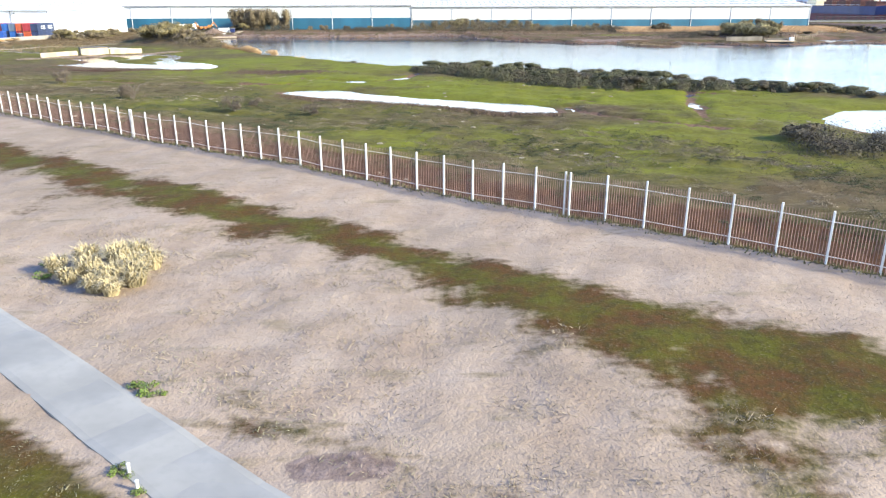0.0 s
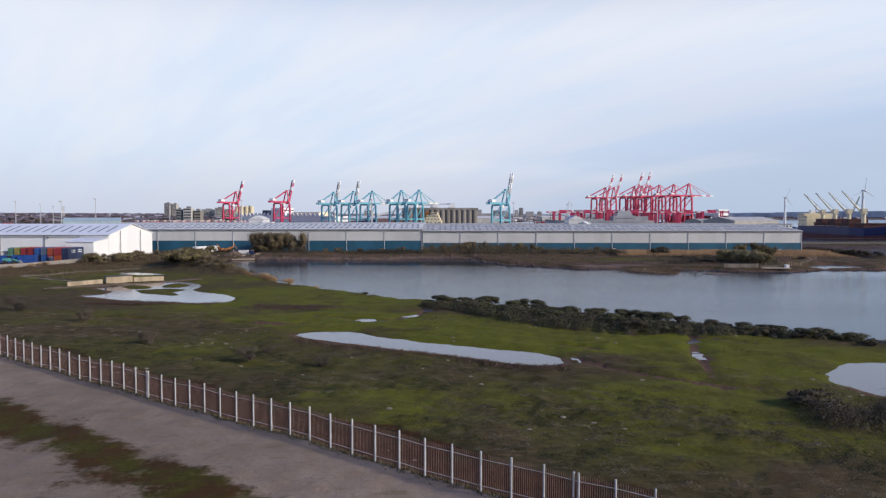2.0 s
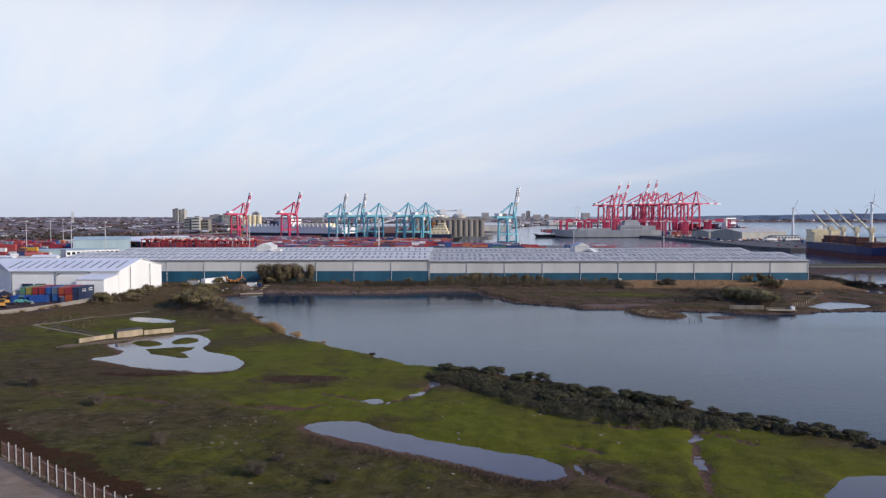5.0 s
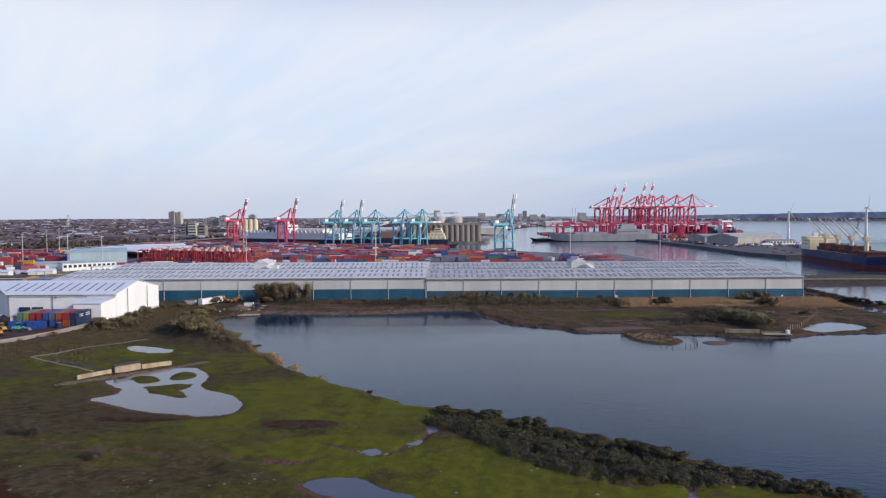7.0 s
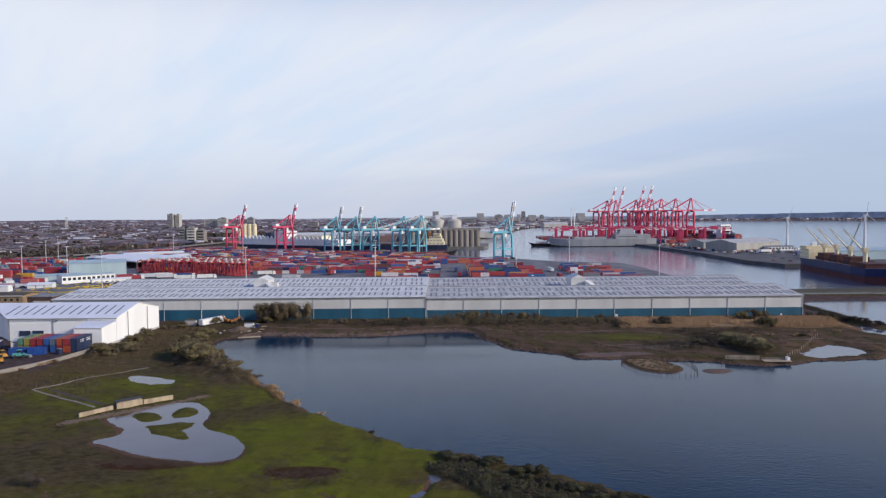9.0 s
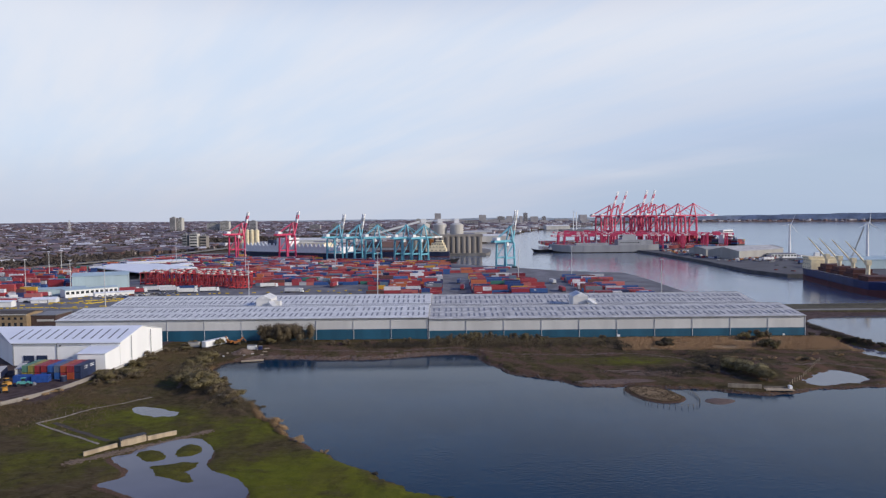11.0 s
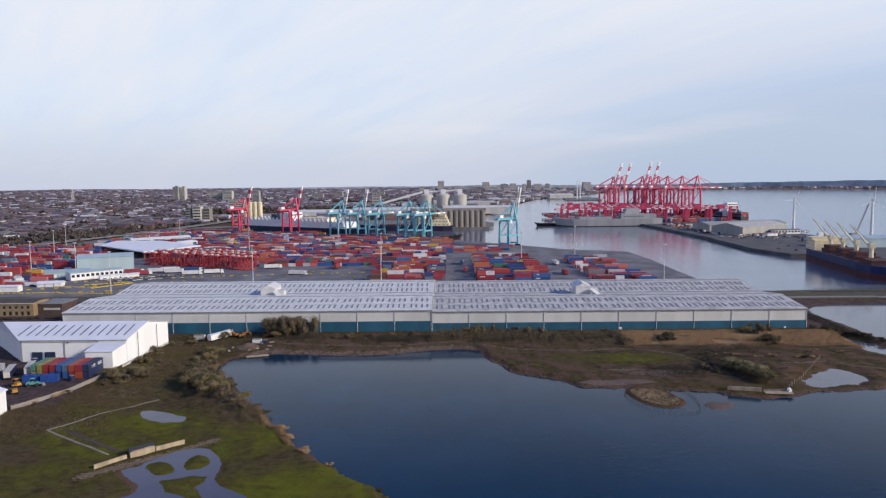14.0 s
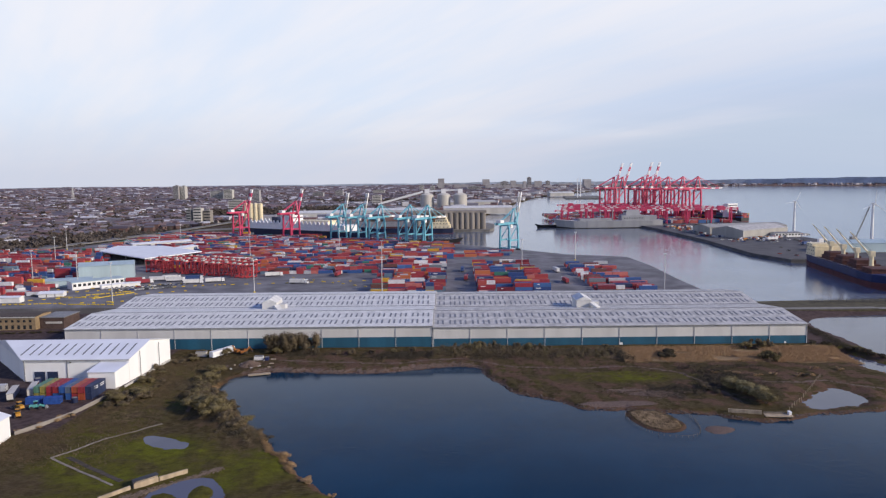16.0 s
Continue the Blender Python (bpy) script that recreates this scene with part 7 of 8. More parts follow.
blades("reed_bed", "wide bed of dry beige reeds before the warehouse", REED_BED, 34000, reed_spot, 1.1, 0.045, 8, 0.6)
low_scrub("reed_mat", "matted pale reeds before the warehouse", REED_BED, 900, reed_spot, 2.2, 0.35, 0.06, 60, 71)


def bank_spot(r):
    x, y = (r.uniform(-158, -104), r.uniform(200, 330)) if r.random() < 0.6 else (r.uniform(-60, 120), r.uniform(306, 334))
    if x < -136 and y > 226 or height(x, y) < LAKE_Z + 0.3:
        return None
    return x, y, 1.0


blades("bank_grass", "rough brown grass on the banks", BANK_TAN, 12000, bank_spot, 0.6, 0.06, 9, 0.6)


# ---- straw tussocks at the road ----
def tussock(x, y, s, seed):
    r = random.Random(seed)
    b = Build(STRAW)
    for _ in range(420):
        a, q = r.uniform(0, 6.283), r.random() ** 0.5 * 0.42 * s
        px, py = x + q * math.cos(a), y + q * math.sin(a)
        z = height(px, py) - 0.02
        h, l = s * r.uniform(0.55, 1.15), s * r.uniform(0.15, 0.75)
        c = a + r.gauss(0, 0.7)
        mid = (px + math.cos(c) * l * 0.4, py + math.sin(c) * l * 0.4, z + h * 0.8)
        tip = (px + math.cos(c) * l, py + math.sin(c) * l, z + h * r.uniform(0.55, 1.0))
        w = 0.022
        nx, ny = -math.sin(c) * w, math.cos(c) * w
        b.face([(px - nx, py - ny, z), (px + nx, py + ny, z), (mid[0] + nx, mid[1] + ny, mid[2]), (mid[0] - nx, mid[1] - ny, mid[2])])
        b.face([(mid[0] - nx, mid[1] - ny, mid[2]), (mid[0] + nx, mid[1] + ny, mid[2]), tip])
    return single("grass_tussock", b, "tall straw-yellow grass tussock on sandy ground", "grass tussock", "straw tussocks")


for i, (x, y, s) in enumerate(((-17.6, 32.6, 0.85), (-16.6, 33.6, 1.0), (-15.8, 32.0, 1.0), (-15.0, 33.4, 1.15), (-14.4, 31.0, 1.0), (-13.9, 32.2, 1.05), (-13.3, 31.0, 0.95), (-14.8, 30.2, 0.8), (-13.9, 29.8, 0.75),
                               (-16.4, 31.2, 0.7), (-14.4, 34.2, 1.0), (-13.4, 33.2, 0.9), (-15.4, 34.6, 0.8))):
    tussock(x, y, s, 50 + i)
for x, y, s in ((-9.6, 21.6, 0.7), (-9.1, 21.3, 0.8), (-8.7, 21.0, 0.6), (-8.0, 16.9, 0.5), (-8.3, 17.1, 0.6), (-7.4, 16.2, 0.5), (-18.5, 33.6, 1.0), (-17.9, 31.8, 0.9)):
    shrub("weed", x, y, s, 0.8, "weeds at the road edge")
for x, y in ((-7.95, 17.0), (-7.45, 16.3)):
    m = thing("marker_post", "short white marker post in weeds at the road", "marker post", "road markers", (x, y, height(x, y)))
    part("post", Build(SILO_PALE).tube((0, 0, -0.1), 0.05, 0.42, 8, 0.045), m)
    part("cap", Build(SILO_PALE).tube((0, 0, 0.32), 0.06, 0.03, 8, 0.03), m)

# ---- palisade fence ----
fence = thing("palisade_fence", "grey galvanised palisade fence with pale posts", "fence")
POST = Build(GALV).span((-0.042, -0.055, -0.35), (0.042, 0.055, 2.62))
POST.span((-0.054, -0.02, -0.35), (0.054, 0.02, 2.58))
POST_ME = POST.mesh("post")
PALE = Build(PALE_STEEL)
PALE.solid([(-0.015, 0, 0.06), (0, -0.009, 0.06), (0.015, 0, 0.06), (-0.015, 0, 2.42), (0, -0.009, 2.52), (0.015, 0, 2.42), (-0.015, 0.005, 0.06), (0.015, 0.005, 0.06), (0.015, 0.005, 2.42), (-0.015, 0.005, 2.42)],
           [(0, 1, 4, 3), (1, 2, 5, 4), (7, 6, 9, 8), (6, 0, 3, 9), (2, 7, 8, 5), (3, 4, 5, 8, 9)])
PALE_ME = PALE.mesh("pale")
FDIR = Vector((1, -0.757, 0)).normalized()
FTURN = math.atan2(FDIR.y, FDIR.x)
pales_far = Build(PALE_STEEL)
start_x = 8.0 + 1.8 * 11
pale_count = 0
for i in range(48):
    x = start_x - 1.8 * i
    y = 46.8 - 0.757 * x
    z = height(x, y)
    nxt = (x - 1.8, 46.8 - 0.757 * (x - 1.8))
    zn = height(*nxt)
    part("post", POST_ME, fence, shift=Matrix.Translation((x, y, z)) @ Matrix.Rotation(FTURN, 4, "Z"))
    for hz in (0.42, 2.12):
        part("rail", Build(GALV).beam((x, y - 0.02, z + hz), (nxt[0], nxt[1] - 0.02, zn + hz), 0.03, 0.03), fence)
    near = -12 < x < 24
    for k in range(1, 16):
        f = k / 16
        px, py, pz = x + (nxt[0] - x) * f, y + (nxt[1] - y) * f, z + (zn - z) * f
        at = Matrix.Translation((px, py - 0.075, pz)) @ Matrix.Rotation(FTURN, 4, "Z")
        if near and pale_count < 300:
            part("pale", PALE_ME, fence, shift=at)
            pale_count += 1
        else:
            pales_far.solid([at @ Vector(v) for v in PALE.v], PALE.f)
tagged(part("far_pale_row", pales_far, fence), kind="stuff")
for i in (11, 31):
    x = start_x - 1.8 * i - 0.25
    y = 46.8 - 0.757 * x
    part("post", POST_ME, fence, shift=Matrix.Translation((x, y, height(x, y))) @ Matrix.Rotation(FTURN, 4, "Z"))


# ---- old concrete works by the pool ----
def wall_piece(name, a, c, h, thick, mat, label, category="wall"):
    b = Build(mat)
    za, zc = height(*a) - 0.3, height(*c) - 0.3
    b.beam((a[0], a[1], za + (h + 0.3) / 2), (c[0], c[1], zc + (h + 0.3) / 2), thick, h + 0.3)
    return single(name, b, label, category)


wall_piece("concrete_wall", (-94.6, 179.2), (-89.0, 186.0), 1.1, 0.5, CONC, "low cream concrete wall in the meadow")
wall_piece("concrete_wall", (-88.2, 186.4), (-83.4, 191.2), 1.5, 0.5, CONC, "cream concrete wall with dark opening")
wall_piece("concrete_wall", (-83.2, 191.5), (-77.4, 197.4), 1.2, 0.45, CONC, "cream concrete wall in the meadow")
hut = thing("concrete_hide", "small dark-roofed concrete observation hut", "hut")
part("wall", Build(CONC).beam((-88.6, 187.8, 0.25), (-84.4, 192.2, 0.25), 1.8, 2.1), hut)
part("roof", Build(DARK).beam((-88.9, 187.5, 1.4), (-84.1, 192.5, 1.4), 2.1, 0.2), hut, "dark flat roof")
part("opening", Build(DARK).box((-88.35, 186.6, 0.8), (0.5, 0.9, 1.6), 0.8), hut, "dark doorway")
rng = random.Random(77)


def boulder(seed):
    r = random.Random(seed)
    b = Build(STONE)
    rings = []
    for k, (q, z) in enumerate(((0.6, -0.3), (1.0, 0.0), (0.85, 0.35), (0.3, 0.5))):
        rings.append([(q * r.uniform(0.75, 1.2) * math.cos(a * 0.8976), q * r.uniform(0.75, 1.2) * math.sin(a * 0.8976), z) for a in range(7)])
    return b.loft(rings)


ROCKS = [boulder(i) for i in range(5)]
rubble = Build(BANK_STONE)
for i in range(1500):
    f = rng.random()
    x, y = -96.0 + f * 27.5 + rng.gauss(0, 0.7), 173.4 + f * 26.6 + rng.gauss(0, 0.8)
    s = rng.uniform(0.10, 0.34)
    base = rng.choice(ROCKS)
    rubble.solid([(x + v[0] * s, y + v[1] * s, height(x, y) + v[2] * s) for v in base.v], base.f)
single("stone_bank", rubble, "bank of loose rubble stone beside the pool", "rubble", kind="stuff")
shore_rocks = Build(ROCK_DARK)
for (ax, ay), (bx, by) in zip(lake_north[3:-1], lake_north[4:]):
    for _ in range(int(math.hypot(bx - ax, by - ay) * 3.0)):
        f = rng.random()
        x, y = ax + (bx - ax) * f + rng.gauss(0, 0.5), ay + (by - ay) * f + rng.gauss(0.4, 0.6)
        s = rng.uniform(0.10, 0.50)
        base = rng.choice(ROCKS)
        shore_rocks.solid([(x + v[0] * s, y + v[1] * s, max(height(x, y), LAKE_Z - 0.1) + v[2] * s) for v in base.v], base.f)
single("shore_stones", shore_rocks, "dark stones lining the lake shore", "stones", kind="stuff")
bank_rubble = Build(ROCK_PINK)
for (ax, ay), (bx, by) in zip(lake_north[2:9], lake_north[3:10]):
    for _ in range(int(math.hypot(bx - ax, by - ay) * 7.0)):
        f = rng.random()
        x, y = ax + (bx - ax) * f + rng.gauss(0, 0.4), ay + (by - ay) * f + abs(rng.gauss(0.6, 1.3))
        s = rng.uniform(0.10, 0.42)
        base = rng.choice(ROCKS)
        bank_rubble.solid([(x + v[0] * s, y + v[1] * s, max(height(x, y), LAKE_Z - 0.1) + v[2] * s) for v in base.v], base.f)
for _ in range(700):
    x, y = (rng.gauss(68, 3.5), rng.gauss(271, 1.6)) if rng.random() < 0.45 else (rng.gauss(82, 4.0), rng.gauss(266, 1.6))
    s = rng.uniform(0.12, 0.4)
    base = rng.choice(ROCKS)
    lift_ = 0.9 * math.exp(-((y - 268) / 3.0) ** 2) * rng.random()
    bank_rubble.solid([(x + v[0] * s, y + v[1] * s, height(x, y) + lift_ + v[2] * s) for v in base.v], base.f)
for _ in range(420):
    a_, q_ = rng.uniform(0, 6.283), rng.random() ** 0.5
    x, y = -92 + 4.6 * q_ * math.cos(a_), 314 + 4.6 * q_ * math.sin(a_)
    s = rng.uniform(0.2, 0.55)
    base = rng.choice(ROCKS)
    bank_rubble.solid([(x + v[0] * s, y + v[1] * s, height(x, y) + 2.2 * (1 - q_) + v[2] * s) for v in base.v], base.f)
single("bank_rubble", bank_rubble, "pinkish broken stone along the north shore", "rubble", kind="stuff")
for i in range(16):
    x, y, t_ = rng.uniform(-100, -82), rng.uniform(304.5, 322), rng.uniform(0, 3.1)
    if height(x, y) > LAKE_Z + 0.1:
        sx_, sy_ = rng.uniform(0.9, 2.6), rng.uniform(0.6, 1.2)
        slab_ob = single("concrete_slab", Build(CONC if i % 3 else SILO_PALE).box((0, 0, 0.1), (sx_, sy_, 0.32)), "loose broken pale concrete slab on earth", "slab", "dumped concrete slabs", at=Matrix.Translation((x, y, height(x, y))) @ Matrix.Rotation(t_, 4, "Z") @ Matrix.Rotation(rng.uniform(-0.15, 0.15), 4, "X"))
pale_stones = Build(STONE)
for i in range(300):
    x, y = rng.uniform(-80, 45), rng.uniform(40, 120)
    if fence_way(x, y) < -1 and height(x, y) > POOL_Z + 0.15 and noise.noise((x * 0.08, y * 0.08, 3.0)) > 0.05:
        s = rng.uniform(0.06, 0.2)
        base = rng.choice(ROCKS)
        pale_stones.solid([(x + v[0] * s * 1.6, y + v[1] * s * 1.6, height(x, y) + v[2] * s) for v in base.v], base.f)
single("meadow_stones", pale_stones, "scattered pale stones in rough grass", "stones", kind="stuff")
for line in ([(-123.6, 208.4), (-114.3, 224.2), (-101.3, 238.0)], [(-123.6, 208.4), (-110, 199), (-95.5, 189.0)]):
    ribbon("path", line, 0.8, ROCK_PATH, "narrow pale concrete path round the meadow", 0.05, category="path")
for line in ([(-119.0, 209.5), (-106, 200), (-94, 191.5)],):
    ribbon("path", line, 1.5, DITCH, "dark sunken ditch edge beside the path", 0.03, category="path")

# ---- islet fence, lakeside wall and hide ----
palis = smooth([(60.5, 242), (63, 250.5), (69.6, 254), (80.6, 252.5), (84.5, 245), (83.6, 231), (79.9, 223.9), (71.7, 224.1), (65.4, 228)], 2)
isle_fence = thing("islet_fence", "ring of grey timber posts round the gravel islet", "fence")
stake = Build(WOOD).tube((0, 0, -1.2), 0.09, 2.2, 6, 0.07).mesh("stake")
for a, c in zip(palis, palis[1:] + palis[:1]):
    n = max(1, int(math.hypot(c[0] - a[0], c[1] - a[1]) / 1.1))
    for i in range(n):
        part("stake", stake, isle_fence, shift=(a[0] + (c[0] - a[0]) * i / n, a[1] + (c[1] - a[1]) * i / n, LAKE_Z))
    part("wire", Build(WOOD).beam((a[0], a[1], LAKE_Z + 0.75), (c[0], c[1], LAKE_Z + 0.75), 0.04), isle_fence)
wall_piece("lakeside_wall", (98, 245.5), (108.5, 242.4), 1.3, 0.5, CONC, "low pale concrete wall at the lake shore")
hide = thing("bird_hide", "low concrete viewing hide with white end wall", "hut")
hz = LAKE_Z
part("base", Build(DARK).box((114.0, 241.8, hz + 0.35), (8.6, 2.4, 1.3), -0.06), hide, "dark front below the roof slab")
part("slab", Build(CONC).box((114.0, 241.6, hz + 1.12), (9.4, 3.2, 0.28), -0.06), hide, "weathered concrete roof slab")
part("wall", Build(SHED_CLAD).box((118.2, 242.2, hz + 1.7), (0.9, 1.8, 1.1), -0.06), hide, "white painted end wall")
part("screen", Build(WOOD).box((113.2, 243.0, hz + 1.55), (7.6, 0.15, 0.7), -0.06), hide, "timber screen")
walkway = thing("shore_fence", "pale timber post and rail fence to the hide", "fence")
pa, pb = Vector((120, 246, 0)), Vector((152, 287, 0))
rail_post = Build(CONC).span((-0.07, -0.07, -0.3), (0.07, 0.07, 1.5)).mesh("post")
for i in range(15):
    p = pa.lerp(pb, i / 14)
    part("post", rail_post, walkway, shift=(p.x, p.y, max(height(p.x, p.y), LAKE_Z)))
for i in range(14):
    p, q = pa.lerp(pb, i / 14), pa.lerp(pb, (i + 1) / 14)
    part("rail", Build(WOOD).beam((p.x, p.y, max(height(p.x, p.y), LAKE_Z) + 1.2), (q.x, q.y, max(height(q.x, q.y), LAKE_Z) + 1.2), 0.04, 0.06), walkway)

# ---- yard boundary wall and plant ----
yard_wall = [(-145.7, 226), (-141, 237), (-137.2, 246), (-134.6, 265), (-134.4, 276)]
for a, c in zip(yard_wall, yard_wall[1:]):
    wall_piece("yard_wall", a, c, 1.3, 0.3, SILO, "low pale concrete wall round the yard")
wall_piece("yard_wall", (-133.6, 280), (-131.4, 322), 0.7, 0.5, SILO_PALE, "pale concrete kerb wall beside the shed")


def digger(x, y, turn, paint, label):
    d = thing("excavator", label, "excavator", "yard machines", Matrix.Translation((x, y, height(x, y))) @ Matrix.Rotation(turn, 4, "Z") @ Matrix.Diagonal((0.75, 0.75, 0.75, 1)))
    for sy in (-1, 1):
        part("track", Build(DARK).loft([[(v, sy * 1.1 - 0.3, 0.15), (v, sy * 1.1 + 0.3, 0.15), (v, sy * 1.1 + 0.3, 0.85), (v, sy * 1.1 - 0.3, 0.85)] for v in (-1.9, -1.6, 1.6, 1.9)]), d, "dark crawler track")
    part("body", Build(paint).span((-2.2, -1.3, 0.95), (1.2, 1.3, 2.3)), d)
    cab = part("cab", Build(paint).span((0.2, 0.2, 2.3), (1.7, 1.3, 3.1)), d)
    part("window", Build(GLASS_DARK).span((1.72, 0.3, 2.3), (1.76, 1.2, 3.0)), cab)
    arm = part("boom_arm", Build(paint).beam((1.0, -0.3, 1.8), (3.6, -0.3, 4.6), 0.5, 0.6), d)
    part("stick", Build(paint).beam((3.5, -0.3, 4.6), (5.2, -0.3, 2.0), 0.35, 0.4), arm)
    part("bucket", Build(DARK).box((5.2, -0.3, 1.6), (0.9, 1.0, 0.8)), arm)


digger(-99.5, 331, 0.5, ORANGE, "orange tracked excavator beside the warehouse")
digger(-104, 333.5, 2.6, ORANGE, "dull orange tracked excavator beside the warehouse")

WHEEL_BIG = Build(DARK).solid([(0.5 * math.cos(a), e, 0.5 + 0.5 * math.sin(a)) for e in (-0.15, 0.15) for a in (i * math.pi / 5 for i in range(10))],
                              [tuple(range(10)), tuple(range(19, 9, -1))] + [(i, 10 + i, 10 + (i + 1) % 10, (i + 1) % 10) for i in range(10)]).mesh("wheel")


def wheel_loader(x, y, turn, paint, label):
    w = thing("wheel_loader", label, "wheel loader", "yard machines", Matrix.Translation((x, y, height(x, y))) @ Matrix.Rotation(turn, 4, "Z") @ Matrix.Diagonal((0.82, 0.82, 0.82, 1)))
    part("rear_body", Build(paint).loft([[(-3.4, -1.0, 1.0), (-0.4, -1.1, 1.0), (-0.4, 1.1, 1.0), (-3.4, 1.0, 1.0)], [(-3.2, -0.9, 2.1), (-0.4, -1.0, 2.4), (-0.4, 1.0, 2.4), (-3.2, 0.9, 2.1)]]), w)
    part("front_frame", Build(paint).span((-0.38, -0.7, 0.9), (1.9, 0.7, 1.6)), w)
    cab = part("cab", Build(GLASS_DARK).span((-1.5, -0.8, 2.42), (0.0, 0.8, 3.5)), w, "dark glazed cab")
    part("cab_roof", Build(paint).span((-1.65, -0.95, 3.5), (0.15, 0.95, 3.66)), cab)
    for sy in (-1, 1):
        arm = part("lift_arm", Build(paint).beam((0.6, sy * 0.55, 1.9), (3.2, sy * 0.55, 0.8), 0.22, 0.4), w)
        for xx in (-2.4, 1.1):
            part("wheel", Build(DARK).solid([(xx + 0.75 * math.cos(a), sy * 1.15 + e, 0.75 + 0.75 * math.sin(a)) for e in (-0.28, 0.28) for a in (i * math.pi / 5 for i in range(10))],
                                            [tuple(range(10)), tuple(range(19, 9, -1))] + [(i, 10 + i, 10 + (i + 1) % 10, (i + 1) % 10) for i in range(10)]), w)
    part("bucket", Build(GUTTER).solid([(3.1, -1.3, 0.15), (4.2, -1.3, 0.15), (3.2, -1.3, 1.35), (3.1, 1.3, 0.15), (4.2, 1.3, 0.15), (3.2, 1.3, 1.35)], [(0, 2, 1), (3, 4, 5), (0, 1, 4, 3), (1, 2, 5, 4), (2, 0, 3, 5)]), w, "grey steel bucket")


wheel_loader(-160.5, 252.6, 2.6, LOADER_YELLOW, "yellow wheel loader parked on brown yard")
wheel_loader(-156.0, 244.8, 2.2, LOADER_YELLOW, "yellow wheel loader parked on brown yard")
wheel_loader(-153.6, 253.2, 0.3, TEAL_PLANT, "teal wheel loader beside blue containers")
for x, y, a, mt, wd in ((-171.0, 266.5, 1.95, HULL_NAVY, "dark curtain-sided trailer on the brown yard"), (-165.8, 271.0, 1.95, DECK, "dark red curtain-sided trailer on the brown yard")):
    tr = thing("curtain_trailer", wd, "trailer", at=Matrix.Translation((x, y, height(x, y))) @ Matrix.Rotation(a, 4, "Z"))
    part("body", Build(mt).span((-6, -1.2, 1.15), (6, 1.2, 3.5)), tr)
    part("roof", Build(SILO_PALE).span((-6.05, -1.25, 3.5), (6.05, 1.25, 3.62)), tr, "pale roof sheet")
    part("chassis", Build(DARK).span((-5.8, -0.9, 0.75), (5.8, 0.9, 1.15)), tr)
    part("rear_door", Build(SILO_PALE).span((-6.08, -1.1, 1.25), (-6.0, 1.1, 3.4)), tr, "pale rear door")
    for xx in (-4.6, -3.4, 4.4):
        for sy in (-1, 1):
            part("wheel", WHEEL_BIG, tr, shift=(xx, sy * 1.0, 0))
for x, y, s_, mt, wd in ((-172.5, 285.5, 2.2, HULL_BLUE, "blue steel skip beside the shed"), (-166.0, 286.2, 1.0, CARRIER_RED, "small red drum stand beside the shed"), (-143.8, 260.6, 1.9, HULL_NAVY, "small navy tank beside the containers")):
    tk = thing("yard_tank", wd, "tank", at=(x, y, height(x, y)))
    part("body", Build(mt).tube((0, 0, 0.15), s_ * 0.62, s_, 14), tk)
    part("lid", Build(GUTTER).tube((0, 0, s_ + 0.15), s_ * 0.5, 0.12, 14), tk)
    part("foot", Build(DARK).span((-s_ * 0.55, -s_ * 0.55, 0), (s_ * 0.55, s_ * 0.55, 0.15)), tk)
path_posts = thing("path_fence", "row of short pale posts along the meadow path", "fence")
for (ax, ay), (bx, by), n in (((-123.0, 210.4), (-113.6, 225.6), 7), ((-113.6, 225.6), (-101.0, 239.2), 7)):
    for i in range(n):
        px, py = ax + (bx - ax) * i / n - 0.9, ay + (by - ay) * i / n + 0.6
        part("post", Build(WOOD).span((px - 0.05, py - 0.05, height(px, py) - 0.2), (px + 0.05, py + 0.05, height(px, py) + 0.85)), path_posts)
trailer = thing("site_trailer", "long white lorry trailer parked beside the bank", "trailer", at=Matrix.Translation((-110, 331, height(-110, 331))) @ Matrix.Rotation(radians(62), 4, "Z"))
part("body", Build(WHITE).span((-7, -1.25, 1.0), (7, 1.25, 3.6)), trailer)
for x in (-5.5, -4.2, 5):
    for sy in (-1, 1):
        part("wheel", Build(DARK).solid([(x + 0.5 * math.cos(a), sy * 1.0 + e, 0.5 + 0.5 * math.sin(a)) for e in (-0.15, 0.15) for a in (i * math.pi / 4 for i in range(8))],
                                        [tuple(range(8)), tuple(range(15, 7, -1))] + [(i, 8 + i, 8 + (i + 1) % 8, (i + 1) % 8) for i in range(8)]), trailer)
for x, y, s, mt, wd in ((-90, 322, (4, 2.2, 1.8), WHITE, "white site cabin by the water"), (-86, 321, (1.6, 1.6, 1.5), HULL_BLUE, "blue tank by the water"), (-120, 331, (5, 2.4, 2.2), SILO_PALE, "pale site cabin beside the bank")):
    cb = thing("site_cabin", wd, "cabin", at=(x, y, height(x, y)))
    part("body", Build(mt).span((-s[0] / 2, -s[1] / 2, 0), (s[0] / 2, s[1] / 2, s[2])), cb)
    part("roof", Build(GUTTER).span((-s[0] / 2 - 0.1, -s[1] / 2 - 0.1, s[2]), (s[0] / 2 + 0.1, s[1] / 2 + 0.1, s[2] + 0.12)), cb)
jetty = thing("jetty", "small broken concrete jetty at the lake corner", "jetty")
part("deck", Build(CONC).beam((-89, 300.5, LAKE_Z + 0.45), (-80, 303.5, LAKE_Z + 0.45), 2.2, 0.35), jetty)
for x, y in ((-88, 300), (-84, 301.3), (-81, 302.3)):
    part("pile", Build(WOOD).tube((x, y, LAKE_Z - 1.5), 0.15, 1.9, 8), jetty)


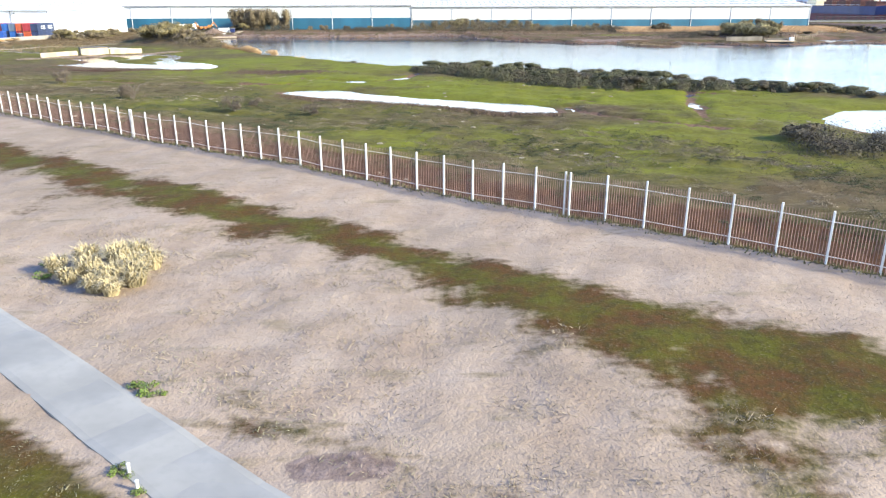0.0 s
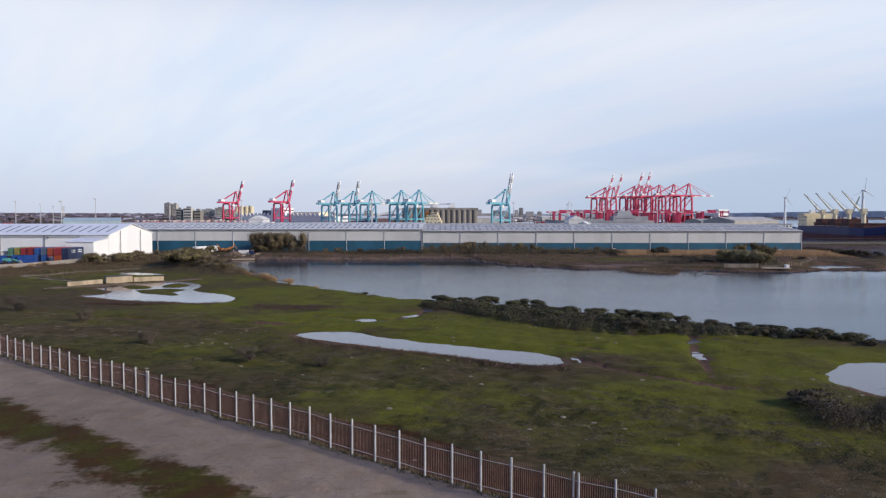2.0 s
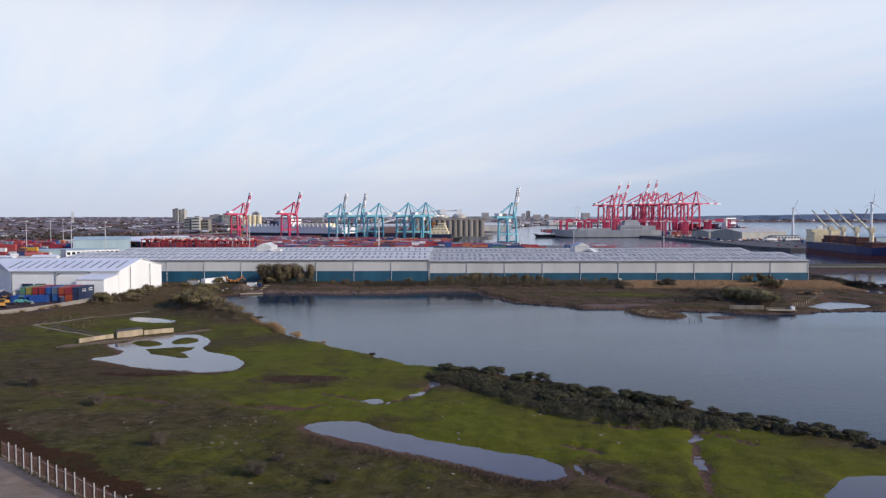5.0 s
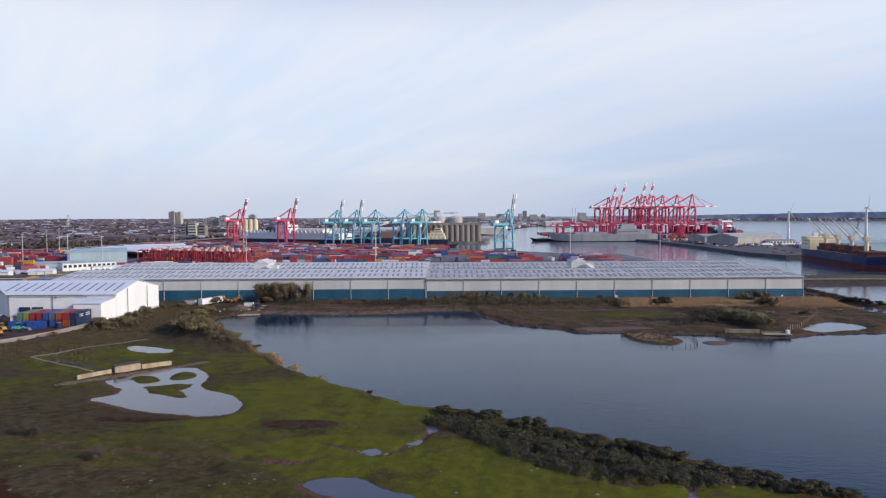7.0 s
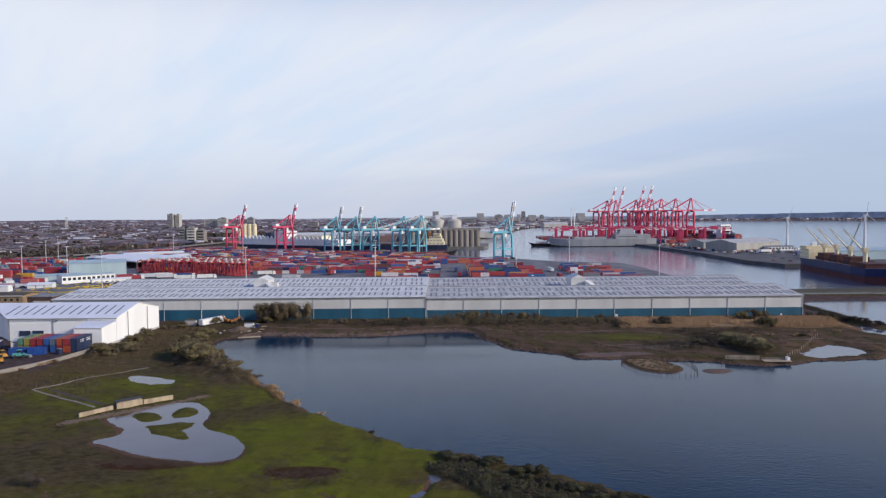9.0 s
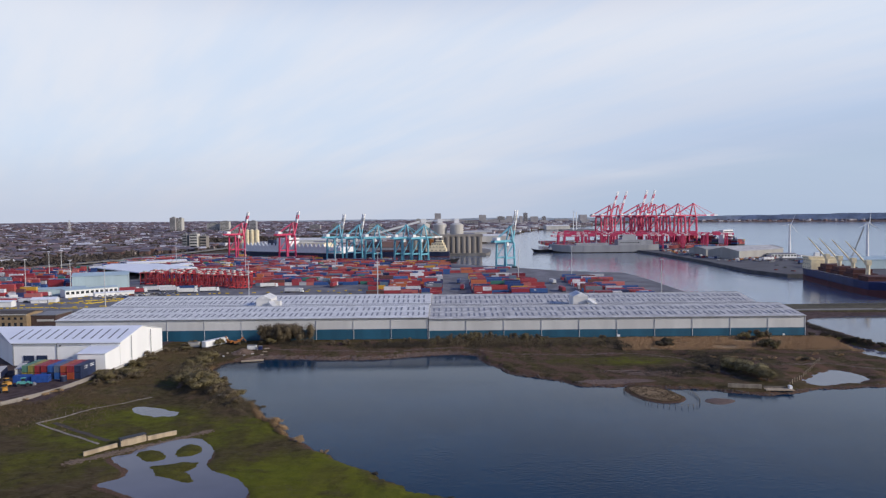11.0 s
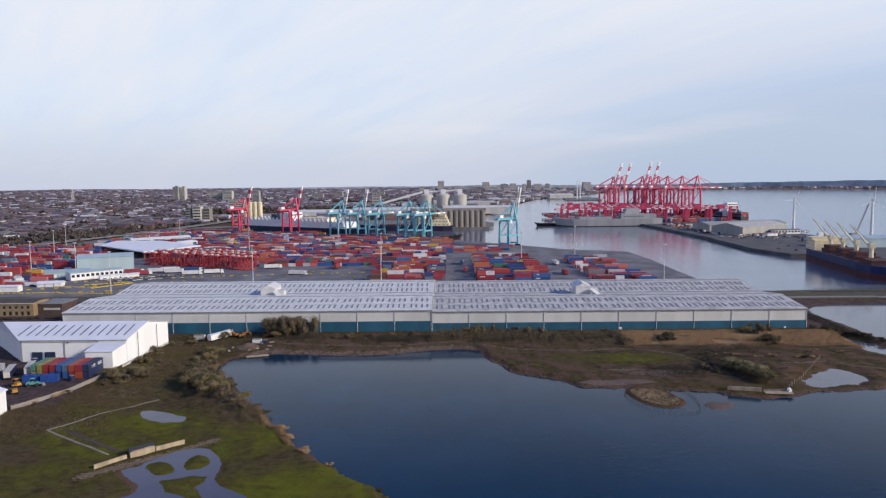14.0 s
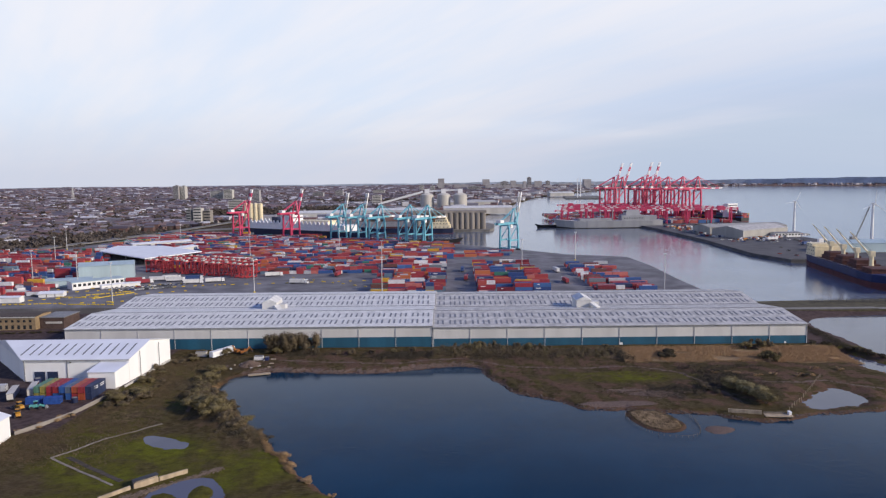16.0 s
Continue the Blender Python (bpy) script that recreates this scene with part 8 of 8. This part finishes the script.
# ---- vehicles ----
def car_mesh():
    b, g = Build(CAR_PAINT), Build(GLASS_DARK)
    b.loft([[(x, -0.85, 0.35), (x, 0.85, 0.35), (x, 0.85, h), (x, -0.85, h)] for x, h in ((-2.15, 0.85), (-1.2, 0.95), (1.0, 0.92), (2.1, 0.7))])
    g.loft([[(-1.7, -0.78, 0.93), (1.0, -0.78, 0.93), (1.0, 0.78, 0.93), (-1.7, 0.78, 0.93)], [(-1.2, -0.66, 1.42), (0.3, -0.66, 1.42), (0.3, 0.66, 1.42), (-1.2, 0.66, 1.42)]])
    return b.mesh("body"), g.mesh("glasshouse")


CAR_B, CAR_G = car_mesh()
WHEEL = Build(DARK).solid([(0.32 * math.cos(a), e, 0.32 + 0.32 * math.sin(a)) for e in (-0.1, 0.1) for a in (i * math.pi / 4 for i in range(8))],
                          [tuple(range(8)), tuple(range(15, 7, -1))] + [(i, 8 + i, 8 + (i + 1) % 8, (i + 1) % 8) for i in range(8)]).mesh("wheel")
first_car = thing("car", "small car parked in the port", "car", "parked cars")
part("body", CAR_B, first_car)
part("glasshouse", CAR_G, first_car, "dark glazed cabin")
for x in (-1.3, 1.3):
    for y in (-0.8, 0.8):
        part("wheel", WHEEL, first_car, shift=(x, y, 0))
rng = random.Random(15)
lots = [(-262 + i * 3.4, 530 + i * 1.3) for i in range(14)] + [(-250 + i * 3.2, 520 + i * 1.2) for i in range(12)] + [(-230 + i * 4, 545 + i) for i in range(6)] + [(335 + i * 3.6, 862 + rng.uniform(-14, 10)) for i in range(26)] + [(330 + rng.uniform(0, 100), rng.uniform(690, 850)) for i in range(24)]
first_car.matrix_world = Matrix.Translation((-300, 500, APRON))
for x, y in lots:
    copy_thing(first_car, Matrix.Translation((x, y, APRON)) @ Matrix.Rotation(rng.choice((0.3, 1.9, 3.4)), 4, "Z"))
marks = Build(YELLOW)
for ax, ay, bx, by, n in ((-300, 466, -262, 470, 12), (-262, 466, -222, 462, 12), (-280, 496, -248, 490, 12), (-250, 488, -232, 514, 12), (-262, 503, -236, 518, 10), (-330, 505, -170, 548, 22), (-320, 520, -200, 560, 16), (-300, 480, -190, 520, 14), (-180, 545, -60, 560, 12), (-130, 580, 0, 478, 14), (-250, 470, -200, 480, 6)):
    for i in range(n):
        f = i / n
        x, y = ax + (bx - ax) * f, ay + (by - ay) * f
        marks.box((x + rng.uniform(-0.8, 0.8), y + rng.uniform(-0.8, 0.8), APRON + 0.22), (rng.uniform(1.4, 3.0), 0.7, 0.7), math.atan2(by - ay, bx - ax))
single("lane_barriers", marks, "rows of yellow lane barrier blocks on tarmac", "barriers", kind="stuff")
rail_line = thing("causeway_railing", "dark lattice railing along the causeway", "railing")
for i in range(26):
    part("baluster", Build(DARK).span((232 + i * 5 - 0.1, 447.9, 0.9), (232 + i * 5 + 0.1, 448.1, 3.2)), rail_line)
for hz_ in (1.6, 3.1):
    part("rail", Build(DARK).span((232, 447.8, hz_), (358, 448.2, hz_ + 0.2)), rail_line)


# ---- the town behind ----
def town():
    r = random.Random(101)
    walls, roofs, trees = Build(WALL_TOWN), Build(ROOF_TOWN), Build(TOWN_TREE)

    def row(x, y, n, turn, depth=8.5, wide=5.2, e=5.6):
        z = height(x, y) - 0.6
        ca, sa = math.cos(turn), math.sin(turn)
        L = n * wide

        def w(u, v, h):
            return (x + ca * u - sa * v, y + sa * u + ca * v, z + h)
        walls.solid([w(0, 0, 0), w(L, 0, 0), w(L, depth, 0), w(0, depth, 0), w(0, 0, e), w(L, 0, e), w(L, depth, e), w(0, depth, e)], [(0, 1, 5, 4), (1, 2, 6, 5), (2, 3, 7, 6), (3, 0, 4, 7)])
        q = 0.3
        roofs.solid([w(-q, -q, e), w(L + q, -q, e), w(L + q, depth / 2, e + 3), w(-q, depth / 2, e + 3), w(L + q, depth + q, e), w(-q, depth + q, e)], [(0, 1, 2, 3), (3, 2, 4, 5), (1, 4, 2), (0, 3, 5), (0, 5, 4, 1)])

    def clump(x, y, s):
        z = height(x, y)
        for _ in range(9):
            c = Vector((x + r.gauss(0, s * 0.5), y + r.gauss(0, s * 0.5), z + s * r.uniform(0.35, 1.3)))
            u = Vector((r.gauss(0, 1), r.gauss(0, 1), r.gauss(0, 1))).normalized() * s * 0.55
            v = u.orthogonal().normalized() * s * 0.5
            trees.face([c - u, c - v, c + u, c + v])
            t = u.cross(v).normalized() * s * 0.45
            trees.face([c - u, c - t, c + u, c + t])

    y = 840.0
    while y < 4650:
        left = -0.66 * y - 60
        right = float(np.interp(y, [840, 1090, 1130, 1300, 1500, 2000, 3000, 4650], [-580, -520, -450, -420, -300, -120, 380, 1200]))
        x = left
        while x < right:
            k = r.random()
            near_park = noise.noise((x * 0.0022, y * 0.0022, 5.0))
            if near_park > 0.22 and y < 2300:
                for _ in range(3):
                    clump(x + r.uniform(0, 40), y + r.uniform(-12, 12), r.uniform(5, 9))
                x += 42
                continue
            if k < 0.78:
                n = r.randint(1, 4)
                row(x, y + r.uniform(-4, 4), n, r.choice((0.08, -0.35, -0.35, 1.25, 1.1, 0.5)))
                x += n * 5.2 * 0.95 + 3
            elif k < 0.90 and y < 3000:
                clump(x, y, r.uniform(4, 8))
                x += 16
            elif k < 0.965:
                row(x, y, r.randint(2, 4), 0.1, r.uniform(12, 20), 7, r.uniform(5, 9))
                x += 34
            else:
                x += 40
            if r.random() < (0.75 if y < 2500 else 0.30):
                clump(x, y + r.uniform(8, 16), r.uniform(3, 6))
        y += 19 + (y - 1000) * 0.007
    single("town_houses", walls, "brick walls of terraced houses in the far town", "houses", kind="stuff")
    single("town_roofs", roofs, "slate and tile roofs of the far town", "roofs", kind="stuff")
    # belt of bare trees at the motorway
    for i in range(500):
        f = r.random()
        clump(-540 + f * 130 + r.gauss(0, 14) - 200 * r.random(), 760 + f * 300 + r.gauss(0, 30), r.uniform(3, 6))
    for i in range(260):
        x = r.uniform(1700, 3600)
        yy = r.uniform(3000, 4700)
        if height(x, yy) > 2:
            clump(x, yy, r.uniform(3, 6))
    single("town_trees", trees, "bare dark trees among far houses", "trees", kind="stuff")


town()


def block(x, y, sx, sy, h, mat, label, floors, cols, turn=0.0):
    z = height(x, y) if y > 1100 else APRON
    t = thing("tower_block", label, "tower block", "town blocks", Matrix.Translation((x, y, z - 0.5)) @ Matrix.Rotation(turn, 4, "Z"))
    part("wall", Build(mat).span((-sx / 2, -sy / 2, 0), (sx / 2, sy / 2, h)), t)
    part("roof", Build(GUTTER).span((-sx * 0.22, -sy * 0.22, h), (sx * 0.22, sy * 0.22, h + 3)), t)
    for f in range(floors):
        zz = (f + 0.35) * h / floors
        part("window_band", Build(GLASS_DARK).span((-sx * 0.46, -sy / 2 - 0.1, zz), (sx * 0.46, -sy / 2 - 0.03, zz + h / floors * 0.42)), t)


for x, y, sx, sy, h, mt, fl in ((-918, 2380, 18, 24, 52, TOWER_WALL, 14), (-898, 2390, 15, 24, 50, SILO_PALE, 14), (-795, 2420, 44, 20, 32, SILO_PALE, 8), (-750, 2400, 30, 20, 38, SILO_PALE, 9), (-466, 1262, 8, 14, 28, GUTTER, 6), (-450, 1262, 14, 16, 30, SILO_PALE, 6),
                                (-435, 1268, 12, 16, 26, SILO, 5), (-512, 1700, 36, 20, 30, SILO_PALE, 7), (-205, 1990, 24, 20, 30, SILO_PALE, 7), (-600, 2200, 20, 20, 44, TOWER_WALL, 11), (-130, 3300, 20, 18, 32, SILO_PALE, 9), (-80, 3310, 20, 18, 28, SILO_PALE, 9),
                                (-500, 2700, 40, 24, 22, TOWER_WALL, 6), (-430, 2760, 30, 24, 26, TOWER_WALL, 6), (120, 3500, 70, 30, 22, TOWER_WALL, 6), (300, 3900, 40, 40, 40, TOWER_WALL, 9), (-300, 3000, 50, 24, 18, SILO_PALE, 4)):
    block(x, y, sx, sy, h, mt, "pale concrete tower block in the far town", fl, 6)


def pylon(x, y, h):
    z = height(x, y)
    p = thing("transmission_tower", "tall grey lattice transmission tower above far roofs", "pylon", at=(x, y, z))
    for sx in (-1, 1):
        for sy in (-1, 1):
            part("leg", Build(GALV).beam((sx * 5, sy * 5, -1), (sx * 0.8, sy * 0.8, h), 1.1, w2=0.6), p)
    for k in range(5):
        f, g = k / 5, (k + 1) / 5
        for sy in (-1, 1):
            part("brace", Build(GALV).beam((-5 + 4.2 * f, sy * (5 - 4.2 * f), h * f), (5 - 4.2 * g, sy * (5 - 4.2 * g), h * g), 0.6), p)
    for hh, w in ((0.72, 9), (0.84, 7), (0.95, 5)):
        part("cross_arm", Build(GALV).span((-w, -0.5, h * hh), (w, 0.5, h * hh + 1.2)), p)


pylon(-1388, 2600, 50)
gabled("dock_shed", "long pale dock transit shed", 60, 1560, 150, 40, 1.2, 12, 16, SILO_PALE, ROOF, 0.05)
gabled("dock_shed", "long pale dock transit shed", -120, 1500, 160, 50, 1.2, 12, 16, WHITE_CLAD, ROOF, -0.1)
gabled("dock_shed", "wide white dock warehouse", -260, 1420, 120, 50, 1.2, 12, 16, WHITE_CLAD, ROOF, 0.05)
gabled("dock_shed", "long grey dock transit shed", 20, 1900, 200, 50, 1.2, 12, 16, SILO_PALE, ROOF_DULL, 0.1)
gabled("dock_shed", "pale dock shed on far quay", 420, 2700, 90, 50, 1.5, 12, 16, SILO_PALE, ROOF, 0.1)
for i, (dx, hh) in enumerate(((0, 34), (14, 22))):
    block(480 + dx * 8, 4300, 24, 24, hh * 1.7, TOWER_WALL, "dark city tower on the skyline", 12, 6)
motor = Build(QUAY)
for (ax, ay), (bx, by) in zip([(-640, 700), (-492, 765), (-480, 853), (-455, 940), (-423, 1100)], [(-492, 765), (-480, 853), (-455, 940), (-423, 1100), (-400, 1300)]):
    motor.beam((ax, ay, 4), (bx, by, 4), 16, 1.2)
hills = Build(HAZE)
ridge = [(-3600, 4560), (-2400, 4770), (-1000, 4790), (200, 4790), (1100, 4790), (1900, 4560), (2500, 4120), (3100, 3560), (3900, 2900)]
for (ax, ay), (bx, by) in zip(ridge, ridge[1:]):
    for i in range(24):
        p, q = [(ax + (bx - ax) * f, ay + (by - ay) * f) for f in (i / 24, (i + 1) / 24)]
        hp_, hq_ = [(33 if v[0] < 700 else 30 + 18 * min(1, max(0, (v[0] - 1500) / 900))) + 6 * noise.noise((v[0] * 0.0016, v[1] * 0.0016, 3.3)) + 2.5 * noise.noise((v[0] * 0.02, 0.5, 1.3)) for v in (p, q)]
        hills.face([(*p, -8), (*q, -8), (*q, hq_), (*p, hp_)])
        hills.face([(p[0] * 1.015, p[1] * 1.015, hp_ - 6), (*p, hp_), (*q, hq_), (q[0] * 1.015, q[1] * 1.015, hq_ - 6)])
single("backdrop", hills, "low hills on the horizon with distance haze painted blue", "hills", kind="structure")
single("road_viaduct", motor, "low concrete road embankment beside the town", "road", kind="structure")


# ---- dock buildings, quay clutter ----
dock_town = Build(DOCK_SHED)
r = random.Random(202)
for i in range(900):
    y = 1320 + 2980 * r.random() ** 1.4
    edge = float(np.interp(y, [1200, 1800, 2600, 3200, 4800], [40, 150, 330, 600, 1350])) - 35
    x = edge - abs(r.gauss(0, 1)) * 230
    if 1060 < y < 1330 and x > -140 or 1745 < y < 1850 and -200 < x < 90:
        continue
    sx, sy, h = r.uniform(10, 46), r.uniform(9, 28), r.uniform(4, 12)
    dock_town.box((x, y, height(x, y) + h / 2 - 0.5), (sx, sy, h), r.choice((0.05, -0.3, 0.12)))
single("dock_buildings", dock_town, "pale sheds and works along the far docks", "buildings", kind="stuff")
city = Build(TOWER_WALL)
for i in range(60):
    y = r.uniform(3700, 4600)
    x = r.uniform(-100, 1150)
    if height(x, y) > 0.5:
        h = r.uniform(10, 24) if i % 9 else r.uniform(34, 55)
        city.box((x, y, height(x, y) + h / 2), (r.uniform(16, 50), r.uniform(16, 40), h))
far_shore = Build(DOCK_SHED)
for i in range(420):
    x = r.uniform(1500, 4000)
    y = r.uniform(5350, 5700) - 0.62 * x
    if y < 4750 and height(x, y) > 1:
        far_shore.box((x, y, height(x, y) + 3), (r.uniform(8, 26), r.uniform(8, 20), r.uniform(4, 9)), r.uniform(0, 1))
single("far_shore_town", far_shore, "pale buildings scattered along the far river shore", "buildings", kind="stuff")
single("city_skyline", city, "grey city buildings on the skyline", "buildings", kind="stuff")
clutter = Build(palette("quay_vehicle_paint", [(0.60, 0.60, 0.60), (0.04, 0.04, 0.045), (0.28, 0.29, 0.30), (0.70, 0.70, 0.70), (0.10, 0.10, 0.11), (0.03, 0.05, 0.14), (0.25, 0.03, 0.03), (0.42, 0.42, 0.43), (0.50, 0.20, 0.04)], 0.45, True))
for i in range(520):
    k = i % 4
    if k < 2:                                                          # rows of parked cars before the sheds
        f = r.random()
        x, y = 356 + 110 * f + r.gauss(0, 2), 862 + 60 * f + 5.5 * r.randrange(3)
    elif k == 2:
        x, y = r.uniform(385, 470), r.uniform(1000, 1130)
    else:
        x, y = r.uniform(330, 378), r.uniform(900, 1110)
    h = r.choice((1.5, 1.5, 1.6, 2.4))
    clutter.box((x, y, APRON + h / 2), (r.uniform(4.0, 5.2), 1.9, h), r.choice((0.5, 2.07)) + r.uniform(-0.06, 0.06))
single("quay_clutter", clutter, "rows of parked cars and vans on the river quay", "vehicles", kind="stuff")
